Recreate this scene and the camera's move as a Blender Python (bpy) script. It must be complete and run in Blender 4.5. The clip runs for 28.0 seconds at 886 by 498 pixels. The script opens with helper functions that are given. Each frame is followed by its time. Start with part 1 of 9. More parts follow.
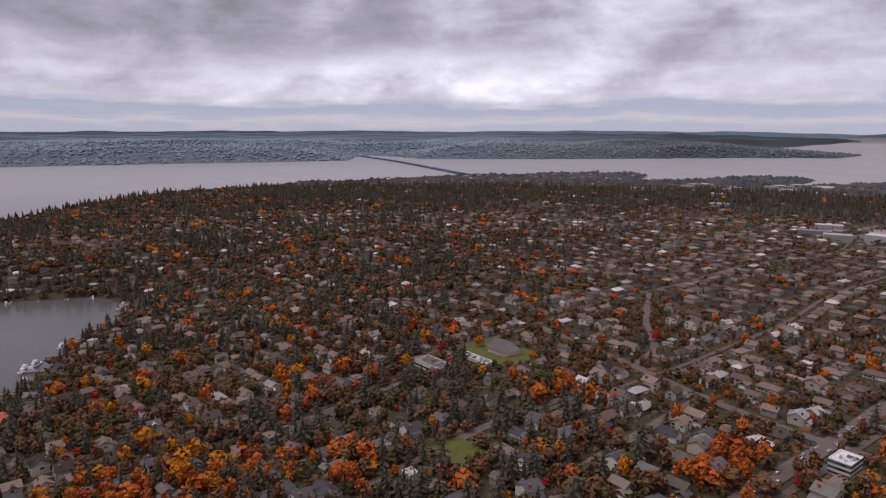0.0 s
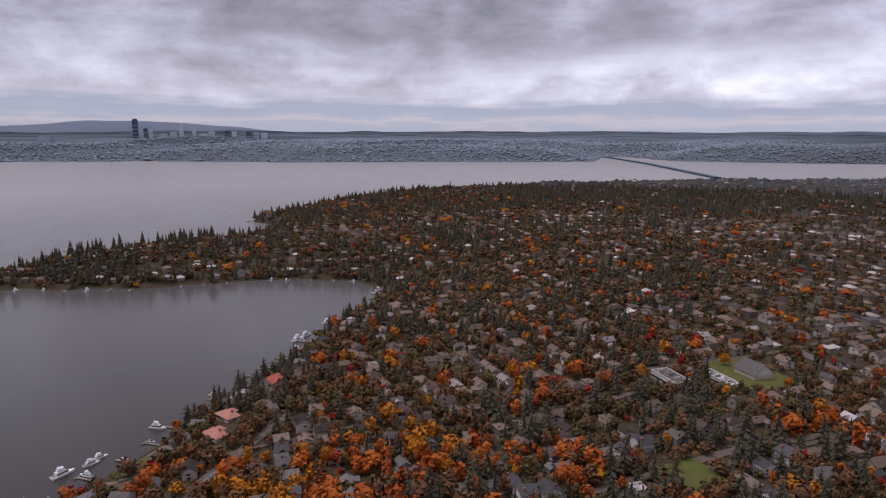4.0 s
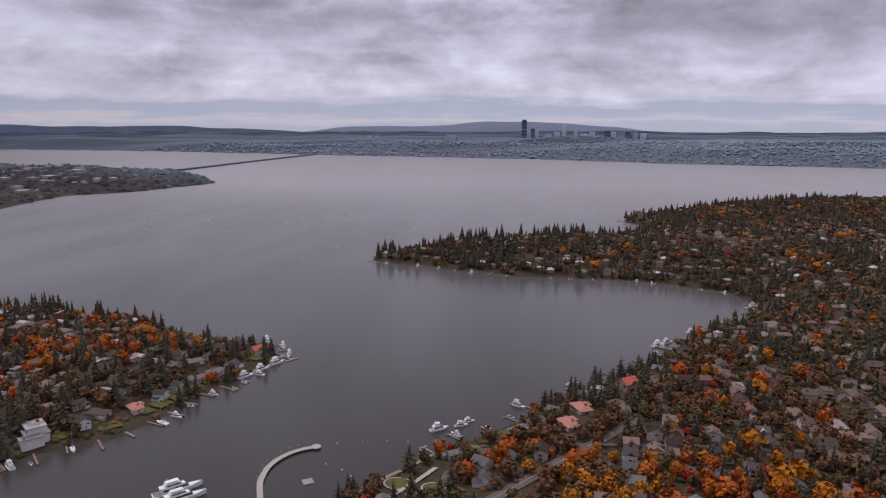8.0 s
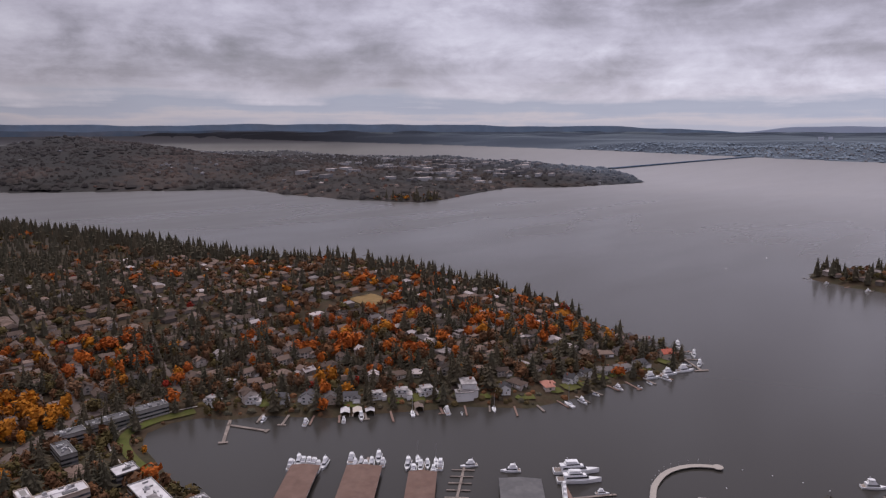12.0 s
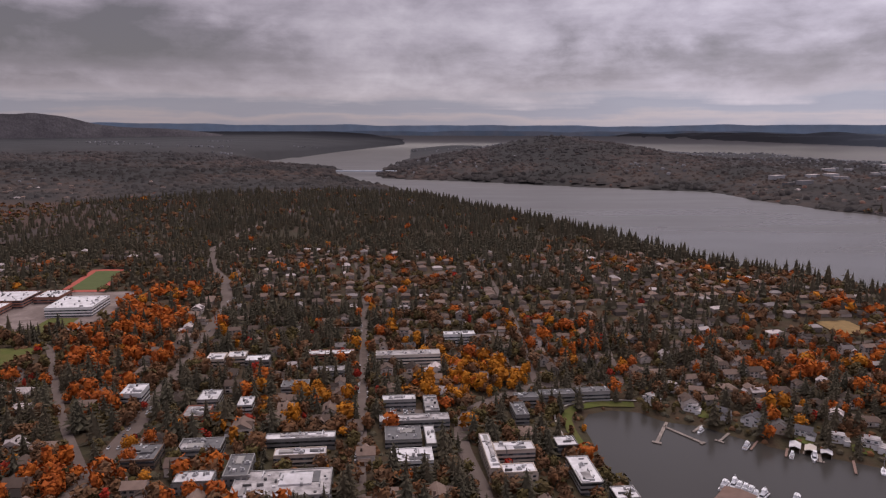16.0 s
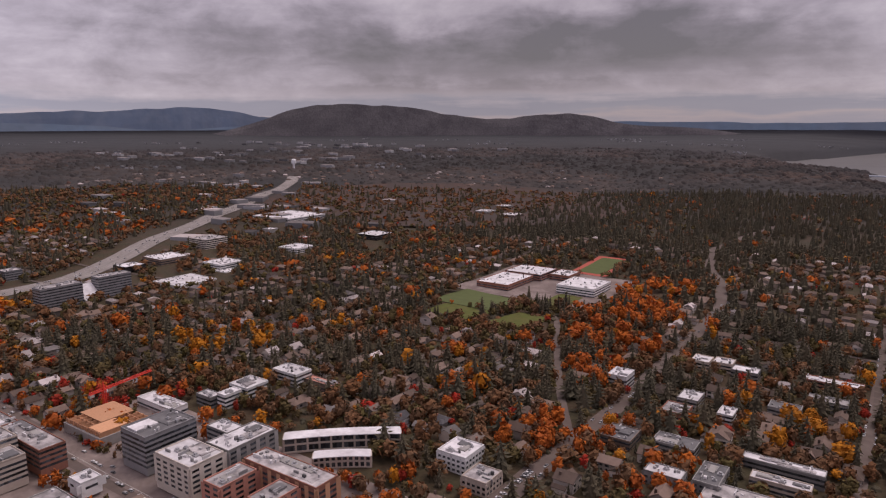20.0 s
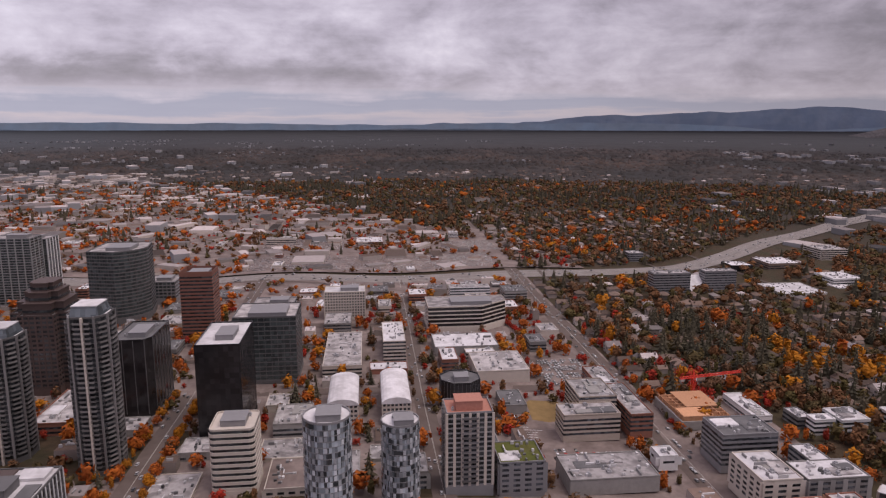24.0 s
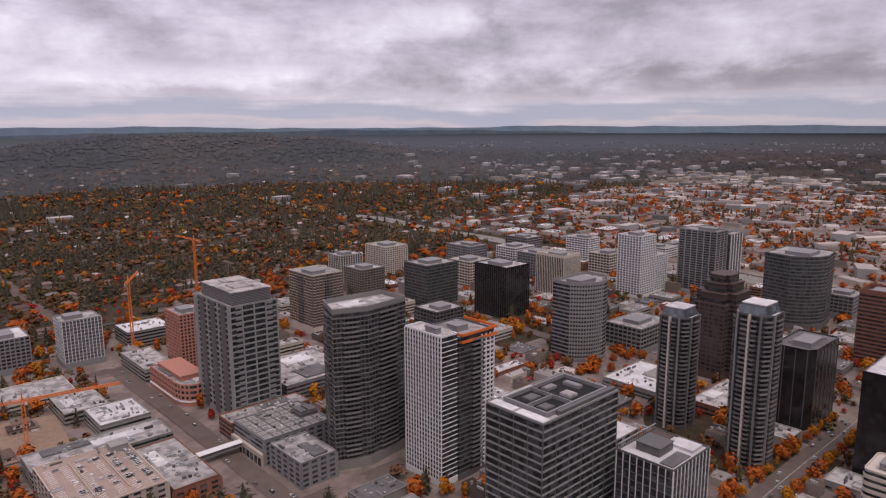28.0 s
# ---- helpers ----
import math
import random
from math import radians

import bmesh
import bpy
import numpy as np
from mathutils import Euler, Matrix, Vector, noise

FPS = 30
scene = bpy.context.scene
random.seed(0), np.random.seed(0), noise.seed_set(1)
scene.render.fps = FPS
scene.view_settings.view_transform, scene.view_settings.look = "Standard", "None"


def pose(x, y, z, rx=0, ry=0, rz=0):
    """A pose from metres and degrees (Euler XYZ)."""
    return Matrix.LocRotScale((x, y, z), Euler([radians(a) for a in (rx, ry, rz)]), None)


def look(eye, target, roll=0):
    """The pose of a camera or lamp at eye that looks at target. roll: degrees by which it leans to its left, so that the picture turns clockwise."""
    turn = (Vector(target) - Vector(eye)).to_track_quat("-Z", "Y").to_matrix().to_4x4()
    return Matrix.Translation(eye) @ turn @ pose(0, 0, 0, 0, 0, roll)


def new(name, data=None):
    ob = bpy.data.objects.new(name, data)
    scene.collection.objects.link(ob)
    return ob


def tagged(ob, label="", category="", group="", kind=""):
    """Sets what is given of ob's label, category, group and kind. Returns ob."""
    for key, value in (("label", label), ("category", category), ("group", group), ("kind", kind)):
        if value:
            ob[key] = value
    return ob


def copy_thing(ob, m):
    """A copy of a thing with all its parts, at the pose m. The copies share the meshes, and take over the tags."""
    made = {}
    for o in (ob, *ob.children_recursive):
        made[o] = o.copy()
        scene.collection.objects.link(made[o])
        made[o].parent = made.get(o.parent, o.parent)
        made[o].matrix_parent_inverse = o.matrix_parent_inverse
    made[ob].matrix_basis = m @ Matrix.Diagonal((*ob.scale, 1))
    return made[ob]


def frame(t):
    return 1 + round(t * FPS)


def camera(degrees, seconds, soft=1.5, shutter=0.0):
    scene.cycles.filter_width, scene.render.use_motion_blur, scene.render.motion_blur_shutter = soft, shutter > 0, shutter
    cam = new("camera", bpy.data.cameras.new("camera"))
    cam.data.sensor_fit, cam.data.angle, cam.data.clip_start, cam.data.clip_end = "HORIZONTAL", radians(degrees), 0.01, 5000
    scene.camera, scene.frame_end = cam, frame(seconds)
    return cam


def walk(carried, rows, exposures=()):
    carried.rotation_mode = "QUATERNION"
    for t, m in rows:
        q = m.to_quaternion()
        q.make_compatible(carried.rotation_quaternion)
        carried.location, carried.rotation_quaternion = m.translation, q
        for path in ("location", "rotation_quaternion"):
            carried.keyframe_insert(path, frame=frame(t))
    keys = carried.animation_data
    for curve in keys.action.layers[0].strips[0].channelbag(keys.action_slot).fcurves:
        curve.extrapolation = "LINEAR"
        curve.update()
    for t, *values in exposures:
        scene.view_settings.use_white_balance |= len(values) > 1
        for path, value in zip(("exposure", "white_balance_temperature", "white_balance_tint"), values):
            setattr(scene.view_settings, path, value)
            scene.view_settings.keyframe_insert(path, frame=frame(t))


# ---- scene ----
EYE_Z = 265.0                      # metres over the lake
cam = camera(65.9, 28.0, soft=1.25)
#      t     yaw     pitch   roll
ROWS = [
    (0.0, 51.18, -10.19, -0.09),
    (0.5, 53.73, -10.18, -0.08),
    (1.0, 55.91, -10.16, -0.07),
    (1.5, 58.16, -10.16, -0.06),
    (2.0, 60.50, -10.16, -0.05),
    (2.5, 63.04, -10.16, -0.04),
    (4.5, 74.33, -10.18, -0.04),
    (5.0, 77.46, -10.20, -0.04),
    (5.5, 80.86, -10.20, -0.04),
    (6.0, 84.80, -10.19, -0.05),
    (6.5, 89.12, -10.17, -0.04),
    (7.0, 93.37, -10.15, -0.03),
    (7.5, 97.65, -10.15, -0.02),
    (8.0, 101.93, -10.15, -0.01),
    (8.5, 106.22, -10.16, 0.00),
    (9.0, 110.45, -10.16, 0.01),
    (9.5, 114.69, -10.15, 0.01),
    (10.0, 118.91, -10.15, 0.01),
    (10.5, 123.24, -10.15, 0.01),
    (11.0, 127.64, -10.16, -0.01),
    (11.5, 132.13, -10.16, -0.05),
    (13.5, 150.45, -10.16, -0.12),
    (14.0, 155.23, -10.15, -0.13),
    (14.5, 160.00, -10.15, -0.14),
    (15.0, 164.72, -10.15, -0.13),
    (15.5, 169.46, -10.17, -0.14),
    (16.0, 174.18, -10.18, -0.13),
    (16.5, 178.93, -10.20, -0.11),
    (17.0, 183.71, -10.22, -0.08),
    (17.5, 188.55, -10.24, -0.03),
    (18.0, 193.39, -10.26, 0.01),
    (18.5, 198.32, -10.28, 0.05),
    (19.0, 203.57, -10.31, 0.08),
    (19.5, 209.19, -10.32, 0.08),
    (20.0, 214.89, -10.33, 0.08),
    (20.5, 220.61, -10.32, 0.08),
    (21.0, 226.51, -10.32, 0.07),
    (21.5, 232.31, -10.32, 0.04),
    (23.5, 257.35, -10.31, -0.01),
    (24.0, 263.69, -10.29, -0.06),
    (24.5, 270.00, -10.27, -0.08),
    (25.0, 276.50, -10.24, -0.05),
    (25.5, 283.14, -10.21, 0.01),
    (26.0, 289.94, -10.18, 0.08),
    (26.5, 296.80, -10.16, 0.14),
    (27.0, 303.57, -10.12, 0.18),
    (27.5, 310.38, -10.06, 0.17),
    (28.0, 317.27, -10.02, 0.17),
]
walk(cam, [(t, pose(0, 0, EYE_Z, 90 + pitch, roll, yaw)) for t, yaw, pitch, roll in ROWS],
     [(0.0, 0.27, 6250, 11), (5.0, 0.25, 6050, 11), (11.0, 0.25, 6150, 11), (14.0, 0.30, 6350, 13), (20.0, 0.34, 6600, 17), (24.0, 0.3, 6500, 16), (28.0, 0.3, 6500, 15)])

# ---- sky and light ----
SUN_ELEV, SUN_AZ = 66.0, 205.0     # degrees; azimuth from north over east


def make_world():
    world = bpy.data.worlds.new("overcast_sky")
    scene.world = world
    world.use_nodes = True
    nt = world.node_tree
    nt.nodes.clear()
    N, L = nt.nodes.new, nt.links.new

    def math_node(op, a, b=None, c=None, clamp=False):
        n = N("ShaderNodeMath")
        n.operation, n.use_clamp = op, clamp
        for i, v in enumerate((a, b, c)):
            if v is None:
                continue
            if isinstance(v, (int, float)):
                n.inputs[i].default_value = v
            else:
                L(v, n.inputs[i])
        return n.outputs[0]

    def ramp(fac, stops):
        n = N("ShaderNodeValToRGB")
        els = n.color_ramp.elements
        while len(els) < len(stops):
            els.new(0.5)
        for e, (p, c) in zip(els, stops):
            e.position, e.color = p, (*c, 1)
        L(fac, n.inputs[0])
        return n.outputs[0]

    def mix(kind, fac, a, b):
        n = N("ShaderNodeMix")
        n.data_type, n.blend_type = "RGBA", kind
        for s, v in ((n.inputs[0], fac), (n.inputs[6], a), (n.inputs[7], b)):
            if isinstance(v, (int, float)):
                s.default_value = v
            elif isinstance(v, tuple):
                s.default_value = (*v, 1)
            else:
                L(v, s)
        return n.outputs[2]

    co = N("ShaderNodeTexCoord").outputs["Generated"]
    sep = N("ShaderNodeSeparateXYZ")
    L(co, sep.inputs[0])
    x, y, z = sep.outputs
    # the cloud deck: heaped cloud on a level ceiling, so that it flattens towards the horizon
    lift = math_node("ADD", math_node("MAXIMUM", z, 0.0), 0.15)
    deck = N("ShaderNodeCombineXYZ")
    L(math_node("DIVIDE", x, lift), deck.inputs[0]), L(math_node("DIVIDE", y, lift), deck.inputs[1])

    def cloud_noise(scale, detail, rough, off, dist=0.0):
        m = N("ShaderNodeMapping")
        m.inputs["Location"].default_value = off
        L(deck.outputs[0], m.inputs[0])
        n = N("ShaderNodeTexNoise")
        n.inputs["Scale"].default_value, n.inputs["Detail"].default_value = scale, detail
        n.inputs["Roughness"].default_value, n.inputs["Distortion"].default_value = rough, dist
        L(m.outputs[0], n.inputs["Vector"])
        return n.outputs["Fac"]

    big = cloud_noise(0.62, 3, 0.5, (3.1, 7.7, 0.4), 0.3)
    fine = cloud_noise(2.0, 7, 0.55, (1.4, 2.2, 5.0), 0.3)
    heap_map = N("ShaderNodeMapping")
    heap_map.inputs["Scale"].default_value = (1.0, 1.0, 2.2)
    heap = N("ShaderNodeTexNoise")
    heap.inputs["Scale"].default_value, heap.inputs["Detail"].default_value, heap.inputs["Roughness"].default_value = 9.0, 6, 0.55
    L(co, heap_map.inputs[0]), L(heap_map.outputs[0], heap.inputs["Vector"])
    body = math_node("ADD", math_node("ADD", math_node("MULTIPLY", big, 0.50), math_node("MULTIPLY", fine, 0.25)), math_node("MULTIPLY", heap.outputs["Fac"], 0.25))
    cloud = ramp(body, [(0.36, (0.225, 0.200, 0.232)), (0.44, (0.320, 0.288, 0.332)), (0.50, (0.42, 0.382, 0.445)), (0.56, (0.54, 0.50, 0.575)), (0.65, (0.70, 0.67, 0.745))])
    # heavier cloud to the south-east, thinner to the north-west
    south = math_node("ADD", math_node("MULTIPLY", x, 0.35), math_node("MULTIPLY", y, -0.80))
    dim = ramp(math_node("ADD", math_node("MULTIPLY", south, 0.5), 0.5), [(0.0, (1.12, 1.12, 1.14)), (0.5, (1.02, 1.02, 1.02)), (0.78, (0.88, 0.87, 0.87)), (0.93, (0.60, 0.57, 0.555))])
    # the low sky, seen edge on: heaped clouds with flat dark undersides over a hazy strip
    turn = math_node("MULTIPLY", math_node("ARCTAN2", math_node("MULTIPLY", x, -1.0), y), 57.2958)
    rise = math_node("MULTIPLY", math_node("ARCSINE", z), 57.2958)

    def low_noise(scale, stretch, detail, rough, seed, dist=0.0):
        m = N("ShaderNodeMapping")
        m.inputs["Location"].default_value = (seed, seed * 0.37, seed * 1.7)
        m.inputs["Scale"].default_value = (1.0, 1.0, stretch)
        n = N("ShaderNodeTexNoise")
        n.inputs["Scale"].default_value, n.inputs["Detail"].default_value = scale, detail
        n.inputs["Roughness"].default_value, n.inputs["Distortion"].default_value = rough, dist
        L(co, m.inputs[0]), L(m.outputs[0], n.inputs["Vector"])
        return n.outputs["Fac"]

    def swing(sock, amount):
        return math_node("MULTIPLY", math_node("SUBTRACT", sock, 0.5), amount)

    wide_n, puff_n = low_noise(3.2, 2.6, 4, 0.55, 2.0, 0.3), low_noise(8.5, 2.1, 9, 0.6, 9.0, 0.2)
    wisp_n, vein_n = low_noise(5.0, 14.0, 5, 0.55, 5.0, 0.2), low_noise(6.0, 2.2, 7, 0.6, 14.0, 0.3)
    el = math_node("ADD", rise, math_node("ADD", swing(wide_n, 4.0), swing(puff_n, 2.6)))
    az = math_node("ADD", turn, math_node("ADD", swing(vein_n, 26.0), swing(puff_n, 8.0)))
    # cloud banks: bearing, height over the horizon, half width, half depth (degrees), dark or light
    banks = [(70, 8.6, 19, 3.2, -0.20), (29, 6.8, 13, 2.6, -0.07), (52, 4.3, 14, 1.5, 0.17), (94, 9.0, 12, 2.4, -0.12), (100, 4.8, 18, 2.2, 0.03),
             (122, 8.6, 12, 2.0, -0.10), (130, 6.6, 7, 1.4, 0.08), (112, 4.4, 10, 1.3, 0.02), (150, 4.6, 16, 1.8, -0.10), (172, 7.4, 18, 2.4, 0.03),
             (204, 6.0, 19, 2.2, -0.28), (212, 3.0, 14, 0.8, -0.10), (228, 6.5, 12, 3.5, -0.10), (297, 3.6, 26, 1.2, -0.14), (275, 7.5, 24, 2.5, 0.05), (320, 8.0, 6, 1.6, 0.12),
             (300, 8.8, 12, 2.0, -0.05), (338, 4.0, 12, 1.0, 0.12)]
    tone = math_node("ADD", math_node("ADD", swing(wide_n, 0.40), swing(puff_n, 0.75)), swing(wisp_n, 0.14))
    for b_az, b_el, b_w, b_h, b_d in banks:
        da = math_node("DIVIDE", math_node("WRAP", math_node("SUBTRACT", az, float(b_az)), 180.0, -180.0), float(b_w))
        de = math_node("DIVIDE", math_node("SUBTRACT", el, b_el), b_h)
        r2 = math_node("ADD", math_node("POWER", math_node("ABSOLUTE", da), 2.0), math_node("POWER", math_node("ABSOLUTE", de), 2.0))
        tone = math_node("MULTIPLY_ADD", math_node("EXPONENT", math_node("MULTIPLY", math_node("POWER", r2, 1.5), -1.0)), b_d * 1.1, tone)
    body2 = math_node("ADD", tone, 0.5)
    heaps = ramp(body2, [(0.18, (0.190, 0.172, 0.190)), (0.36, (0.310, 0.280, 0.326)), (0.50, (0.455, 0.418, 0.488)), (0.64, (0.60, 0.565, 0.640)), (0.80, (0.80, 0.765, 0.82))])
    # blue-grey rain haze far off, with a paler pinkish slit under it
    strip_el = math_node("ADD", rise, math_node("ADD", swing(wisp_n, 2.4), math_node("ADD", swing(puff_n, 1.6), swing(wide_n, 2.4))))
    streak = ramp(math_node("DIVIDE", strip_el, 4.0, clamp=True), [(0.0, (0.36, 0.355, 0.425)), (0.15, (0.46, 0.415, 0.455)), (0.27, (0.345, 0.350, 0.430)), (0.44, (0.325, 0.330, 0.412)), (0.66, (0.50, 0.465, 0.525))])
    low_r = N("ShaderNodeMapRange")
    low_r.interpolation_type = "SMOOTHSTEP"
    low_r.inputs["From Min"].default_value, low_r.inputs["From Max"].default_value = 3.1, 1.7
    L(strip_el, low_r.inputs["Value"])
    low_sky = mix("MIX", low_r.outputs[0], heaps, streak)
    up_r = N("ShaderNodeMapRange")
    up_r.interpolation_type = "SMOOTHSTEP"
    up_r.inputs["From Min"].default_value, up_r.inputs["From Max"].default_value = 11.0, 18.0
    L(rise, up_r.inputs["Value"])
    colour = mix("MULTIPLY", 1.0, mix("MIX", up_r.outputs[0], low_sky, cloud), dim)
    sky = N("ShaderNodeTexSky")
    sky.sky_type, sky.sun_disc = "NISHITA", False
    sky.sun_elevation, sky.sun_rotation = radians(SUN_ELEV), radians(SUN_AZ)
    b1, b2, both, out = N("ShaderNodeBackground"), N("ShaderNodeBackground"), N("ShaderNodeMixShader"), N("ShaderNodeOutputWorld")
    L(sky.outputs[0], b1.inputs[0])
    b1.inputs[1].default_value = 0.1
    L(colour, b2.inputs[0])
    b2.inputs[1].default_value = 1.0
    both.inputs[0].default_value = 0.93
    L(b1.outputs[0], both.inputs[1]), L(b2.outputs[0], both.inputs[2]), L(both.outputs[0], out.inputs[0])


make_world()
sun_data = bpy.data.lights.new("sun", "SUN")
sun_data.energy, sun_data.angle, sun_data.color = 1.5, radians(40), (1.0, 0.92, 0.86)
sun = new("sun", sun_data)
sun_dir = Vector((math.sin(radians(SUN_AZ)) * math.cos(radians(SUN_ELEV)), math.cos(radians(SUN_AZ)) * math.cos(radians(SUN_ELEV)), math.sin(radians(SUN_ELEV))))
sun.matrix_world = look(sun_dir * 900, (0, 0, 0))

# ---- materials ----
def material(name, colour, rough=0.8, metal=0.0, vary=0.25, grain=0.0, grain_size=1.0, bump=0.0, per="", patch=0.0, patch_size=20.0, patch_colour=None, spec=0.3):
    """A procedural surface: base colour, variation by piece (per: 'object' or 'island'), stains at two sizes, fine relief."""
    m = bpy.data.materials.new(name)
    m.use_nodes = True
    nt = m.node_tree
    N, L = nt.nodes.new, nt.links.new
    b = nt.nodes["Principled BSDF"]
    b.inputs["Roughness"].default_value, b.inputs["Metallic"].default_value = rough, metal
    b.inputs["Specular IOR Level"].default_value = spec
    rgb = N("ShaderNodeRGB")
    rgb.outputs[0].default_value = (*colour, 1)
    col = rgb.outputs[0]
    pos = N("ShaderNodeNewGeometry")

    def noise_tex(size, detail=4):
        n = N("ShaderNodeTexNoise")
        n.inputs["Scale"].default_value, n.inputs["Detail"].default_value = 1.0 / size, detail
        L(pos.outputs["Position"], n.inputs["Vector"])
        return n.outputs["Fac"]

    def scale_by(value, lo, hi, c):
        mr = N("ShaderNodeMapRange")
        mr.inputs["To Min"].default_value, mr.inputs["To Max"].default_value = lo, hi
        L(value, mr.inputs["Value"])
        h = N("ShaderNodeHueSaturation")
        L(mr.outputs[0], h.inputs["Value"])
        L(c, h.inputs["Color"])
        return h.outputs[0]

    if patch and patch_colour:
        mr = N("ShaderNodeMapRange")
        mr.inputs["From Min"].default_value, mr.inputs["From Max"].default_value = 0.42, 0.6
        mr.inputs["To Max"].default_value = patch
        L(noise_tex(patch_size, 6), mr.inputs["Value"])
        mx = N("ShaderNodeMix")
        mx.data_type = "RGBA"
        mx.inputs[7].default_value = (*patch_colour, 1)
        L(mr.outputs[0], mx.inputs[0]), L(col, mx.inputs[6])
        col = mx.outputs[2]
    if per == "object":
        col = scale_by(N("ShaderNodeObjectInfo").outputs["Random"], 1 - vary, 1 + vary, col)
    elif per == "island":
        col = scale_by(pos.outputs["Random Per Island"], 1 - vary, 1 + vary, col)
    if grain:
        n = noise_tex(grain_size)
        col = scale_by(n, 1 - grain, 1 + grain, col)
    L(col, b.inputs["Base Color"])
    if bump:
        bp = N("ShaderNodeBump")
        bp.inputs["Strength"].default_value, bp.inputs["Distance"].default_value = bump, grain_size * 0.3
        L(noise_tex(grain_size * 0.5, 3), bp.inputs["Height"])
        L(bp.outputs[0], b.inputs["Normal"])
    return m


def make_water():
    m = material("lake_water", (0.016, 0.019, 0.021), 0.13, 0.0, spec=0.5)
    nt = m.node_tree
    N, L = nt.nodes.new, nt.links.new
    b = nt.nodes["Principled BSDF"]
    b.inputs["IOR"].default_value = 1.33
    geo = N("ShaderNodeNewGeometry")
    mp = N("ShaderNodeMapping")
    mp.inputs["Scale"].default_value = (0.10, 0.045, 0.1)
    n = N("ShaderNodeTexNoise")
    n.inputs["Scale"].default_value, n.inputs["Detail"].default_value = 1.0, 5
    L(geo.outputs["Position"], mp.inputs[0]), L(mp.outputs[0], n.inputs["Vector"])
    bp = N("ShaderNodeBump")
    bp.inputs["Strength"].default_value, bp.inputs["Distance"].default_value = 0.035, 0.4
    L(n.outputs["Fac"], bp.inputs["Height"]), L(bp.outputs[0], b.inputs["Normal"])
    # calm lanes and ruffled patches
    mp2 = N("ShaderNodeMapping")
    mp2.inputs["Scale"].default_value = (0.0016, 0.005, 0.002)
    mp2.inputs["Rotation"].default_value = (0, 0, 0.5)
    n2 = N("ShaderNodeTexNoise")
    n2.inputs["Scale"].default_value, n2.inputs["Detail"].default_value = 1.0, 4
    L(geo.outputs["Position"], mp2.inputs[0]), L(mp2.outputs[0], n2.inputs["Vector"])
    mr = N("ShaderNodeMapRange")
    mr.inputs["From Min"].default_value, mr.inputs["From Max"].default_value = 0.35, 0.65
    mr.inputs["To Min"].default_value, mr.inputs["To Max"].default_value = 0.10, 0.20
    L(n2.outputs["Fac"], mr.inputs["Value"])
    # the open lake is wind-ruffled; sky reflection is painted into its colour, paler with distance
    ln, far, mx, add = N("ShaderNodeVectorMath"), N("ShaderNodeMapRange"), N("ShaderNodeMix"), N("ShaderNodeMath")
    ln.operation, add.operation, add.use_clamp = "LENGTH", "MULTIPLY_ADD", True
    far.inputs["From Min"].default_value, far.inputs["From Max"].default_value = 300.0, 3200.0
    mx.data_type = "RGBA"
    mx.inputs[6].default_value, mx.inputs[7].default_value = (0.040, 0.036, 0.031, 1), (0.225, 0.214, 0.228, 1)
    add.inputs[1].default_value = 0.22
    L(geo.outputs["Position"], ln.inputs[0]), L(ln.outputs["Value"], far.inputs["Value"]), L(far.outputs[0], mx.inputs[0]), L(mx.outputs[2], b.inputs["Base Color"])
    # the painted sky reflection is brighter towards the west, darker to the south
    sx, west_sheen, tone = N("ShaderNodeVectorMath"), N("ShaderNodeMapRange"), N("ShaderNodeMix")
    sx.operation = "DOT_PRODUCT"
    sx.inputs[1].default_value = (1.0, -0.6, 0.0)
    west_sheen.inputs["From Min"].default_value, west_sheen.inputs["From Max"].default_value = -300.0, -2100.0
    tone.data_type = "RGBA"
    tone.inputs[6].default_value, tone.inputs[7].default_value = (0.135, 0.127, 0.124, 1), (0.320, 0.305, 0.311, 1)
    L(geo.outputs["Position"], sx.inputs[0]), L(sx.outputs["Value"], west_sheen.inputs["Value"]), L(west_sheen.outputs[0], tone.inputs[0]), L(tone.outputs[2], mx.inputs[7])
    L(far.outputs[0], add.inputs[0]), L(mr.outputs[0], add.inputs[2]), L(add.outputs[0], b.inputs["Roughness"])
    return m


def make_ground():
    """Turf, leaf litter, bare soil and undergrowth in patches of two sizes."""
    m = material("ground_cover", (0.085, 0.055, 0.031), 0.95, vary=0.2, grain=0.5, grain_size=5.0, bump=0.3, patch=0.7, patch_size=24.0, patch_colour=(0.060, 0.055, 0.026))
    # from 1300 m out, distance haze is mixed into the ground colour
    return hazed_woods(m, 1300.0, 0.7)


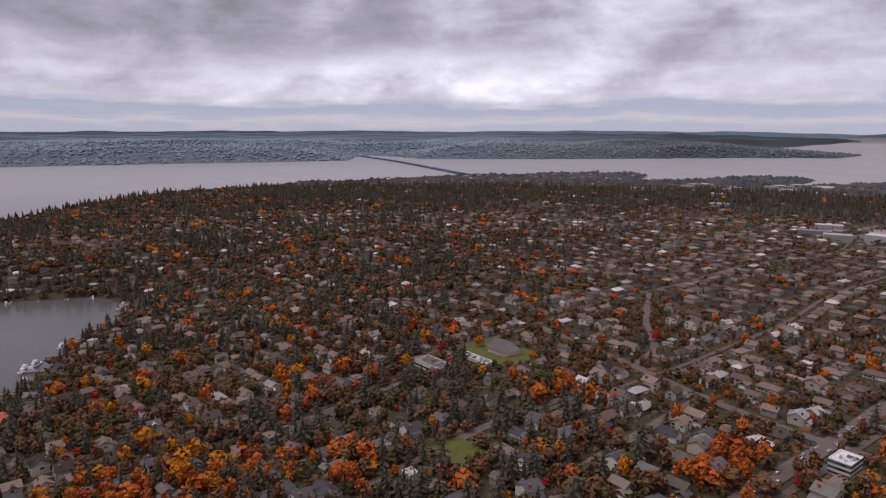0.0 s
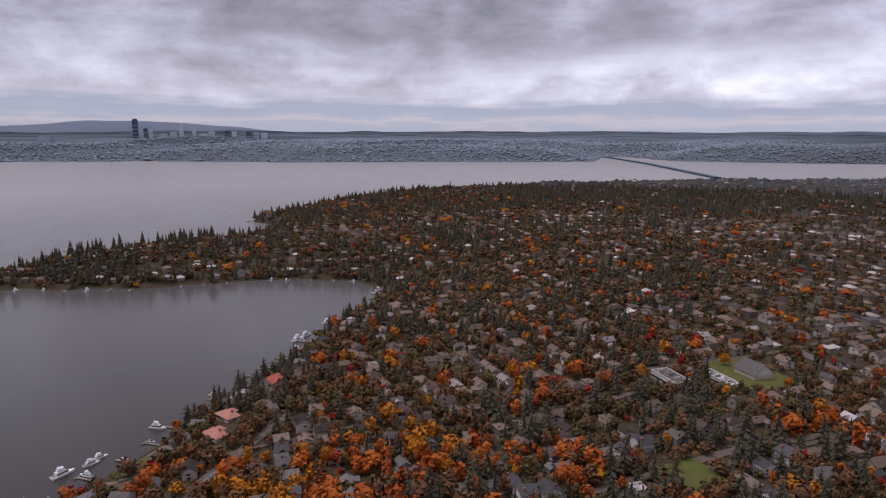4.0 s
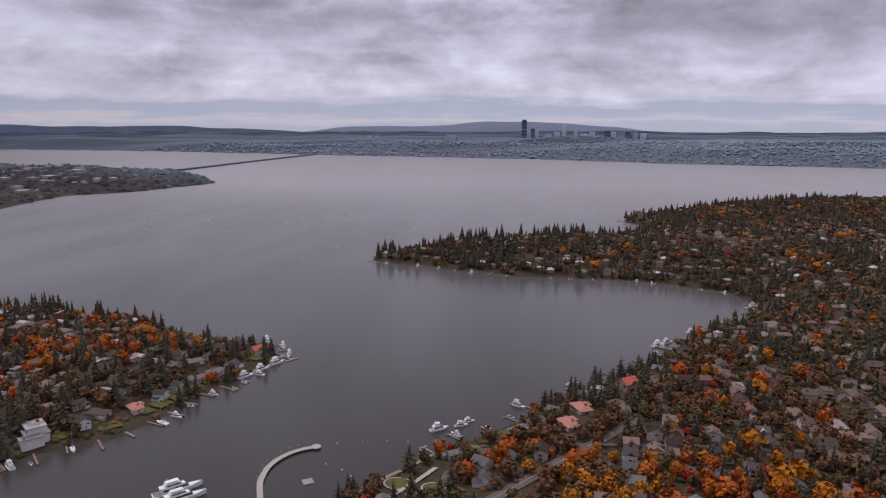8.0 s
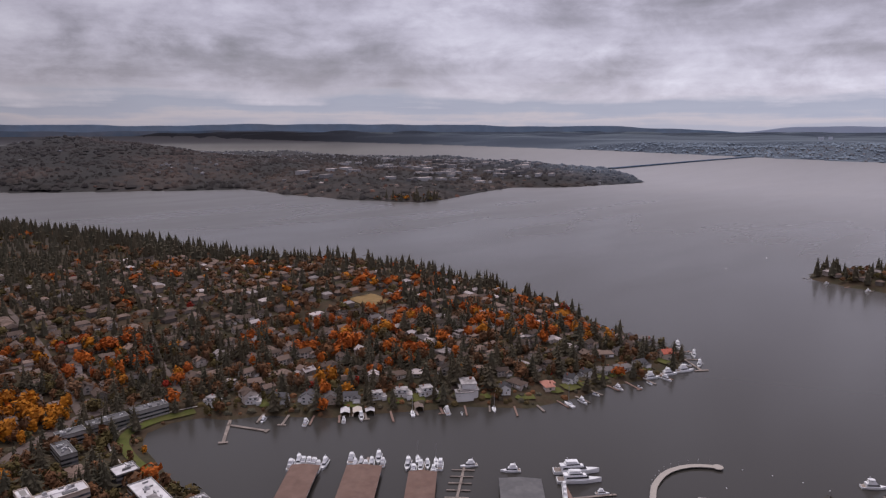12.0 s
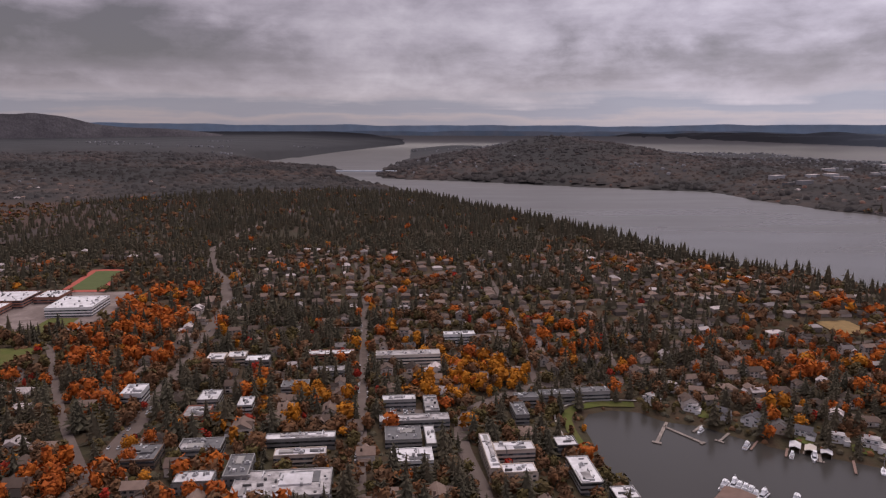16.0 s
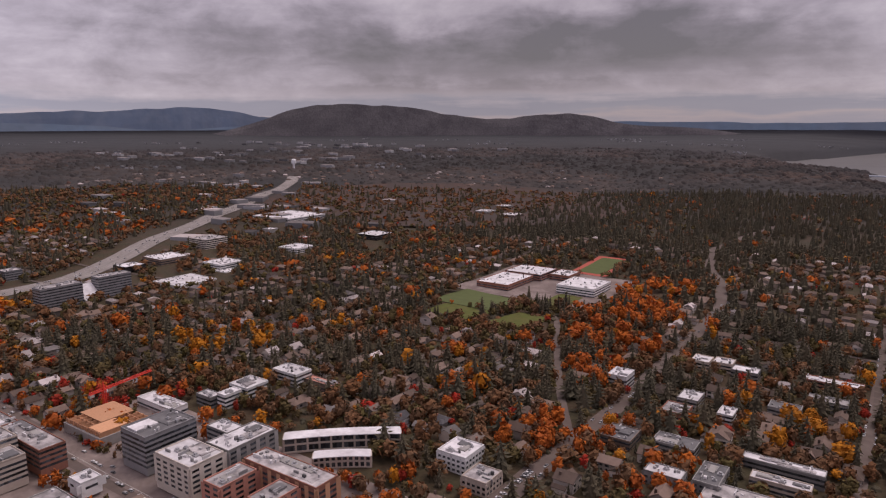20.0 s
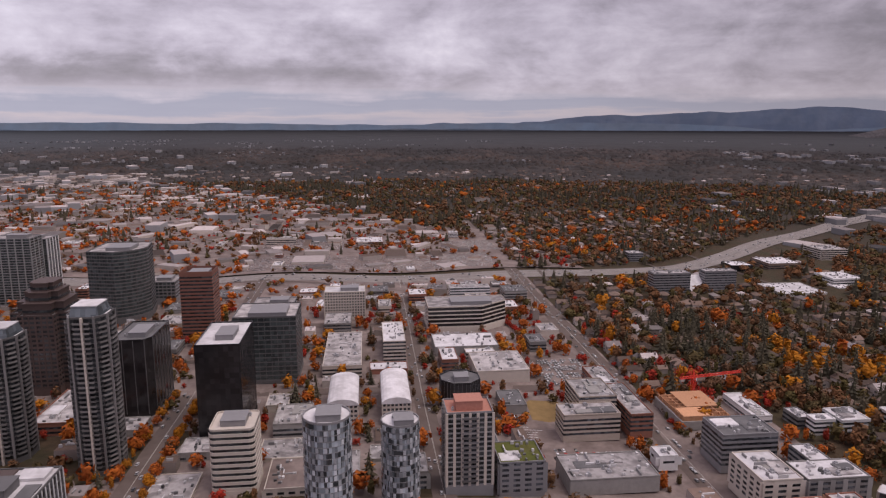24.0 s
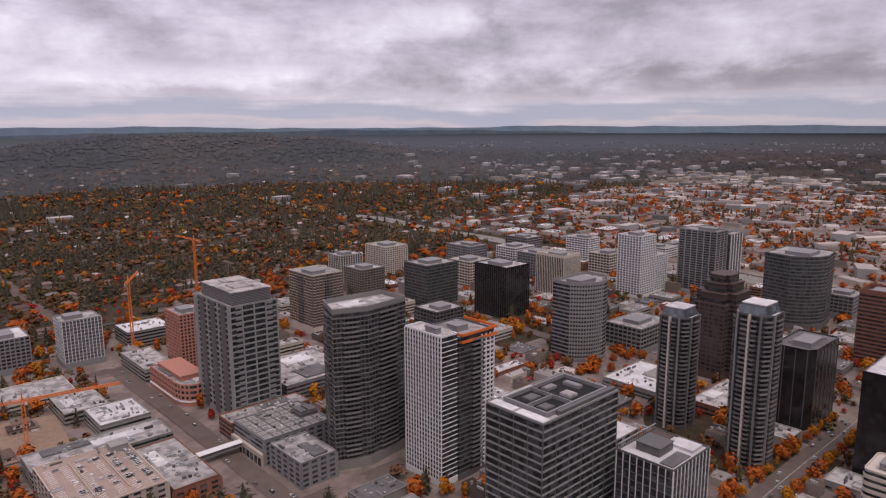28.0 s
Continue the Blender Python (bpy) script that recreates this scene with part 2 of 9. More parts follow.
def hazed_woods(m, start, gain=1.0):
    """Beyond the town the land is closed woodland, with distance haze painted into its colour: brown in the east,
    blue-grey over the lake.
    """
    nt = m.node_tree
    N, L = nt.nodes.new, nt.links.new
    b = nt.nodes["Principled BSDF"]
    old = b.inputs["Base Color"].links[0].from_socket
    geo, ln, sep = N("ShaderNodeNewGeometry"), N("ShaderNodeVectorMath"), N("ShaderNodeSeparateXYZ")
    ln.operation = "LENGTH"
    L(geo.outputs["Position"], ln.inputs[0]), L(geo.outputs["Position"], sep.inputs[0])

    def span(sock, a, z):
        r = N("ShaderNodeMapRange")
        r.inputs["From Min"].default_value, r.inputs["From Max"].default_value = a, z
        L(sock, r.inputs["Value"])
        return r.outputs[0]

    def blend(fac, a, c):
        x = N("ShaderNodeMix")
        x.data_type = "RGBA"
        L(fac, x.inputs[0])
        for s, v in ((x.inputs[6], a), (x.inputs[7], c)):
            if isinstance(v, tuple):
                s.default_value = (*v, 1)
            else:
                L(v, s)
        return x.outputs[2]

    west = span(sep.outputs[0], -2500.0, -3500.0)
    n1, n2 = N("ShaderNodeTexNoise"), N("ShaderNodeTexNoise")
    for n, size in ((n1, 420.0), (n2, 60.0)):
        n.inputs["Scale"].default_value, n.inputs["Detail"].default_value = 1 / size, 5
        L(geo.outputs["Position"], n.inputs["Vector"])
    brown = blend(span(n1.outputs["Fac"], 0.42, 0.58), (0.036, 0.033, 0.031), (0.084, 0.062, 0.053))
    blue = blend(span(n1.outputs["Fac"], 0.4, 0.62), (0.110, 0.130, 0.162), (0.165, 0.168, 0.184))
    # the northern ridge gets a lighter, bluer haze in its colour
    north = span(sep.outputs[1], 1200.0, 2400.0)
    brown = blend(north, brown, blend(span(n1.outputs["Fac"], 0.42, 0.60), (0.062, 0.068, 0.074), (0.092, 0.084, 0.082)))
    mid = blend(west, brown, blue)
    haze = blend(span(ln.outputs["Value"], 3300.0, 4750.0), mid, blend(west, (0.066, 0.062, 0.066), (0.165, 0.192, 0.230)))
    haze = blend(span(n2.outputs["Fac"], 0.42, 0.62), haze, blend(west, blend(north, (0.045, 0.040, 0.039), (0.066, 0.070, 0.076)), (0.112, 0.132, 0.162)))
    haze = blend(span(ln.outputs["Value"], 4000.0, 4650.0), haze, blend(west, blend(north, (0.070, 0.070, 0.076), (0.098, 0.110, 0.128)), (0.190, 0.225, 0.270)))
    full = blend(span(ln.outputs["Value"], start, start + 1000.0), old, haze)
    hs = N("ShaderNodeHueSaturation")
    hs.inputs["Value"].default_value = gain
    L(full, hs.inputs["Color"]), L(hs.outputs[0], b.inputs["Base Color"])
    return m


M = {
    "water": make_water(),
    "ground": make_ground(),
    # horizon hills and mountains: the haze of distance is put into these colours
    "far_ridge_a": material("hazy_blue_hills", (0.17, 0.225, 0.295), 1.0, grain=0.22, grain_size=70.0, spec=0.0, patch=0.7, patch_size=160.0, patch_colour=(0.18, 0.215, 0.265)),
    "far_ridge_d": material("hazy_slate_hills", (0.080, 0.104, 0.138), 1.0, grain=0.25, grain_size=50.0, spec=0.0, patch=0.7, patch_size=140.0, patch_colour=(0.115, 0.120, 0.138)),
    "far_ridge_c": material("hazy_brown_hills", (0.150, 0.138, 0.140), 1.0, grain=0.5, grain_size=9.0, spec=0.0, patch=0.7, patch_size=90.0, patch_colour=(0.115, 0.106, 0.110)),
    "far_ridge_b": material("hazy_mountain", (0.42, 0.47, 0.57), 1.0, grain=0.15, grain_size=300.0, spec=0.0),
    "far_ridge_e": material("hazy_blue_mountain", (0.155, 0.195, 0.265), 1.0, grain=0.2, grain_size=120.0, spec=0.0, patch=0.6, patch_size=90.0, patch_colour=(0.20, 0.235, 0.295)),
    "far_tree": material("hazed_woods", (0.056, 0.052, 0.050), 1.0, per="island", vary=0.15, spec=0.0),
    "far_orange": material("far_autumn_woods", (0.12, 0.070, 0.056), 1.0, per="island", vary=0.3, spec=0.0),
    "far_house": material("far_house_walls", (0.25, 0.245, 0.25), 0.8, per="island", vary=0.6),
    "conifer": material("conifer_needles", (0.075, 0.067, 0.046), 0.95, per="island", grain=0.4, grain_size=1.5, bump=0.4, vary=0.2, spec=0.1, patch=0.6, patch_size=35.0, patch_colour=(0.097, 0.075, 0.048)),
    "orange": material("orange_leaves", (0.41, 0.108, 0.020), 0.9, per="island", grain=0.5, grain_size=1.5, bump=0.6, vary=0.10, spec=0.1, patch=0.85, patch_size=13.0, patch_colour=(0.29, 0.072, 0.020)),
    "yellow": material("yellow_leaves", (0.43, 0.16, 0.016), 0.9, per="island", grain=0.5, grain_size=1.5, bump=0.6, vary=0.10, spec=0.1, patch=0.7, patch_size=13.0, patch_colour=(0.30, 0.115, 0.02)),
    "red": material("red_leaves", (0.36, 0.036, 0.022), 0.9, per="island", grain=0.5, grain_size=1.5, bump=0.6, vary=0.10, spec=0.1, patch=0.7, patch_size=14.0, patch_colour=(0.22, 0.035, 0.02)),
    "olive": material("olive_leaves", (0.100, 0.078, 0.031), 0.95, per="island", grain=0.5, grain_size=1.5, bump=0.6, vary=0.18, spec=0.1, patch=0.7, patch_size=22.0, patch_colour=(0.090, 0.062, 0.032)),
    "brown": material("rusty_bare_branches", (0.136, 0.077, 0.044), 0.95, per="island", grain=0.5, grain_size=1.5, bump=0.6, vary=0.18, spec=0.1, patch=0.8, patch_size=16.0, patch_colour=(0.165, 0.074, 0.033)),
    "bark": material("tree_bark", (0.07, 0.05, 0.04), 0.95, grain=0.4, grain_size=0.6, bump=0.4),
    "asphalt": material("asphalt", (0.122, 0.090, 0.078), 0.9, grain=0.25, grain_size=7.0, patch=0.5, patch_size=30, patch_colour=(0.145, 0.115, 0.102)),
    "street": material("quiet_street_asphalt", (0.100, 0.074, 0.062), 0.9, grain=0.25, grain_size=7.0, patch=0.5, patch_size=30, patch_colour=(0.125, 0.096, 0.082)),
    "concrete": material("concrete", (0.30, 0.28, 0.265), 0.85, grain=0.25, grain_size=4.0, bump=0.1, per="object", vary=0.1),
    "motorway": material("pale_motorway_concrete", (0.255, 0.225, 0.210), 0.9, grain=0.2, grain_size=8.0, patch=0.5, patch_size=40, patch_colour=(0.20, 0.17, 0.155)),
    "lawn": material("lawn_grass", (0.085, 0.095, 0.020), 0.95, grain=0.35, grain_size=6.0, patch=0.5, patch_size=14, patch_colour=(0.11, 0.09, 0.03)),
    "turf": material("sports_turf", (0.088, 0.105, 0.036), 0.95, grain=0.2, grain_size=10.0),
    "shingle_grey": material("grey_shingle_roof", (0.145, 0.128, 0.122), 0.9, per="object", vary=0.35, grain=0.3, grain_size=2.5, bump=0.2),
    "shingle_brown": material("brown_shingle_roof", (0.150, 0.115, 0.098), 0.9, per="object", vary=0.35, grain=0.3, grain_size=2.5, bump=0.2),
    "shingle_dark": material("dark_shingle_roof", (0.075, 0.070, 0.074), 0.9, per="object", vary=0.35, grain=0.3, grain_size=2.5, bump=0.2),
    "roof_mix": material("mixed_shingle_roofs", (0.130, 0.090, 0.072), 0.9, per="island", vary=0.75, grain=0.3, grain_size=3.0),
    "roof_light": material("pale_membrane_roofs", (0.31, 0.265, 0.256), 0.85, per="island", vary=0.85, grain=0.25, grain_size=6.0),
    "wall_mix": material("mixed_house_walls", (0.44, 0.385, 0.345), 0.85, per="island", vary=0.55, grain=0.15, grain_size=3.0),
    "wall_dim": material("weathered_house_walls", (0.27, 0.225, 0.20), 0.85, per="island", vary=0.6, grain=0.15, grain_size=3.0),
    "tile_red": material("red_clay_tiles", (0.42, 0.115, 0.075), 0.85, grain=0.2, grain_size=1.5, bump=0.3),
    "tile_pink": material("salmon_clay_tiles", (0.44, 0.20, 0.15), 0.85, grain=0.2, grain_size=1.5, bump=0.3),
    "membrane": material("white_roof_membrane", (0.66, 0.63, 0.64), 0.8, grain=0.18, grain_size=3.0, patch=0.6, patch_size=10, patch_colour=(0.44, 0.41, 0.41), per="object", vary=0.12),
    "gravel_roof": material("grey_gravel_roof", (0.42, 0.385, 0.38), 0.9, grain=0.35, grain_size=2.5, patch=0.85, patch_size=8, patch_colour=(0.20, 0.18, 0.178), per="object", vary=0.2),
    "dark_roof": material("dark_tar_roof", (0.12, 0.115, 0.118), 0.85, grain=0.25, grain_size=5.0, patch=0.4, patch_size=9, patch_colour=(0.2, 0.19, 0.19)),
    "wall_white": material("white_painted_siding", (0.66, 0.64, 0.63), 0.75, per="object", vary=0.15, grain=0.1, grain_size=2.0),
    "wall_beige": material("beige_stucco", (0.47, 0.39, 0.33), 0.85, per="object", vary=0.2, grain=0.12, grain_size=2.0),
    "wall_grey": material("grey_siding", (0.26, 0.245, 0.235), 0.8, per="object", vary=0.3, grain=0.12, grain_size=2.0),
    "wall_brown": material("brown_wood_siding", (0.17, 0.12, 0.095), 0.85, per="object", vary=0.3, grain=0.2, grain_size=2.0),
    "brick": material("red_brick", (0.27, 0.12, 0.085), 0.9, per="object", vary=0.2, grain=0.2, grain_size=1.5),
    "brick_dark": material("dark_brown_granite", (0.085, 0.058, 0.052), 0.55, per="object", vary=0.15, grain=0.15, grain_size=3.0),
    "orange_paint": material("orange_painted_panels", (0.46, 0.25, 0.15), 0.8, per="object", vary=0.15, grain=0.1, grain_size=3.0),
    "orange_mesh": material("orange_safety_barrier", (0.75, 0.17, 0.035), 0.7, grain=0.1, grain_size=2.0),
    "timber": material("new_timber_framing", (0.52, 0.27, 0.15), 0.85, per="object", vary=0.25, grain=0.2, grain_size=1.5),
    # the broad grain in these four glass colours imitates reflections
    "glass_dark": material("dark_tinted_glass", (0.028, 0.030, 0.032), 0.12, spec=0.6, grain=0.5, grain_size=14.0),
    "glass_black": material("black_mirror_glass", (0.022, 0.020, 0.021), 0.10, spec=0.45, grain=0.5, grain_size=20.0),
    "glass_green": material("grey_green_glass", (0.050, 0.060, 0.060), 0.12, spec=0.6, grain=0.4, grain_size=16.0),
    "glass_blue": material("blue_grey_glass", (0.085, 0.098, 0.110), 0.14, spec=0.7, grain=0.4, grain_size=12.0),
    "window": material("window_pane", (0.030, 0.032, 0.036), 0.12, spec=0.6, per="object", vary=0.5),
    "trim_white": material("white_trim", (0.72, 0.70, 0.70), 0.6, grain=0.08, grain_size=2.0),
    "band_grey": material("grey_spandrel", (0.24, 0.23, 0.235), 0.5, grain=0.12, grain_size=3.0),
    "band_dark": material("dark_spandrel", (0.120, 0.114, 0.114), 0.45, grain=0.15, grain_size=3.0),
    "precast_pale": material("pale_grey_precast", (0.27, 0.268, 0.26), 0.65, grain=0.12, grain_size=3.0),
    "band_brown": material("brown_granite_band", (0.215, 0.095, 0.070), 0.6, grain=0.12, grain_size=3.0),
    "band_cream": material("cream_precast", (0.56, 0.49, 0.43), 0.7, grain=0.1, grain_size=3.0),
    "panel": material("mixed_facade_panels", (0.36, 0.37, 0.39), 0.35, per="object", vary=0.8, spec=0.5),
    "rail_glass": material("grey_balcony_glass", (0.19, 0.178, 0.175), 0.35, per="object", vary=0.35, spec=0.5),
    "slab_edge": material("pale_balcony_slabs", (0.19, 0.178, 0.172), 0.5, per="object", vary=0.3, grain=0.1, grain_size=2.0),
    "mosaic": material("mosaic_glass_front", (0.135, 0.150, 0.165), 0.2, spec=0.6, grain=0.3, grain_size=6.0),
    "metal_grey": material("galvanised_metal", (0.42, 0.41, 0.42), 0.45, 0.6, grain=0.15, grain_size=1.0),
    "vent_mix": material("mixed_roof_machines", (0.36, 0.345, 0.345), 0.6, per="island", vary=0.85),
    "crane_orange": material("orange_crane_paint", (0.72, 0.20, 0.05), 0.6),
    "crane_red": material("red_crane_paint", (0.62, 0.05, 0.03), 0.6),
    "hull_white": material("white_gelcoat", (0.80, 0.79, 0.80), 0.3, per="object", vary=0.08),
    "boat_glass": material("boat_window", (0.03, 0.03, 0.035), 0.1, spec=0.6),
    "boat_cover": material("canvas_cover", (0.32, 0.33, 0.37), 0.9, per="object", vary=0.5),
    "dock_wood": material("weathered_dock_planks", (0.25, 0.205, 0.18), 0.9, per="object", vary=0.25, grain=0.25, grain_size=1.2),
    "dock_red": material("reddish_dock_planks", (0.24, 0.155, 0.125), 0.9, grain=0.25, grain_size=1.2),
    "rust_roof": material("brown_metal_roof", (0.155, 0.092, 0.072), 0.75, grain=0.3, grain_size=6.0, patch=0.5, patch_size=10, patch_colour=(0.20, 0.125, 0.10)),
    "path": material("pale_gravel_path", (0.40, 0.355, 0.32), 0.9, grain=0.15, grain_size=2.0),
    "track_red": material("red_running_track", (0.38, 0.09, 0.065), 0.9, grain=0.12, grain_size=5.0),
    "plaza": material("paved_yard", (0.165, 0.125, 0.112), 0.9, grain=0.35, grain_size=4.0, patch=0.8, patch_size=22, patch_colour=(0.255, 0.200, 0.180)),
    "deck_floor": material("pale_parking_deck", (0.36, 0.27, 0.225), 0.9, grain=0.2, grain_size=3.0, patch=0.4, patch_size=14, patch_colour=(0.27, 0.20, 0.17)),
    "soil": material("bare_excavated_soil", (0.28, 0.19, 0.14), 0.95, grain=0.3, grain_size=4.0, bump=0.4),
    "marking": material("road_paint", (0.40, 0.37, 0.34), 0.8, grain=0.2, grain_size=2.0),
    "car_body": material("car_paint", (0.33, 0.32, 0.33), 0.3, per="object", vary=0.95, spec=0.5),
    "car_red": material("red_car_paint", (0.36, 0.03, 0.03), 0.3, spec=0.5),
    "tyre": material("tyre_rubber", (0.02, 0.02, 0.02), 0.9),
    "marsh": material("brown_marsh_scrub", (0.050, 0.036, 0.030), 0.95, grain=0.4, grain_size=12.0, patch=0.8, patch_size=70.0, patch_colour=(0.078, 0.043, 0.031)),
    "dry_grass": material("dry_meadow_grass", (0.24, 0.155, 0.065), 0.95, grain=0.3, grain_size=5.0),
}
# far trees carry painted haze too, bluer and paler further off
M["far_tree"] = hazed_woods(M["far_tree"], 2400.0, 1.25)
M["far_orange"] = hazed_woods(M["far_orange"], 2900.0, 1.25)


def panes(m, wide, high, lo, hi):
    """Single panes of a glazed front differ: blinds, and lit rooms and reflections painted into the base colour."""
    nt = m.node_tree
    N, L = nt.nodes.new, nt.links.new
    b = nt.nodes["Principled BSDF"]
    old = b.inputs["Base Color"].links[0].from_socket
    geo, snap, white, mr, hs, rr = N("ShaderNodeNewGeometry"), N("ShaderNodeVectorMath"), N("ShaderNodeTexWhiteNoise"), N("ShaderNodeMapRange"), N("ShaderNodeHueSaturation"), N("ShaderNodeMapRange")
    snap.operation = "SNAP"
    snap.inputs[1].default_value = (wide, wide, high)
    L(geo.outputs["Position"], snap.inputs[0]), L(snap.outputs[0], white.inputs["Vector"])
    mr.inputs["From Min"].default_value, mr.inputs["To Min"].default_value, mr.inputs["To Max"].default_value = 0.35, lo, hi
    rr.inputs["To Min"].default_value, rr.inputs["To Max"].default_value = 0.06, 0.24
    L(white.outputs["Value"], mr.inputs["Value"]), L(mr.outputs[0], hs.inputs["Value"]), L(old, hs.inputs["Color"]), L(hs.outputs[0], b.inputs["Base Color"])
    L(white.outputs["Value"], rr.inputs["Value"]), L(rr.outputs[0], b.inputs["Roughness"])


panes(M["glass_dark"], 2.9, 3.2, 0.8, 2.6)
panes(M["glass_green"], 3.1, 3.8, 0.75, 1.7)
panes(M["glass_blue"], 3.0, 3.7, 0.7, 1.6)
panes(M["glass_black"], 3.3, 3.8, 0.9, 1.5)
panes(M["mosaic"], 1.5, 3.2, 0.25, 3.4)
panes(M["window"], 2.6, 3.2, 0.8, 3.2)

# ---- the lie of the land (x east, y north, z over the lake) ----
MEDINA_SHORE = [(-1000, 14000), (-1000, 4500), (-1200, 3300), (-1380, 2700), (-1390, 3050), (-1490, 3600), (-1620, 3500), (-1790, 2850), (-1830, 2645), (-2050, 2850),
                (-2175, 3150), (-2300, 3200), (-2370, 2710), (-2590, 2140), (-2690, 1345), (-2565, 690), (-2280, 330), (-2055, 140), (-2000, 90), (-1900, 165), (-1835, 160),
                (-1665, 80), (-1610, -20), (-1540, -185), (-1465, -320), (-1400, -345), (-1325, -430), (-1285, -405), (-1255, -280), (-1205, -115), (-1215, 80), (-1160, 225)]
BAY_SHORE = [(-1070, 265), (-960, 210), (-910, 160), (-850, 120), (-750, 70), (-705, 30), (-665, -5), (-565, -70), (-510, -115), (-475, -140), (-435, -160), (-330, -200),
             (-235, -290), (-185, -430), (-180, -495), (-185, -565), (-195, -585), (-220, -592), (-245, -585), (-262, -562), (-290, -550), (-330, -505), (-395, -465),
             (-440, -437), (-485, -390), (-540, -375), (-590, -370), (-630, -355), (-675, -345), (-722, -355), (-752, -395), (-740, -460)]
SOUTH_SHORE = [(-800, -570), (-810, -725), (-785, -1000), (-640, -1190), (-560, -1500), (-485, -1785), (-290, -2290), (-35, -3000), (200, -3700), (215, -4195), (610, -4285),
               (900, -5200), (465, -6820), (-440, -10200), (-600, -14000), (0, -22000), (24000, -22000), (24000, 14000)]
MERCER_SHORE = [(-45, -3570), (-425, -3345), (-875, -3020), (-1400, -2695), (-1400, -2405), (-1455, -2090), (-1595, -1800), (-1715, -1815), (-2085, -1940), (-2305, -1980),
                (-2505, -1815), (-2975, -1735), (-3300, -2000), (-3735, -2440), (-3900, -3200), (-3600, -5000), (-3000, -6500), (-2200, -7800), (-1200, -8600), (-440, -8205),
                (-305, -5665), (-20, -3900)]
SEATTLE_SHORE = [(-6500, -24000), (-7000, -8000), (-6800, -4500), (-6200, -2400), (-5750, -400), (-5200, 700), (-5040, 1300), (-4900, 2000), (-4650, 2800), (-5200, 3200),
                 (-5400, 3500), (-4590, 3435), (-3800, 4345), (-3030, 5715), (-2470, 6360), (-2600, 7200), (-4000, 8000), (-5000, 14000), (-24000, 14000), (-24000, -24000)]
LANDS = [np.array(MEDINA_SHORE + BAY_SHORE + SOUTH_SHORE, float), np.array(MERCER_SHORE, float), np.array(SEATTLE_SHORE, float)]


def shore_distance(x, y, poly):
    """Distance to the shore, positive on land."""
    p = np.stack([x, y], -1)
    best, inside = np.full(x.shape, 1e18), np.zeros(x.shape, bool)
    for a, b in zip(poly, np.roll(poly, -1, 0)):
        ab = b - a
        s = np.clip(((p - a) @ ab) / (ab @ ab), 0, 1)
        d = p - a - s[..., None] * ab
        best = np.minimum(best, (d * d).sum(-1))
        cross = (a[1] > y) != (b[1] > y)
        if cross.any():
            with np.errstate(divide="ignore", invalid="ignore"):
                inside ^= cross & (x < (b[0] - a[0]) * (y - a[1]) / (b[1] - a[1] if b[1] != a[1] else 1e-9) + a[0])
    return np.where(inside, 1, -1) * np.sqrt(best)


def waves(x, y, size, seed):
    """Cheap smooth noise from -1 to 1."""
    r = np.random.RandomState(seed)
    out = 0
    for i in range(6):
        a, k, ph = r.uniform(0, 6.28), 6.28 / size * r.uniform(0.6, 1.6), r.uniform(0, 6.28)
        out = out + np.sin((x * math.cos(a) + y * math.sin(a)) * k + ph)
    return out / 3.2


def lay(x, y):
    """(height of the ground, distance to the shore) in metres."""
    x, y = np.asarray(x, float), np.asarray(y, float)
    wob = 7 * waves(x, y, 90, 3) * np.clip((np.hypot(x, y) - 700) / 600, 0, 1)
    d0, d1, d2 = [shore_distance(x + wob, y, p) for p in LANDS]
    bluff = 260 - 130 * np.clip((np.hypot(x, y) - 750) / 400, 0, 1) * np.clip((-x - 300) / 300, 0, 1)
    h0 = 46 * (1 - np.exp(-np.maximum(d0, 0) / bluff)) + np.minimum(np.maximum(d0, 0) / 100, 1) * 4 * waves(x, y, 420, 5)
    # lowland and slough to the south-south-east, hills beyond
    slough = np.exp(-(((x - 1000) / 750) ** 2 + ((y + 2100) / 900) ** 2))
    h0 = h0 * (1 - 0.75 * slough)
    h0 = h0 + 65 * np.clip((np.hypot(x, y) - 1700) / 3500, 0, 1) * np.clip((x + 200) / 1500, 0, 1) * (1 - 0.85 * slough)
    # the wooded ridge to the north-north-east
    R, az = np.hypot(x, y), np.degrees(np.arctan2(x, y))
    h0 = h0 + 142 * np.exp(-((R - 3900) / 800) ** 2 - ((az - 23) / 16) ** 4)
    h1 = 62 * (1 - np.exp(-np.maximum(d1, 0) / 420)) + np.minimum(np.maximum(d1, 0) / 300, 1) * 14 * waves(x, y, 900, 8)
    h1 = h1 + 135 * np.exp(-((x + 1240) / 620) ** 2 - ((y + 4640) / 1000) ** 2) * (d1 > 0)
    h2 = 105 * (1 - np.exp(-np.maximum(d2, 0) / 700)) + np.minimum(np.maximum(d2, 0) / 500, 1) * 28 * waves(x, y, 1500, 9)
    d = np.maximum(np.maximum(d0, d1), d2)
    h = np.where(d0 > 0, h0, np.where(d1 > 0, h1, h2))
    h = np.where(d > 0, h + np.minimum(d * 0.18, 1.4), np.maximum(d * 0.25, -4))
    return h, d


def ground_z(x, y):
    return float(lay(np.array([x]), np.array([y]))[0][0])


NEAR_R, SPAN_R = 3000.0, 1800.0


def squeeze(x, y, z):
    """The far country, drawn in towards the eye so that it ends within five kilometres; what lies nearer than 3 km stays."""
    R = np.maximum(np.hypot(x, y), 1.0)
    r = np.where(R > NEAR_R, NEAR_R + SPAN_R * (1 - np.exp(-(R - NEAR_R) / SPAN_R)), R)
    k = r / R
    return x * k, y * k, EYE_Z + (z - EYE_Z) * k, k


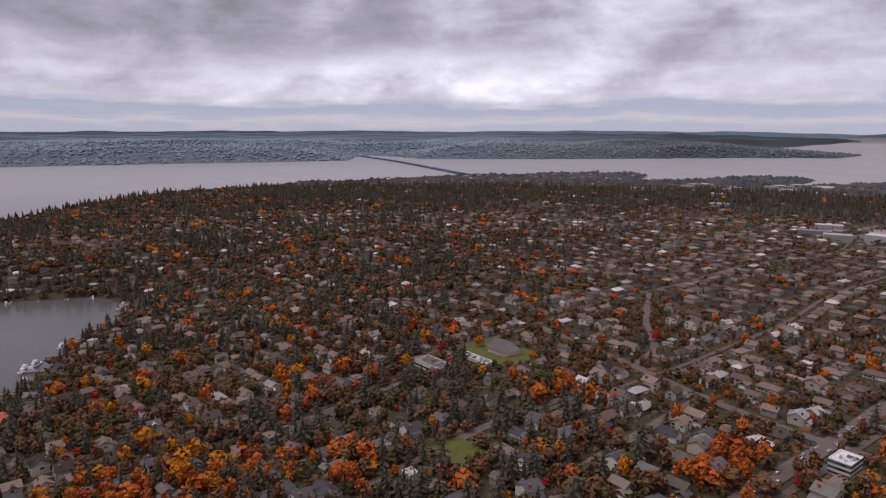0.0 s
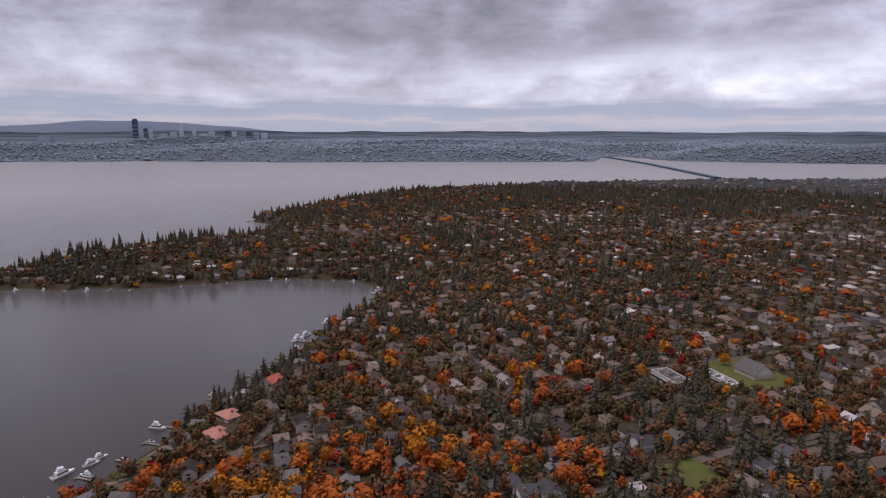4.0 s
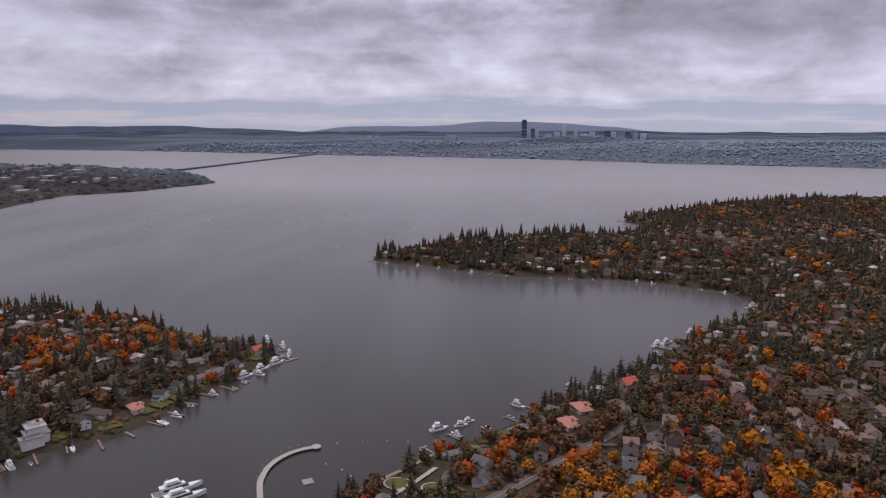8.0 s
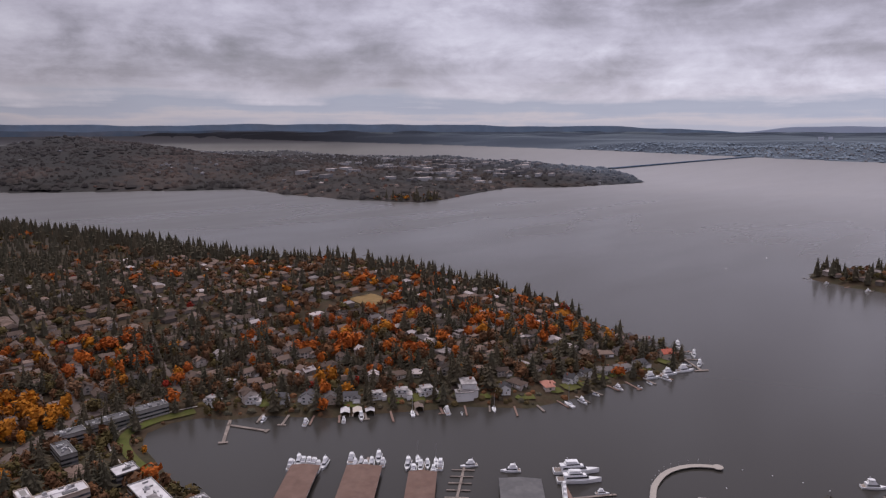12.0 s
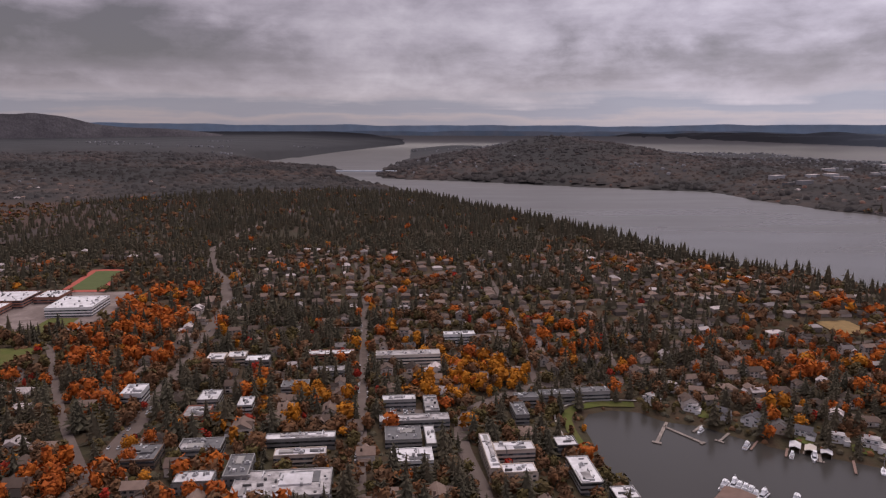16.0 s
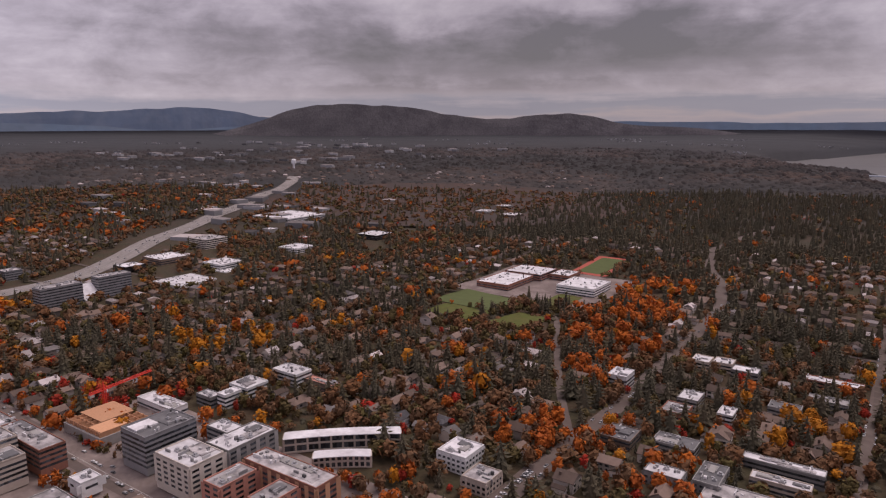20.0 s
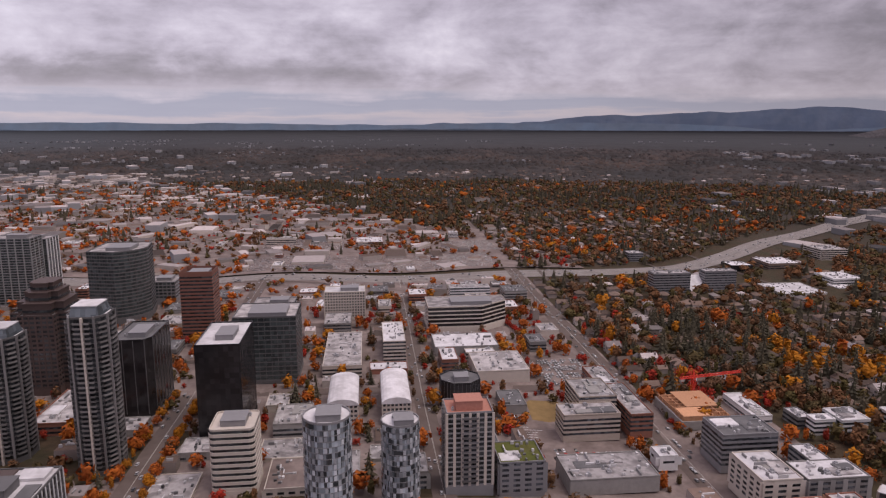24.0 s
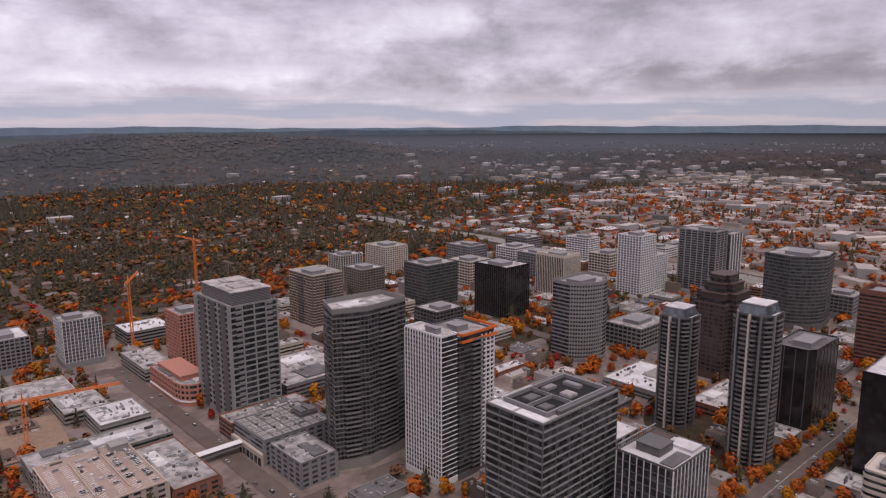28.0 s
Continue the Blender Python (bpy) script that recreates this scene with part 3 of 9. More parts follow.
def soup(name, V, F, mats, parent=None, mat_index=None, smooth=False):
    """One mesh object from arrays of corners and of faces (3 or 4 corners each)."""
    me = bpy.data.meshes.new(name)
    V, F = np.asarray(V, np.float32), np.asarray(F, np.int32)
    n = F.shape[1]
    me.vertices.add(len(V))
    me.vertices.foreach_set("co", V.ravel())
    me.loops.add(F.size)
    me.loops.foreach_set("vertex_index", F.ravel())
    me.polygons.add(len(F))
    me.polygons.foreach_set("loop_start", np.arange(0, F.size, n, dtype=np.int32))
    for m in (mats if isinstance(mats, (list, tuple)) else [mats]):
        me.materials.append(m)
    if mat_index is not None:
        me.polygons.foreach_set("material_index", np.asarray(mat_index, np.int32))
    me.polygons.foreach_set("use_smooth", np.full(len(F), smooth))
    me.update(calc_edges=True)
    ob = new(name, me)
    if parent is not None:
        ob.parent = parent
    return ob


def polar_sheet(name, az, rad, height, mat, label, category, smooth=True):
    A, R = np.meshgrid(az, rad, indexing="ij")
    x, y = -np.sin(A) * R, np.cos(A) * R
    x, y, z, _ = squeeze(x, y, height(x, y))
    V = np.stack([x, y, z], -1).reshape(-1, 3)
    n, m = A.shape
    i, j = np.meshgrid(np.arange(n), np.arange(m - 1), indexing="ij")
    i2 = (i + 1) % n
    F = np.stack([i * m + j, i2 * m + j, i2 * m + j + 1, i * m + j + 1], -1).reshape(-1, 4)[:, ::-1]
    return tagged(soup(name, V, F, mat, smooth=smooth), label, category, kind="structure")


AZ = np.linspace(0, 2 * math.pi, 600, endpoint=False)
RAD = np.concatenate([[1, 60], np.geomspace(140, 3400, 160), np.geomspace(3500, 20000, 50)])
polar_sheet("ground", AZ, RAD, lambda x, y: lay(x, y)[0], M["ground"], "brown and green autumn ground of a lakeside city", "ground")
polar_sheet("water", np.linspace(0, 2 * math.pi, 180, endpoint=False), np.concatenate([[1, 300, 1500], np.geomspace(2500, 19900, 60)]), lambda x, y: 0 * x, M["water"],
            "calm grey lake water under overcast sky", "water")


def ridge(name, r, top, mat, label, a0=0.0, a1=360.0, foot=-0.035, folds=0.0):
    """A range of hills on the horizon: a slope that leans back, with folds and spurs."""
    n, rows = int(2.5 * (a1 - a0)), 7
    deg = np.linspace(a0, a1, n)
    az = np.radians(deg)
    el = top(deg)
    crest = EYE_Z + r * np.tan(np.radians(el))
    V = []
    for k in range(rows):
        f = k / (rows - 1)
        q = r - 50 * (1 - f) + folds * 12 * np.sin(az * 70 + 5 * np.sin(az * 23) + f * 4) * (1 - f) * f * 4
        z = (EYE_Z + r * foot) * (1 - f) + crest * f + folds * 5 * np.sin(az * 90 + f * 9) * f * (1 - f)
        V.append(np.stack([-np.sin(az) * q, np.cos(az) * q, z], -1))
    i, k = np.meshgrid(np.arange(n - 1), np.arange(rows - 1), indexing="ij")
    F = np.stack([k * n + i, k * n + i + 1, (k + 1) * n + i + 1, (k + 1) * n + i], -1).reshape(-1, 4)
    return tagged(soup(name, np.concatenate(V), F, mat), label, "hills", kind="structure")


def bump_at(a, centre, width, high):
    d = (a - centre + 180) % 360 - 180
    return high * np.exp(-(d / width) ** 2)


def rough_line(a, k, seed):
    r = np.random.RandomState(seed)
    return sum(np.sin(np.radians(a) * f + r.uniform(0, 6.3)) / (1 + i * 0.4) for i, f in enumerate((7, 13, 23, 37, 61, 97))) * k


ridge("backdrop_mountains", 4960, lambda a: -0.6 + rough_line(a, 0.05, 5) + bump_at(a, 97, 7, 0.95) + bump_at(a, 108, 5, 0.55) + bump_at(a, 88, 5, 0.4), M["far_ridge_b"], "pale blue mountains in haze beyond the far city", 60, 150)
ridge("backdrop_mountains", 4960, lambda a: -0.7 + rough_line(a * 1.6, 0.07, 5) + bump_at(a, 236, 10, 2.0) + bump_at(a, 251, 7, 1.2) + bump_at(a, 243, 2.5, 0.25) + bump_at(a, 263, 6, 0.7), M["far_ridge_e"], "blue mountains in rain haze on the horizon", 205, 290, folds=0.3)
ridge("backdrop_hills", 4900, lambda a: -0.42 + 0.52 * np.clip((a - 112) / 12, 0, 1) * np.clip((392 - a) / 12, 0, 1) + rough_line(a, 0.05, 2) + bump_at(a, 236, 6, -0.45), M["far_ridge_a"], "long wooded hills painted haze-blue on the horizon")
ridge("backdrop_hills", 4850, lambda a: -0.42 - 0.1 * np.maximum(124 - a, 0) - 0.1 * np.maximum(a - 378, 0) + rough_line(a, 0.05, 7) + bump_at(a, 320, 16, 0.2) + bump_at(a, 335, 10, 0.15), M["far_ridge_d"], "low wooded hills far off, painted dark haze-blue", 118, 384, foot=-0.023)
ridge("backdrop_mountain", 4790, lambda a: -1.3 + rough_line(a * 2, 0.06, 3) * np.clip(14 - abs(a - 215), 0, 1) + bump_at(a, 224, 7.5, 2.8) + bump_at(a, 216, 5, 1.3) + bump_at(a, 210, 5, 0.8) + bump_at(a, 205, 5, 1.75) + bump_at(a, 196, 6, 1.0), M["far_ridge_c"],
      "broad wooded mountain beyond the town, painted hazy grey-brown", 182, 246, folds=0.5, foot=-0.028)

# ---- building kit ----
class Geo:
    """Gathers corners and faces of one part."""

    def __init__(self):
        self.v, self.f = [], []

    def add(self, verts, faces):
        n = len(self.v)
        self.v += [tuple(p) for p in verts]
        self.f += [tuple(n + i for i in f) for f in faces]
        return self

    def box(self, x0, y0, z0, x1, y1, z1):
        return self.prism([(x0, y0), (x1, y0), (x1, y1), (x0, y1)], z0, z1)

    def prism(self, pts, z0, z1, shrink=1.0):
        n = len(pts)
        cx, cy = sum(p[0] for p in pts) / n, sum(p[1] for p in pts) / n
        top = [(cx + (x - cx) * shrink, cy + (y - cy) * shrink, z1) for x, y in pts]
        sides = [(i, (i + 1) % n, n + (i + 1) % n, n + i) for i in range(n)]
        return self.add([(x, y, z0) for x, y in pts] + top, [tuple(range(n))[::-1], tuple(range(n, 2 * n))] + sides)

    def gable(self, x0, y0, x1, y1, z, rise, over=0.5, along="x", thick=0.25):
        """A pitched roof with eaves and thickness; the ridge runs along x or y."""
        x0, y0, x1, y1 = x0 - over, y0 - over, x1 + over, y1 + over
        if along == "x":
            m = (y0 + y1) / 2
            sec = [(y0, z), (m, z + rise), (y1, z), (y1, z - thick), (m, z + rise - thick), (y0, z - thick)]
            v = [(x, a, b) for x in (x0, x1) for a, b in sec]
        else:
            m = (x0 + x1) / 2
            sec = [(x0, z), (m, z + rise), (x1, z), (x1, z - thick), (m, z + rise - thick), (x0, z - thick)]
            v = [(a, y, b) for y in (y0, y1) for a, b in sec]
        f = [(0, 1, 7, 6), (1, 2, 8, 7), (2, 3, 9, 8), (3, 4, 10, 9), (4, 5, 11, 10), (5, 0, 6, 11), (0, 5, 4, 1), (1, 4, 3, 2), (6, 7, 10, 11), (7, 8, 9, 10)]
        return self.add(v, f)

    def hip(self, x0, y0, x1, y1, z, rise, over=0.5, thick=0.25):
        x0, y0, x1, y1 = x0 - over, y0 - over, x1 + over, y1 + over
        w, d = x1 - x0, y1 - y0
        if w >= d:
            a, b = (x0 + d / 2 * 0.9, (y0 + y1) / 2), (x1 - d / 2 * 0.9, (y0 + y1) / 2)
            top = [(0, 1, 7, 6), (1, 2, 7), (2, 3, 6, 7), (3, 0, 6)]
        else:
            a, b = ((x0 + x1) / 2, y0 + w / 2 * 0.9), ((x0 + x1) / 2, y1 - w / 2 * 0.9)
            top = [(0, 1, 6), (1, 2, 7, 6), (2, 3, 7), (3, 0, 6, 7)]
        c = [(x0, y0), (x1, y0), (x1, y1), (x0, y1)]
        v = [(*p, z) for p in c]
        v = [(*p, z) for p in c] + [(0, 0, 0), (0, 0, 0)] + [(*a, z + rise), (*b, z + rise)]
        v += [(*p, z - thick) for p in c]
        f = top + [(0, 8, 9, 1), (1, 9, 10, 2), (2, 10, 11, 3), (3, 11, 8, 0), (8, 11, 10, 9)]
        v[4], v[5] = v[6], v[7]
        return self.add(v, f)

    def triangles(self):
        F = []
        for f in self.f:
            F += [(f[0], f[i], f[i + 1]) for i in range(1, len(f) - 1)]
        return np.array(self.v, float), np.array(F)

    def mesh(self, name, mat):
        me = bpy.data.meshes.new(name)
        me.from_pydata(self.v, [], self.f)
        me.materials.append(mat)
        me.update()
        return me


def part(name, geo, mat, parent, label=""):
    """One mesh object under a thing or a part."""
    ob = new(name, geo if isinstance(geo, bpy.types.Mesh) else geo.mesh(name, mat))
    ob.parent = parent
    if label:
        ob["label"] = label
    return ob


def thing(name, label, category, x=0.0, y=0.0, z=0.0, rz=0.0, group=""):
    ob = new(name)
    ob.matrix_world = pose(x, y, z, 0, 0, rz)
    ob.empty_display_size = 1.0
    return tagged(ob, label, category, group)


def shared(name, mesh, parent, at, rz=0.0):
    ob = new(name, mesh)
    ob.parent = parent
    ob.location = at
    ob.rotation_euler = (0, 0, rz)
    return ob


# which ground is taken, in cells of three metres
CELL, HALF = 3.0, 1800.0
TAKEN = np.zeros((1200, 1200), np.uint8)


def cells(x, y):
    return np.clip(((np.asarray(x) + HALF) / CELL).astype(int), 0, 1199), np.clip(((np.asarray(y) + HALF) / CELL).astype(int), 0, 1199)


def take(x0, y0, x1, y1, k=1):
    (i0, i1), (j0, j1) = [[int((a + HALF) / CELL) for a in p] for p in ((x0, x1), (y0, y1))]
    if i1 >= 0 and j1 >= 0 and i0 < 1200 and j0 < 1200:
        TAKEN[max(i0, 0):i1 + 1, max(j0, 0):j1 + 1] = k


def free(x, y):
    i, j = cells(x, y)
    return TAKEN[i, j] == 0


def take_disc(x, y, r, k=1):
    n = int(r / CELL) + 1
    i, j = cells(x, y)
    i, j = int(i), int(j)
    for a in range(max(i - n, 0), min(i + n + 1, 1200)):
        for b in range(max(j - n, 0), min(j + n + 1, 1200)):
            if (a - i) ** 2 + (b - j) ** 2 <= (r / CELL) ** 2:
                TAKEN[a, b] = k


def resample(pts, step):
    pts = np.array(pts, float)
    seg = np.hypot(*np.diff(pts, axis=0).T)
    s = np.concatenate([[0], np.cumsum(seg)])
    t = np.linspace(0, s[-1], max(int(s[-1] / step), 1) + 1)
    return np.stack([np.interp(t, s, pts[:, 0]), np.interp(t, s, pts[:, 1])], -1)


def strip(name, pts, width, mat, label, category, lift=0.45, step=10.0, height=None, k=2, smooth_ends=2, thick=0.0):
    """A band of ground along a line, draped over the land (or at a fixed height)."""
    p = resample(pts, step)
    for _ in range(smooth_ends):
        if len(p) > 2:
            p[1:-1] = 0.25 * p[:-2] + 0.5 * p[1:-1] + 0.25 * p[2:]
    d = np.gradient(p, axis=0) if len(p) > 1 else np.array([[1, 0]])
    n = np.stack([-d[:, 1], d[:, 0]], -1) / np.maximum(np.hypot(*d.T), 1e-6)[:, None]
    rows = []
    for o in (-0.5, 0.0, 0.5):
        q = p + n * width * o
        z = lay(q[:, 0], q[:, 1])[0] + lift + np.hypot(*q.T) * 0.0005 if height is None else np.full(len(q), height)
        rows.append(np.column_stack([q, z]))
    m = len(p)
    V = np.concatenate(rows)
    i = np.arange(m - 1)
    F = np.concatenate([np.stack([i + b, i + 1 + b, i + 1 + b + m, i + b + m], -1) for b in (0, m)])[:, ::-1]
    if thick:
        V2 = V.copy()
        V2[:, 2] -= thick
        nV = len(V)
        F2 = F[:, ::-1] + nV
        sides = np.concatenate([np.stack([i, i + 1, i + 1 + nV, i + nV], -1), np.stack([i + 1 + 2 * m, i + 2 * m, i + 2 * m + nV, i + 1 + 2 * m + nV], -1)])
        V, F = np.concatenate([V, V2]), np.concatenate([F, F2, sides])
    ob = tagged(soup(name, V, F, mat), label, category, kind="structure")
    if k:
        for q in resample(p, 3.0):
            a, b = (width * 0.3, width * 0.3) if width < 16 else (width / 2, width / 2)
            take(q[0] - a, q[1] - b, q[0] + a, q[1] + b, k)
    return ob


def plot(name, pts, mat, label, category, lift=0.35, grid=8.0, kind="structure", k=3, rings=5):
    """A patch of level or draped ground inside an outline (convex), in small cells."""
    pts = np.array(pts, float)
    c = pts.mean(0)
    V, F, n = [c], [], len(pts)
    out = resample(np.concatenate([pts, pts[:1]]), grid)[:-1]
    n = len(out)
    for r in range(1, rings + 1):
        V += list(c + (out - c) * r / rings)
    V = np.array(V)
    z = lay(V[:, 0], V[:, 1])[0] + lift + np.hypot(*V.T) * 0.0005
    F = [(0, 1 + i, 1 + (i + 1) % n) for i in range(n)]
    for r in range(rings - 1):
        a, b = 1 + r * n, 1 + (r + 1) * n
        F += [(a + i, b + i, b + (i + 1) % n) for i in range(n)] + [(a + i, b + (i + 1) % n, a + (i + 1) % n) for i in range(n)]
    F = np.array(F)
    e1, e2 = V[F[:, 1]] - V[F[:, 0]], V[F[:, 2]] - V[F[:, 0]]
    flip = (e1[:, 0] * e2[:, 1] - e1[:, 1] * e2[:, 0]) < 0
    F[flip] = F[flip][:, ::-1]
    if k:
        lo, hi = pts.min(0), pts.max(0)
        gx, gy = np.meshgrid(np.arange(lo[0], hi[0], CELL), np.arange(lo[1], hi[1], CELL))
        for x, y in zip(gx.ravel(), gy.ravel()):
            a = pts - (x, y)
            b = np.roll(a, -1, 0)
            cr = a[:, 0] * b[:, 1] - a[:, 1] * b[:, 0]
            if (cr > 0).all() or (cr < 0).all():
                take(x, y, x, y, k)
    return tagged(soup(name, np.column_stack([V, z]), F, mat), label, category, kind=kind)


def boxes(name, rows, wall, roof, label, category, far=False):
    """Many plain far buildings in one mesh: rows of x, y, z, width, depth, height, turn."""
    a = np.array(rows, float)
    x, y, z, w, d, h, t = a.T
    k = np.ones(len(a))
    if far:
        x, y, z, k = squeeze(x, y, z)
    c, s = np.cos(t), np.sin(t)
    V = []
    for zz in (-3.0, 1.0):
        for sx, sy in ((-0.5, -0.5), (0.5, -0.5), (0.5, 0.5), (-0.5, 0.5)):
            px, py = sx * w * k, sy * d * k
            V.append(np.stack([x + px * c - py * s, y + px * s + py * c, z + (h * k if zz > 0 else zz * k)], -1))
    V = np.stack(V, 1).reshape(-1, 3)
    f = np.array([(0, 1, 5, 4), (1, 2, 6, 5), (2, 3, 7, 6), (3, 0, 4, 7), (4, 5, 6, 7)])
    F = (f[None] + (np.arange(len(a)) * 8)[:, None, None]).reshape(-1, 4)
    mi = np.tile([0, 0, 0, 0, 1], len(a))
    return tagged(soup(name, V, F, [wall, roof], mat_index=mi), label, category, kind="stuff")

# ---- trees ----
def spray(V, F, c, u, w, n, s, droop, rng):
    """One bent spray of twigs and leaves: a kite folded along its middle."""
    k = rng.uniform(0.7, 1.3, 4)
    b = len(V)
    V += [tuple(c + u * s * k[0] - n * droop * s), tuple(c + w * s * 0.75 * k[1] - n * droop * s * 0.4), tuple(c - u * s * 0.8 * k[2]), tuple(c - w * s * 0.75 * k[3] - n * droop * s * 0.4), tuple(c + n * s * 0.22)]
    F += [(b, b + 1, b + 4), (b + 1, b + 2, b + 4), (b + 2, b + 3, b + 4), (b + 3, b, b + 4)]


def leaf_fold(V, F, c, u, w, n, s, droop, rng):
    """The plainer spray of trees further off: a kite folded once."""
    k = rng.uniform(0.7, 1.3, 4)
    b = len(V)
    V += [tuple(c + u * s * k[0] + n * droop * s * 0.5), tuple(c + w * s * 0.75 * k[1] - n * droop * s * 0.6), tuple(c - u * s * 0.8 * k[2] + n * droop * s * 0.5), tuple(c - w * s * 0.75 * k[3] - n * droop * s * 0.6)]
    F += [(b, b + 1, b + 2), (b, b + 2, b + 3)]


def conifer_template(rng, boughs, width=0.22):
    """A fir one metre tall: a slim cone under drooping uneven boughs. Returns corners and triangles, crown only."""
    V, F = [(0.02, 0.01, 0.97)], []
    for i in range(5):
        a = 6.2832 * i / 5
        V.append((width * 0.5 * math.cos(a), width * 0.55 * math.sin(a), 0.08))
        F.append((0, 1 + i, 1 + (i + 1) % 5))
    for i in range(boughs):
        f = 0.08 + 0.84 * (i + rng.uniform(0, 1)) / boughs
        a = 2.4 * i + rng.uniform(-0.5, 0.5)
        reach = width * (1.03 - f) ** 0.6 * rng.uniform(0.7, 1.2)
        out, side = np.array((math.cos(a), math.sin(a), 0.0)), np.array((-math.sin(a), math.cos(a), 0.0))
        n = out * 0.45 + (0, 0, 0.9)
        (spray if boughs > 60 else leaf_fold)(V, F, out * reach * 0.58 + (0, 0, f), out * 0.9 - (0, 0, 0.30), side * (0.55 if boughs > 20 else 1.0), n, reach * 0.52 + 0.012, 0.25, rng)
    return np.array(V), np.array(F)


def blob_template(rng, sprays, size, shape=(0.36, 0.36, 0.42), base=0.55):
    """A broad crown one metre tall: a shaded core under many small uneven leaf sprays, with gaps between them."""
    octa = np.array([(1, 0, 0), (0, 1, 0), (-1, 0, 0), (0, -1, 0), (0, 0, 1), (0, 0, -1)], float)
    shape = np.array(shape)
    V = [tuple(p) for p in octa * shape * 0.82 * rng.uniform(0.8, 1.1, (6, 1)) + (0, 0, base)]
    F = [(0, 1, 4), (1, 2, 4), (2, 3, 4), (3, 0, 4), (1, 0, 5), (2, 1, 5), (3, 2, 5), (0, 3, 5)]
    for i in range(sprays):
        up = 1 - 1.7 * (i + 0.5) / sprays
        a = 2.4 * i + rng.uniform(-0.5, 0.5)
        d = np.array([math.cos(a) * math.sqrt(1 - up * up), math.sin(a) * math.sqrt(1 - up * up), up])
        lump = 1 + 0.16 * math.sin(3 * a + 4 * up) + 0.10 * math.sin(5 * a - 7 * up)
        n = d + rng.normal(size=3) * 0.45
        n /= np.linalg.norm(n)
        u = np.cross(n, rng.normal(size=3))
        u /= np.linalg.norm(u)
        (spray if sprays > 60 else leaf_fold)(V, F, d * shape * lump * rng.uniform(0.72, 1.05) + (0, 0, base), u, np.cross(n, u), n, size * rng.uniform(0.7, 1.35), 0.3, rng)
    return np.array(V), np.array(F)


def tuft_template(rng, width, high=0.85):
    """A far tree-top, some pixels wide: a ragged dome that reaches the ground."""
    V = [(rng.uniform(-0.05, 0.05), rng.uniform(-0.05, 0.05), high)]
    for rad, z in ((0.75, high * 0.62), (1.0, 0.0)):
        V += [(width * rad * rng.uniform(0.8, 1.15) * math.cos(a), width * rad * rng.uniform(0.8, 1.15) * math.sin(a), z + rng.uniform(-0.06, 0.06)) for a in (0.3, 1.6, 2.8, 4.1, 5.3)]
    F = [(0, 1 + i, 1 + (i + 1) % 5) for i in range(5)]
    for i in range(5):
        j = (i + 1) % 5
        F += [(1 + i, 6 + i, 6 + j), (1 + i, 6 + j, 1 + j)]
    return np.array(V), np.array(F)


RNG = np.random.RandomState(11)
FIR_NEAR = [conifer_template(RNG, 170, w) for w in (0.22, 0.25, 0.28, 0.32)]
FIR_FILL = [conifer_template(RNG, 34, w) for w in (0.22, 0.26, 0.30, 0.33, 0.37)]
FIR_MID = [conifer_template(RNG, 8, w) for w in (0.28, 0.33, 0.38)]
FIR_BACK = [conifer_template(RNG, 4, w) for w in (0.32, 0.40)]
LEAF_NEAR = [blob_template(RNG, 260, 0.074, s) for s in ((0.34, 0.34, 0.40), (0.42, 0.42, 0.37), (0.38, 0.34, 0.39))]
POPLAR_NEAR = [blob_template(RNG, 110, 0.07, (0.15, 0.15, 0.42), 0.54)]
LEAF_FILL = [blob_template(RNG, 40, 0.135, s, 0.5) for s in ((0.34, 0.34, 0.40), (0.42, 0.42, 0.38), (0.36, 0.32, 0.42), (0.25, 0.27, 0.46), (0.20, 0.21, 0.47))]
LEAF_MID = [blob_template(RNG, 8, 0.26, s, 0.48) for s in ((0.36, 0.36, 0.37), (0.46, 0.46, 0.33))]
LEAF_BACK = [blob_template(RNG, 4, 0.30, (0.38, 0.38, 0.34), 0.44)]
LEAF_FAR = [tuft_template(RNG, w, h) for w, h in ((0.6, 0.7), (0.8, 0.5), (1.0, 0.45))]


def scatter(name, templates, xyz, size, mat, label, category, far=False, wide=None):
    """Many alike things joined into one mesh."""
    rng = np.random.RandomState(len(xyz))
    Vs, Fs, base = [], [], 0
    xyz, size = np.asarray(xyz, float), np.asarray(size, float)
    if len(xyz) == 0:
        return None
    if far:
        x, y, z, k = squeeze(*xyz.T)
        xyz, size = np.stack([x, y, z], -1), size * k
    pick = rng.randint(0, len(templates), len(xyz))
    turn = rng.uniform(0, 6.283, len(xyz))
    for i, (tv, tf) in enumerate(templates):
        m = pick == i
        n = int(m.sum())
        if n == 0:
            continue
        c, s = np.cos(turn[m])[:, None], np.sin(turn[m])[:, None]
        w = size[m][:, None] * (rng.uniform(0.78, 1.35, n)[:, None] if wide is None and not far else 1)
        v = np.stack([(tv[:, 0] * c - tv[:, 1] * s) * w, (tv[:, 0] * s + tv[:, 1] * c) * w, tv[:, 2] * size[m][:, None]], -1) + xyz[m][:, None, :]
        Vs.append(v.reshape(-1, 3))
        Fs.append((tf[None] + base + (np.arange(n) * len(tv))[:, None, None]).reshape(-1, tf.shape[1]))
        base += n * len(tv)
    return tagged(soup(name, np.concatenate(Vs), np.concatenate(Fs), mat, smooth=far), label, category, kind="stuff")


def to_mesh(name, tmpl, size, mat):
    v, f = tmpl
    me = bpy.data.meshes.new(name)
    me.from_pydata((v * size).tolist(), [], f.tolist())
    me.materials.append(mat)
    me.update()
    return me


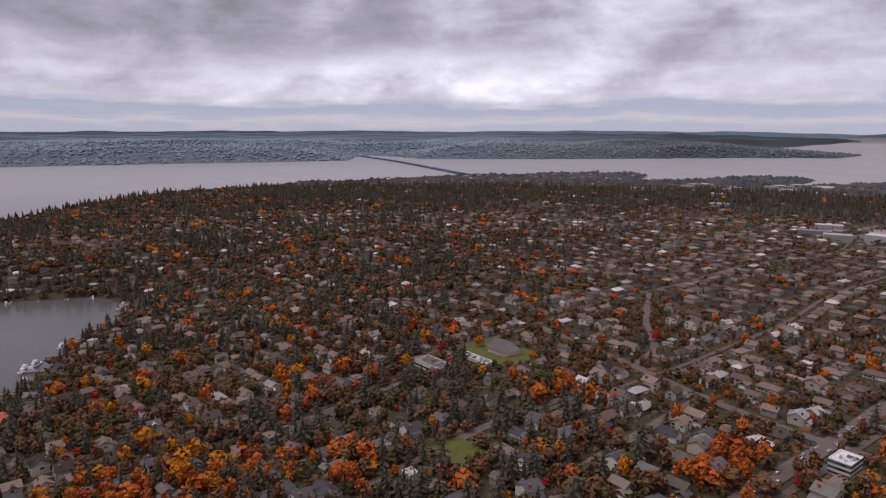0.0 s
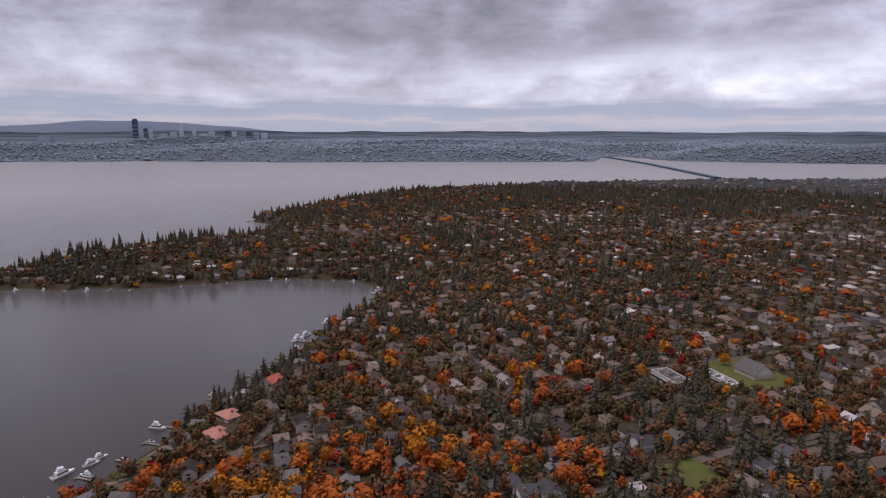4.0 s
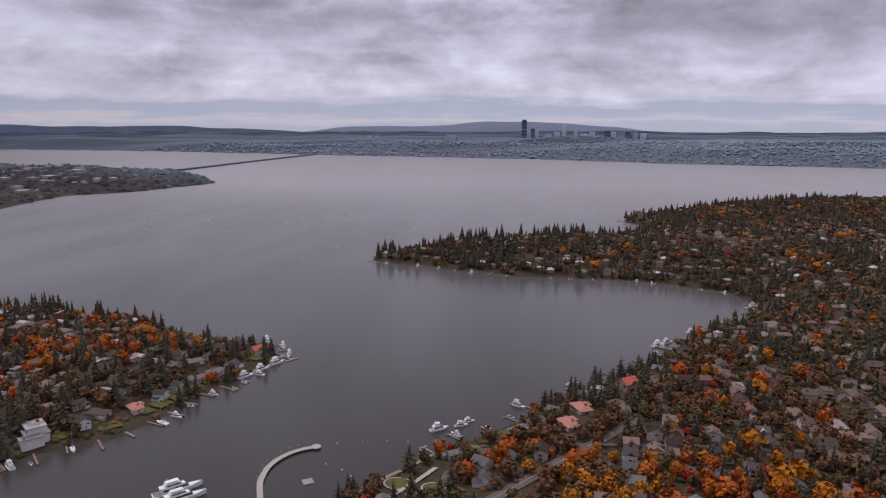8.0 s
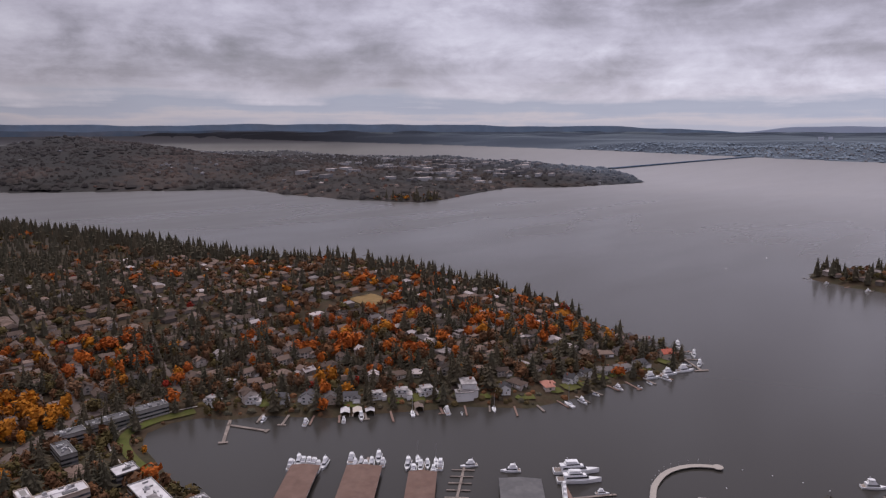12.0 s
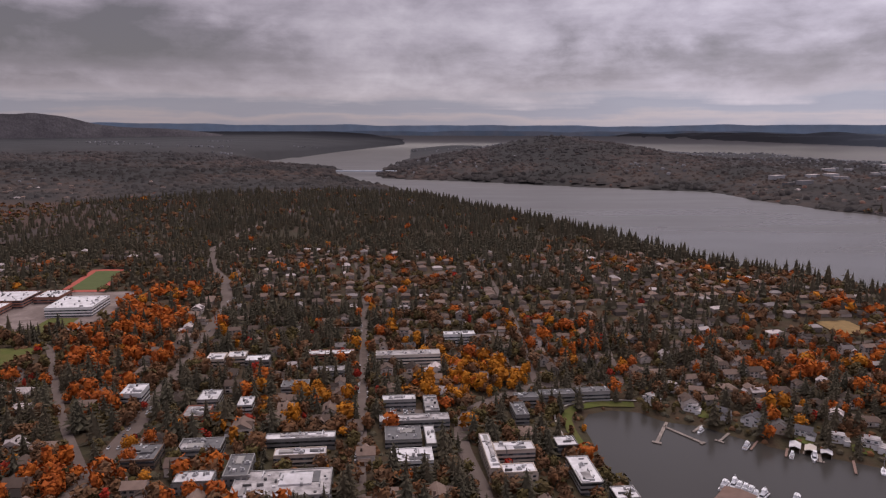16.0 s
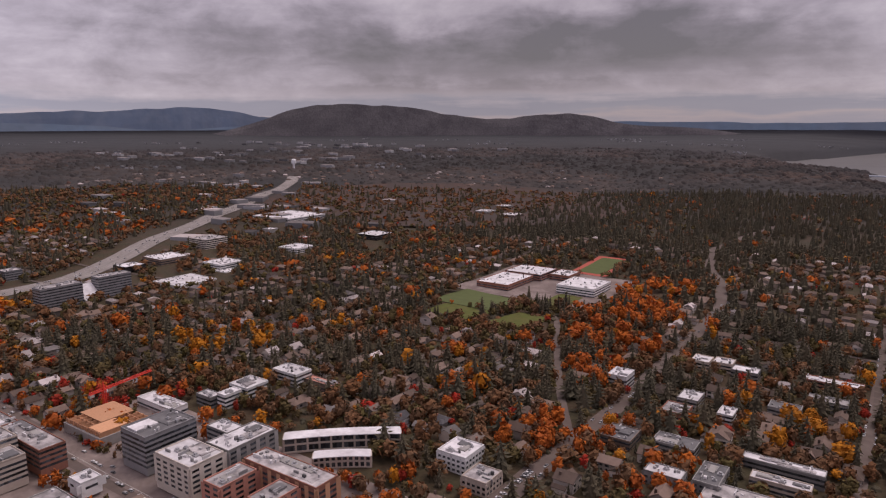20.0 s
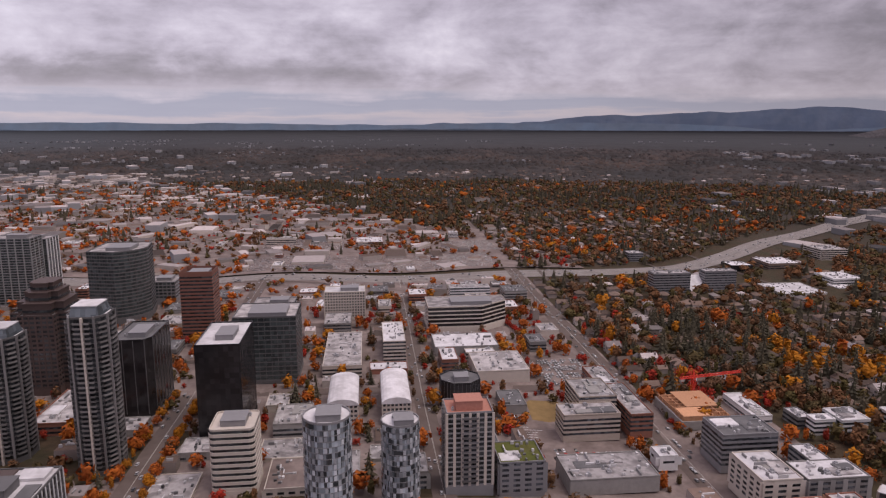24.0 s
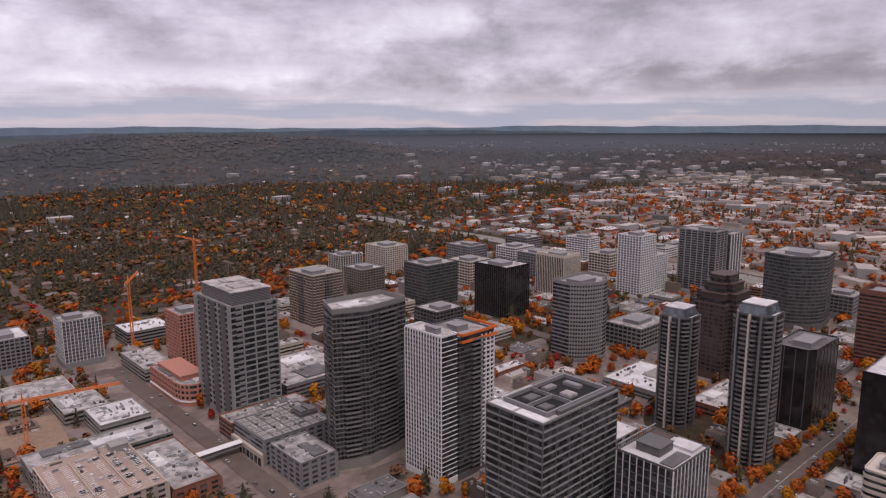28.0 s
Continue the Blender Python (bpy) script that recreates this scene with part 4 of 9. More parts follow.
def trunk_geo(h, r, limbs, rng, crown_from=0.25, spread=0.22):
    """A tapered trunk, with limbs that reach into the crown."""
    g = Geo()

    def rod(a, b, ra, rb, n=6):
        a, b = Vector(a), Vector(b)
        q = (b - a).to_track_quat("Z", "Y")
        ring = lambda c, rr: [tuple(c + q @ Vector((rr * math.cos(6.2832 * i / n), rr * math.sin(6.2832 * i / n), 0))) for i in range(n)]
        g.add(ring(a, ra) + ring(b, rb), [(i, (i + 1) % n, n + (i + 1) % n, n + i) for i in range(n)] + [tuple(range(n, 2 * n))])

    rod((0, 0, -1.0), (0, 0, h * 0.5), r, r * 0.6)
    rod((0, 0, h * 0.5), (0, 0, h * 0.92), r * 0.6, r * 0.12)
    for i in range(limbs):
        a, z = rng.uniform(0, 6.3), h * (crown_from + (0.75 - crown_from) * i / max(limbs, 1))
        rod((0, 0, z), (h * spread * math.cos(a), h * spread * math.sin(a), z + h * 0.16), r * 0.4, r * 0.08, 4)
    return g


def tree_kind(name, label, category, tmpl, h, leaf, rng, group, limbs=6, fir=False):
    """Builds one tree of a metre-true size: an Empty with trunk and crown."""
    root = thing(name, label, category, 0, 0, -500, group=group)
    part("trunk", trunk_geo(h, h * 0.017 + 0.08, 0 if fir else limbs, rng), M["bark"], root, "grey-brown bark")
    ob = new("crown", to_mesh("crown", tmpl, h, M[leaf]))
    ob.parent = root
    return root


TREE_RNG = np.random.RandomState(77)
TREE_MASTERS = {}
for _key, _name, _label, _cat, _tm, _h, _group in (
        ("conifer", "fir_tree", "tall dark green fir on a garden slope", "conifer", FIR_NEAR, 24.0, "dark firs between the houses"),
        ("orange", "maple_tree", "orange autumn maple among the houses", "tree", LEAF_NEAR, 14.0, "orange autumn maples"),
        ("yellow", "golden_tree", "golden yellow autumn tree in full leaf", "tree", LEAF_NEAR + POPLAR_NEAR, 14.0, "golden autumn trees"),
        ("red", "red_maple", "deep red autumn maple beside a house", "tree", LEAF_NEAR, 10.0, "red autumn maples"),
        ("olive", "garden_tree", "olive green broad garden tree", "tree", LEAF_NEAR, 12.0, "olive green garden trees"),
        ("brown", "bare_tree", "half-bare rusty brown autumn tree", "tree", LEAF_NEAR, 13.0, "half-bare brown trees")):
    TREE_MASTERS[_key] = [(tree_kind(_name, _label, _cat, t, _h, _key, TREE_RNG, _group, fir=_key == "conifer"), _h) for t in _tm]
PLACED = {k: 0 for k in TREE_MASTERS}


def tree(kind, x, y, size, z=None):
    """Plants one tree of its own; the first of each shape is moved, the others are copies."""
    ms = TREE_MASTERS[kind]
    n = PLACED[kind]
    PLACED[kind] += 1
    root, h = ms[n % len(ms)]
    k = size / h
    if z is None:
        z = ground_z(x, y)
    m = pose(x, y, z - 0.2, 0, 0, (n * 137) % 360) @ Matrix.Diagonal((k * (0.9 + 0.03 * (n % 7)), k * (0.9 + 0.03 * (n % 5)), k, 1))
    ob = root if n < len(ms) else copy_thing(root, Matrix())
    ob.matrix_world = m
    return ob

# trees that stand out by themselves: x, y, height
SINGLE_TREES = {}
SINGLE_TREES['yellow'] = [(-500, 358, 16), (-739, 425, 17), (-507, 457, 14), (-440, 467, 11), (-582, 340, 10), (-418, 167, 14), (-330, 527, 6), (-313, 526, 6), (-296, 525, 6), (-1120, 544, 13), (-445, -6, 13), (-441, 9, 13), (-467, 68, 15), (-488, 28, 12), (-548, 76, 11), (-417, 143, 14), (-642, 50, 10), (-423, -561, 10), (-417, -697, 12), (-19, -782, 13), (52, -589, 15), (71, -537, 14), (-160, -677, 9), (318, -500, 16), (318, -529, 13), (54, -569, 17), (340, -1104, 13), (175, -474, 15), (73, -523, 13), (34, -439, 9)]
SINGLE_TREES['yellow'] += [(582, -434, 15), (580, -403, 13), (333, -549, 13), (262, -614, 13), (404, 137, 8)]
SINGLE_TREES['orange'] = [(-364, 432, 17), (-586, 298, 13), (-364, 214, 20), (-214, 407, 18), (-202, 409, 18), (-211, 385, 16), (-205, 526, 9), (-437, 151, 14), (-482, 93, 14), (-565, 82, 12), (-591, 134, 13), (-272, 524, 8), (-789, 182, 10), (-1162, 348, 12), (-1279, 167, 14), (-1380, 544, 12), (-1442, 259, 11), (-456, -21, 12), (-419, 166, 14), (-485, -54, 13), (-481, -65, 14), (-1276, 148, 12), (-1329, -19, 11), (-467, 69, 14), (-681, -523, 12), (-695, -639, 14), (-562, -776, 14), (-637, -729, 14), (-491, -608, 14), (-664, -511, 13)]
SINGLE_TREES['orange'] += [(-514, -595, 10), (-138, -800, 12), (-60, -1356, 16), (115, -402, 15), (96, -398, 13), (298, -260, 16), (472, -461, 12), (164, -484, 15), (169, -453, 14), (214, -444, 14), (224, -392, 14), (512, 115, 9), (424, 129, 8), (545, -372, 12)]
SINGLE_TREES['red'] = [(-594, 434, 11), (-573, 478, 13), (-396, 607, 13), (-265, 317, 9), (-283, 381, 8), (-354, 393, 7), (-430, 298, 6), (-539, 316, 6), (-165, 415, 8), (-549, -417, 5), (-257, -735, 13), (-347, -838, 12), (18, -629, 12), (190, -552, 8), (399, -533, 6), (615, -87, 8)]

# ---- streets ----
def road(pts, width, label="grey asphalt street with worn lanes", lines=False, **kw):
    ob = strip("road", pts, width, M["asphalt"], label, "road", **kw)
    if lines:
        for off, w in ((-0.18, 0.22), (0.18, 0.22)):
            p = np.array(pts, float)
            strip("trim", p + (0, off), w, M["marking"], "painted centre line on the street", "road marking", lift=0.56, k=0)
    return ob


AVE = "grey asphalt avenue between trees and houses"
road([(-240, -214), (390, -214), (480, -214), (700, -214), (860, -212), (1040, -214), (1500, -214)], 19, "wide grey main street into the business district", lines=True)
road([(187, -2300), (300, -1300), (259, -1104), (217, -1007), (186, -860), (187, -430), (187, 0), (187, 360), (187, 520), (187, 680), (187, 1100), (187, 1800)], 15, "wide grey avenue through the town")
road([(193, -440), (242, -525), (300, -640), (330, -705), (357, -732), (399, -769)], 7, AVE)
road([(12, -214), (12, -410), (13, -740), (12, -1000), (12, -1250)], 8.5, AVE)
road([(-74, -300), (-72, -433), (-66, -500), (-72, -545), (-90, -580), (-125, -612), (-160, -640), (-230, -640)], 12, "curving grey boulevard round the bay")
road([(-160, -640), (-166, -720), (-170, -812), (-175, -1035), (-178, -1200)], 7, AVE)
road([(-230, -640), (-248, -630), (-262, -729), (-280, -800)], 6.5, AVE)
road([(383, -430), (383, -553)], 8, AVE)
road([(278, -430), (276, -565)], 8, AVE)
road([(-180, -120), (-180, 380), (-181, 512), (-181, 600), (-182, 900), (-184, 1500)], 13, "wide grey avenue beside clipped hedges")
road([(-267, 330), (-272, 400), (-287, 515)], 8, AVE)
road([(-530, 560), (-370, 531), (-287, 507), (-202, 499), (-150, 500)], 11, AVE)
road([(-513, 761), (-440, 650), (-382, 586), (-370, 528)], 8, AVE)
road([(-355, 220), (-356, 330), (-350, 420)], 8, AVE)
road([(-473, 260), (-474, 400)], 8, AVE)
road([(-486, 115), (-557, 158), (-690, 267)], 6, AVE, k=0)
BOULEVARD = [(-330, -125)] + [(-412, -63), (-427, -54), (-448, -39), (-474, -23), (-506, 0), (-537, 21), (-570, 45)]
road(BOULEVARD, 11, "grey lakeside boulevard under orange trees", lines=True)
for _q in resample(BOULEVARD[:6], 4.0):
    take_disc(_q[0] * 0.985, _q[1] * 0.985, 7, 2)
road([BOULEVARD[-1], (-680, 135), (-770, 210), (-900, 310), (-1080, 400), (-1300, 520)], 8, "grey lakeside boulevard under orange trees", k=0)
road([(-496, 118), (-483, 183), (-470, 260)], 8, AVE)
road([(-483, 183), (-568, 277), (-623, 353), (-679, 376), (-760, 440)], 6, AVE, k=0)
road([(300, 145), (392, 146), (526, 144), (760, 145), (960, 146)], 17, "downtown street lined with golden trees", lines=True)
road([(330, -43), (536, -42), (770, -43), (960, -43)], 15, "straight downtown street with parked cars", lines=True)
road([(120, 330), (330, 332), (700, 334), (950, 335)], 16, "downtown street between towers")
road([(120, 655), (300, 652), (640, 655), (950, 655)], 16, "downtown street between towers")
for _x in (365, 545, 730):
    road([(_x, -214), (_x, 0), (_x, 330), (_x, 660), (_x, 900)], 14, "downtown avenue between towers")
# the motorway behind the business district
FREEWAY = [(1010, 2300), (990, 1500), (985, 800), (978, 400), (973, 216), (968, 43), (960, -150), (968, -330), (1000, -480), (1102, -628), (1304, -886), (1592, -1290), (1900, -1750), (2050, -1900)]
strip("road", FREEWAY, 44, M["motorway"], "wide pale concrete motorway with many lanes", "road", step=20)
for _q in resample(FREEWAY, 12.0):
    take(_q[0] - 36, _q[1] - 36, _q[0] + 36, _q[1] + 36, 2)
road([(820, 268), (900, 300), (976, 288), (1080, 262), (1180, 278), (1270, 300), (1313, 328), (1388, 410), (1500, 470)], 10, "curving grey motorway ramp over lower roads")
road([(930, 60), (955, 180), (960, 320)], 9, "grey slip road beside the motorway")
road([(1136, 600), (1136, 205), (1160, 60), (1198, -48), (1230, -250)], 14, "grey avenue past car parks")
for _d in (-14, -7, 7, 14):
    strip("trim", np.array(FREEWAY) + (_d, 0), 0.5, M["marking"], "painted lane line on the motorway", "road marking", lift=0.62, k=0, step=20)
strip("trim", np.array(FREEWAY), 1.2, M["concrete"], "concrete median barrier of the motorway", "barrier", lift=1.3, k=0, step=20)

# residential grid, gently bent
TOWN = (170, -330, 960, 1150)


def quiet(x, y):
    """Ground for houses: on land, outside the business district, the slough and the far woods."""
    x, y = np.asarray(x, float), np.asarray(y, float)
    h, d = lay(x, y)
    town = (x > TOWN[0] - 30) & (x < 2700) & (y > np.where(x > 510, -228, -350)) & (y < 900 + 0.2 * (x - 900))
    flats = (x > -150) & (x < 230) & (y > -640) & (y < -150)
    slough = (x > 700) & (y < -700)
    school = (x > 225) & (x < 520) & (y > -1150) & (y < -620)
    south_wood = (y < -1250) & (x > -700)
    return (d > 14) & ~town & ~flats & ~slough & ~school & ~south_wood


STREETS = []


def commerce(x, y):
    """The shops and works beyond the motorway: broad near it, narrowing to the north-east."""
    x, y = np.asarray(x, float), np.asarray(y, float)
    R, az = np.hypot(x, y), np.degrees(np.arctan2(x, y))
    return (x > 1000) & (R < 3000) & (np.abs(az - 67) < np.clip(36 - (R - 1050) / 50, 6, 36))


def bent(x, y):
    k = np.clip((np.hypot(x, y) - 500) / 900, 0, 1)
    return x + 26 * k * waves(x, y, 520, 41), y + 22 * k * waves(x, y, 470, 42)


def grid_street(pts):
    p = resample(pts, 12.0)
    p = np.stack(bent(p[:, 0], p[:, 1]), -1)
    ok = quiet(p[:, 0], p[:, 1]) & (np.hypot(*p.T) < 1750) & (np.hypot(*p.T) > 330)
    run = []
    for q, good in list(zip(p, ok)) + [(None, False)]:
        if good:
            run.append(tuple(q))
        elif run:
            if len(run) > 6:
                STREETS.append(np.array(run))
            run = []


for _k in range(-11, 12):
    grid_street([(12 + 178 * _k, -1750), (12 + 178 * _k, 1750)])
for _k in range(-16, 19):
    grid_street([(-1750, -150 + 104 * _k), (1750, -150 + 104 * _k)])
SR = np.random.RandomState(19)
for _s in STREETS:
    _c = _s.mean(0)
    _open = _c[0] > -640 and _c[0] < 60 and _c[1] > 330
    if _open or SR.rand() < (0.5 if np.hypot(*_c) < 900 else 0.22):
        strip("road", _s, 5.6, M["street"], "narrow grey residential street", "road", k=2 if _open else 0, step=14)

# ---- the business district ----
BASE = 45.0


def rect(x0, y0, x1, y1):
    return [(x0, y0), (x1, y0), (x1, y1), (x0, y1)]


def grow(pts, d):
    """An outline moved out by d."""
    n, out = len(pts), []
    for i in range(n):
        (ax, ay), (bx, by), (cx, cy) = pts[i - 1], pts[i], pts[(i + 1) % n]
        e1, e2 = Vector((bx - ax, by - ay)).normalized(), Vector((cx - bx, cy - by)).normalized()
        n1, n2 = Vector((e1.y, -e1.x)), Vector((e2.y, -e2.x))
        m = (n1 + n2) / max(1 + n1.dot(n2), 0.3)
        out.append((bx + m.x * d, by + m.y * d))
    return out


def roof_kit(root, pts, z, roof_mat, seed, units=6, house=0.45, rim=1.1, rim_mat=None, house_mat="band_grey"):
    """Roof slab, parapet, plant room and machines."""
    rng = random.Random(seed)
    x0, y0, x1, y1 = min(p[0] for p in pts), min(p[1] for p in pts), max(p[0] for p in pts), max(p[1] for p in pts)
    slab = part("roof_slab", Geo().prism(grow(pts, -0.35), z - 0.4, z + 0.15), M[roof_mat], root)
    g, inner = Geo(), grow(pts, -0.5)
    n = len(pts)
    for i in range(n):
        a, b, c, d = pts[i], pts[(i + 1) % n], inner[(i + 1) % n], inner[i]
        g.prism([a, b, c, d], z - 0.3, z + rim)
    part("parapet", g, rim_mat or M["band_grey"], root)
    w, d = (x1 - x0), (y1 - y0)
    if house:
        px, py = x0 + w * rng.uniform(0.3, 0.5), y0 + d * rng.uniform(0.35, 0.5)
        hw, hd = w * house * 0.5, d * house * 0.5
        part("plant_room", Geo().box(px - hw, py - hd, z, px + hw, py + hd, z + 3.8).box(px - hw - 0.3, py - hd - 0.3, z + 3.8, px + hw + 0.3, py + hd + 0.3, z + 4.1), M[house_mat], slab)
    if not house and units > 2 and w * d > 350 and math.hypot(x0, y0) < 560:
        for _ in range(2):
            sx, sy = w * rng.uniform(0.12, 0.24), d * rng.uniform(0.12, 0.24)
            ux, uy, zz = rng.uniform(x0 + sx + 1, x1 - sx - 1), rng.uniform(y0 + sy + 1, y1 - sy - 1), rng.uniform(0.25, 1.6)
            part("roof_deck", Geo().box(ux - sx, uy - sy, z, ux + sx, uy + sy, z + zz).box(ux - sx + 0.4, uy - sy + 0.4, z + zz, ux + sx - 0.4, uy + sy - 0.4, z + zz + 0.12), M[rng.choice(["membrane", "gravel_roof", "dark_roof", "concrete"])], slab)
    for _ in range((units + 2) // 3 if math.hypot(x0, y0) < 640 else 0):
        ux, uy, s = rng.uniform(x0 + w * 0.15, x1 - w * 0.15), rng.uniform(y0 + d * 0.15, y1 - d * 0.15), rng.uniform(0.9, 2.1)
        part("roof_unit", Geo().box(ux - s, uy - s * 0.7, z, ux + s, uy + s * 0.7, z + rng.uniform(1.0, 2.0)).box(ux - s * 0.5, uy - s * 0.4, z + 1.0, ux + s * 0.5, uy + s * 0.4, z + 2.4), M["metal_grey"], slab)


def tower(name, label, pts, top, glass, band, floor=3.7, band_h=1.1, out=0.18, fin=0.0, fin_w=0.35, fin_mat=None, fin_out=0.3, roof="gravel_roof", base=BASE, house=0.45, units=6, rim=1.2,
          lobby=6.0, balcony=0.0, balcony_mat="rail_glass", sides=None, category="tower", seed=1, group="towers of the business district"):
    """A tower: glass body, a band at each floor, fins up its sides, balconies, roof with its plant."""
    z0 = base
    root = thing(name, label, category, 0, 0, 0, group=group)
    part("body", Geo().prism(pts, z0 - 4, top), M[glass], root, "tinted glass body")
    part("lobby", Geo().prism(grow(pts, 0.5), z0 - 4, z0 + lobby), M[band], root)
    floors = int((top - z0 - lobby) / floor)
    step = (top - z0 - lobby) / floors
    if band_h:
        ring = Geo().prism(grow(pts, out), 0, band_h).mesh("floor_band", M[band])
        if math.hypot(*pts[0]) > 640:
            g = Geo()
            for k in range(floors):
                g.prism(grow(pts, out), z0 + lobby + k * step, z0 + lobby + k * step + band_h)
            part("facade", g, M[band], root)["kind"] = "stuff"
        for k in range(floors if math.hypot(*pts[0]) <= 640 else 0):
            shared("floor_band", ring, root, (0, 0, z0 + lobby + k * step))
    n = len(pts)
    facing = [i for i in range(n) if (pts[(i + 1) % n][1] - pts[i][1]) * pts[i][0] - (pts[(i + 1) % n][0] - pts[i][0]) * pts[i][1] < 0]
    for i in (facing if sides is None else sides):
        (ax, ay), (bx, by) = pts[i], pts[(i + 1) % n]
        L = math.hypot(bx - ax, by - ay)
        ang = math.atan2(by - ay, bx - ax)
        if fin and L > fin:
            cnt = min(max(int(L / fin), 1), 16)
            me = Geo().box(-fin_w / 2, -fin_out, 0, fin_w / 2, 0.05, top - z0 - lobby + 0.3).mesh("mullion", M[fin_mat or band])
            if math.hypot(ax, ay) > 640:
                g = Geo()
                for k in range(cnt + 1):
                    f = k / cnt
                    cx, cy, dx, dy = ax + (bx - ax) * f, ay + (by - ay) * f, (bx - ax) / L, (by - ay) / L
                    g.prism([(cx + dx * u + dy * w, cy + dy * u - dx * w) for u, w in ((-fin_w / 2, fin_out), (fin_w / 2, fin_out), (fin_w / 2, 0), (-fin_w / 2, 0))][::-1], z0 + lobby, top + 0.3)
                part("fin_screen", g, M[fin_mat or band], root)["kind"] = "stuff"
                cnt = -1
            for k in range(cnt + 1):
                f = k / cnt
                shared("mullion", me, root, (ax + (bx - ax) * f, ay + (by - ay) * f, z0 + lobby), ang)
        if balcony and L > 8:
            bw = L * balcony
            me = Geo().box(-bw / 2, -1.7, -0.15, bw / 2, 0, 0.15).box(-bw / 2, -1.7, 0.15, bw / 2, -1.62, 1.15).box(-bw / 2, -1.7, 0.15, -bw / 2 + 0.08, 0, 1.15).box(bw / 2 - 0.08, -1.7, 0.15, bw / 2, 0, 1.15).mesh("balcony", M[balcony_mat])
            for k in range(1, floors):
                shared("balcony", me, root, ((ax + bx) / 2, (ay + by) / 2, z0 + lobby + k * step), ang)
    roof_kit(root, pts, top, roof, seed, units, house, rim, M[band])
    x0, y0, x1, y1 = min(p[0] for p in pts), min(p[1] for p in pts), max(p[0] for p in pts), max(p[1] for p in pts)
    take(x0 - 4, y0 - 4, x1 + 4, y1 + 4, 6)
    return root


FLAT_ROOFS = []


def podium(x0, y0, x1, y1, h, wall, roof, label, base=BASE, seed=0, units=5, bays=6.0, category="building", group="", storeys=True, pier_mat=None):
    """A low or mid-rise block with a parapet, bands of windows on every side and machines on its roof."""
    root = thing("building", label, category, group=group)
    pts = rect(x0, y0, x1, y1)
    part("wall", Geo().prism(pts, base - 4, base + h), M[wall], root)
    if storeys:
        ring, far_glass = grow(pts, 0.08), Geo()
        for z in np.arange(1.3, h - 1.6, 3.4):
            if math.hypot(x0, y0) > 620:
                far_glass.prism(ring, base + z, base + z + 1.6)
            else:
                part("window_band", Geo().prism(ring, base + z, base + z + 1.6), M["window"], root)
        if far_glass.v:
            part("glazing", far_glass, M["window"], root)["kind"] = "stuff"
        # piers that part the glazing on the sides towards the bay
        for i in range(4):
            (ax, ay), (bx, by) = pts[i], pts[(i + 1) % 4]
            if (by - ay) * ax - (bx - ax) * ay >= 0 or math.hypot((ax + bx) / 2, (ay + by) / 2) > 450:
                continue
            L = math.hypot(bx - ax, by - ay)
            cnt = max(min(int(L / bays), 8), 1)
            bays = L / cnt
            me = Geo().box(-bays * 0.2, -0.16, 0, bays * 0.2, 0.02, h - 0.4).mesh("pier", M[pier_mat or wall])
            for k in range(cnt + 1):
                f = k / cnt
                shared("pier", me, root, (ax + (bx - ax) * f, ay + (by - ay) * f, base), math.atan2(by - ay, bx - ax))
    roof_kit(root, pts, base + h, roof, seed, units, 0.0, 0.9, M[wall])
    FLAT_ROOFS.append((x0, y0, x1, y1, base + h + 0.1))
    take(x0 - 3, y0 - 3, x1 + 3, y1 + 3, 6)
    return root


def arc(cx, cy, r, a0, a1, n):
    return [(cx + r * math.cos(radians(a0 + (a1 - a0) * i / n)), cy + r * math.sin(radians(a0 + (a1 - a0) * i / n))) for i in range(n + 1)]


_h = tower("hotel_tower", "tall grey glass tower with pale window grid", rect(212, 458, 250, 520), 137, "glass_dark", "precast_pale", 4.2, 1.15, 0.45, 9.5, 1.0, "precast_pale", 0.6, sides=(0,), seed=2, house=0.0, units=0)
for _k, (_y, _w) in enumerate(((458.0, 3.6), (465.4, 7.6), (477.0, 1.6), (483.2, 7.6), (495.4, 1.6), (501.6, 7.6), (513.6, 6.4))):
    part("cladding", Geo().box(211.2, _y, 49, 212.0, _y + _w, 137.2), M["band_dark" if _w > 7 else "precast_pale"], _h, "upright wall strip between window columns")
for _k in range(21):
    for _x in (216, 241):
        part("spandrel", Geo().box(_x, 457.1, 52.4 + 4.15 * _k, _x + 4.7, 457.5, 54.4 + 4.15 * _k), M["band_grey"], _h)
part("crown", Geo().box(216, 462, 137, 247, 514, 146.5), M["band_dark"], _h, "dark louvred plant storey")
for _k in range(7):
    part("louvre", Geo().box(215.6, 461.6, 138.2 + 1.2 * _k, 247.4, 514.4, 138.6 + 1.2 * _k), M["band_grey"], _h)
part("crown_roof", Geo().box(215.2, 461.2, 146.5, 247.8, 514.8, 147.2).box(222, 470, 147.2, 238, 486, 148.6).box(226, 494, 147.2, 240, 506, 148.2), M["gravel_roof"], _h)
tower("condo_tower", "dark grey condominium tower with balcony stacks", [(230, 352), (252, 344), (286, 348), (286, 374), (240, 378)], 150, "glass_dark", "slab_edge", 3.1, 0.75, 0.25, 2.6, 0.22, "band_dark", 0.2, balcony=0.45, balcony_mat="slab_edge", roof="gravel_roof", units=4, house=0.0, seed=3, sides=(0, 1, 4), rim=3.4)
tower("white_grid_tower", "white grid tower under construction with dark glass", rect(266, 290, 279, 324), 141, "glass_dark", "trim_white", 3.1, 0.42, 0.35, 2.6, 0.55, "trim_white", 0.6, roof="gravel_roof", seed=4, lobby=3, sides=(3,), house=0.3)
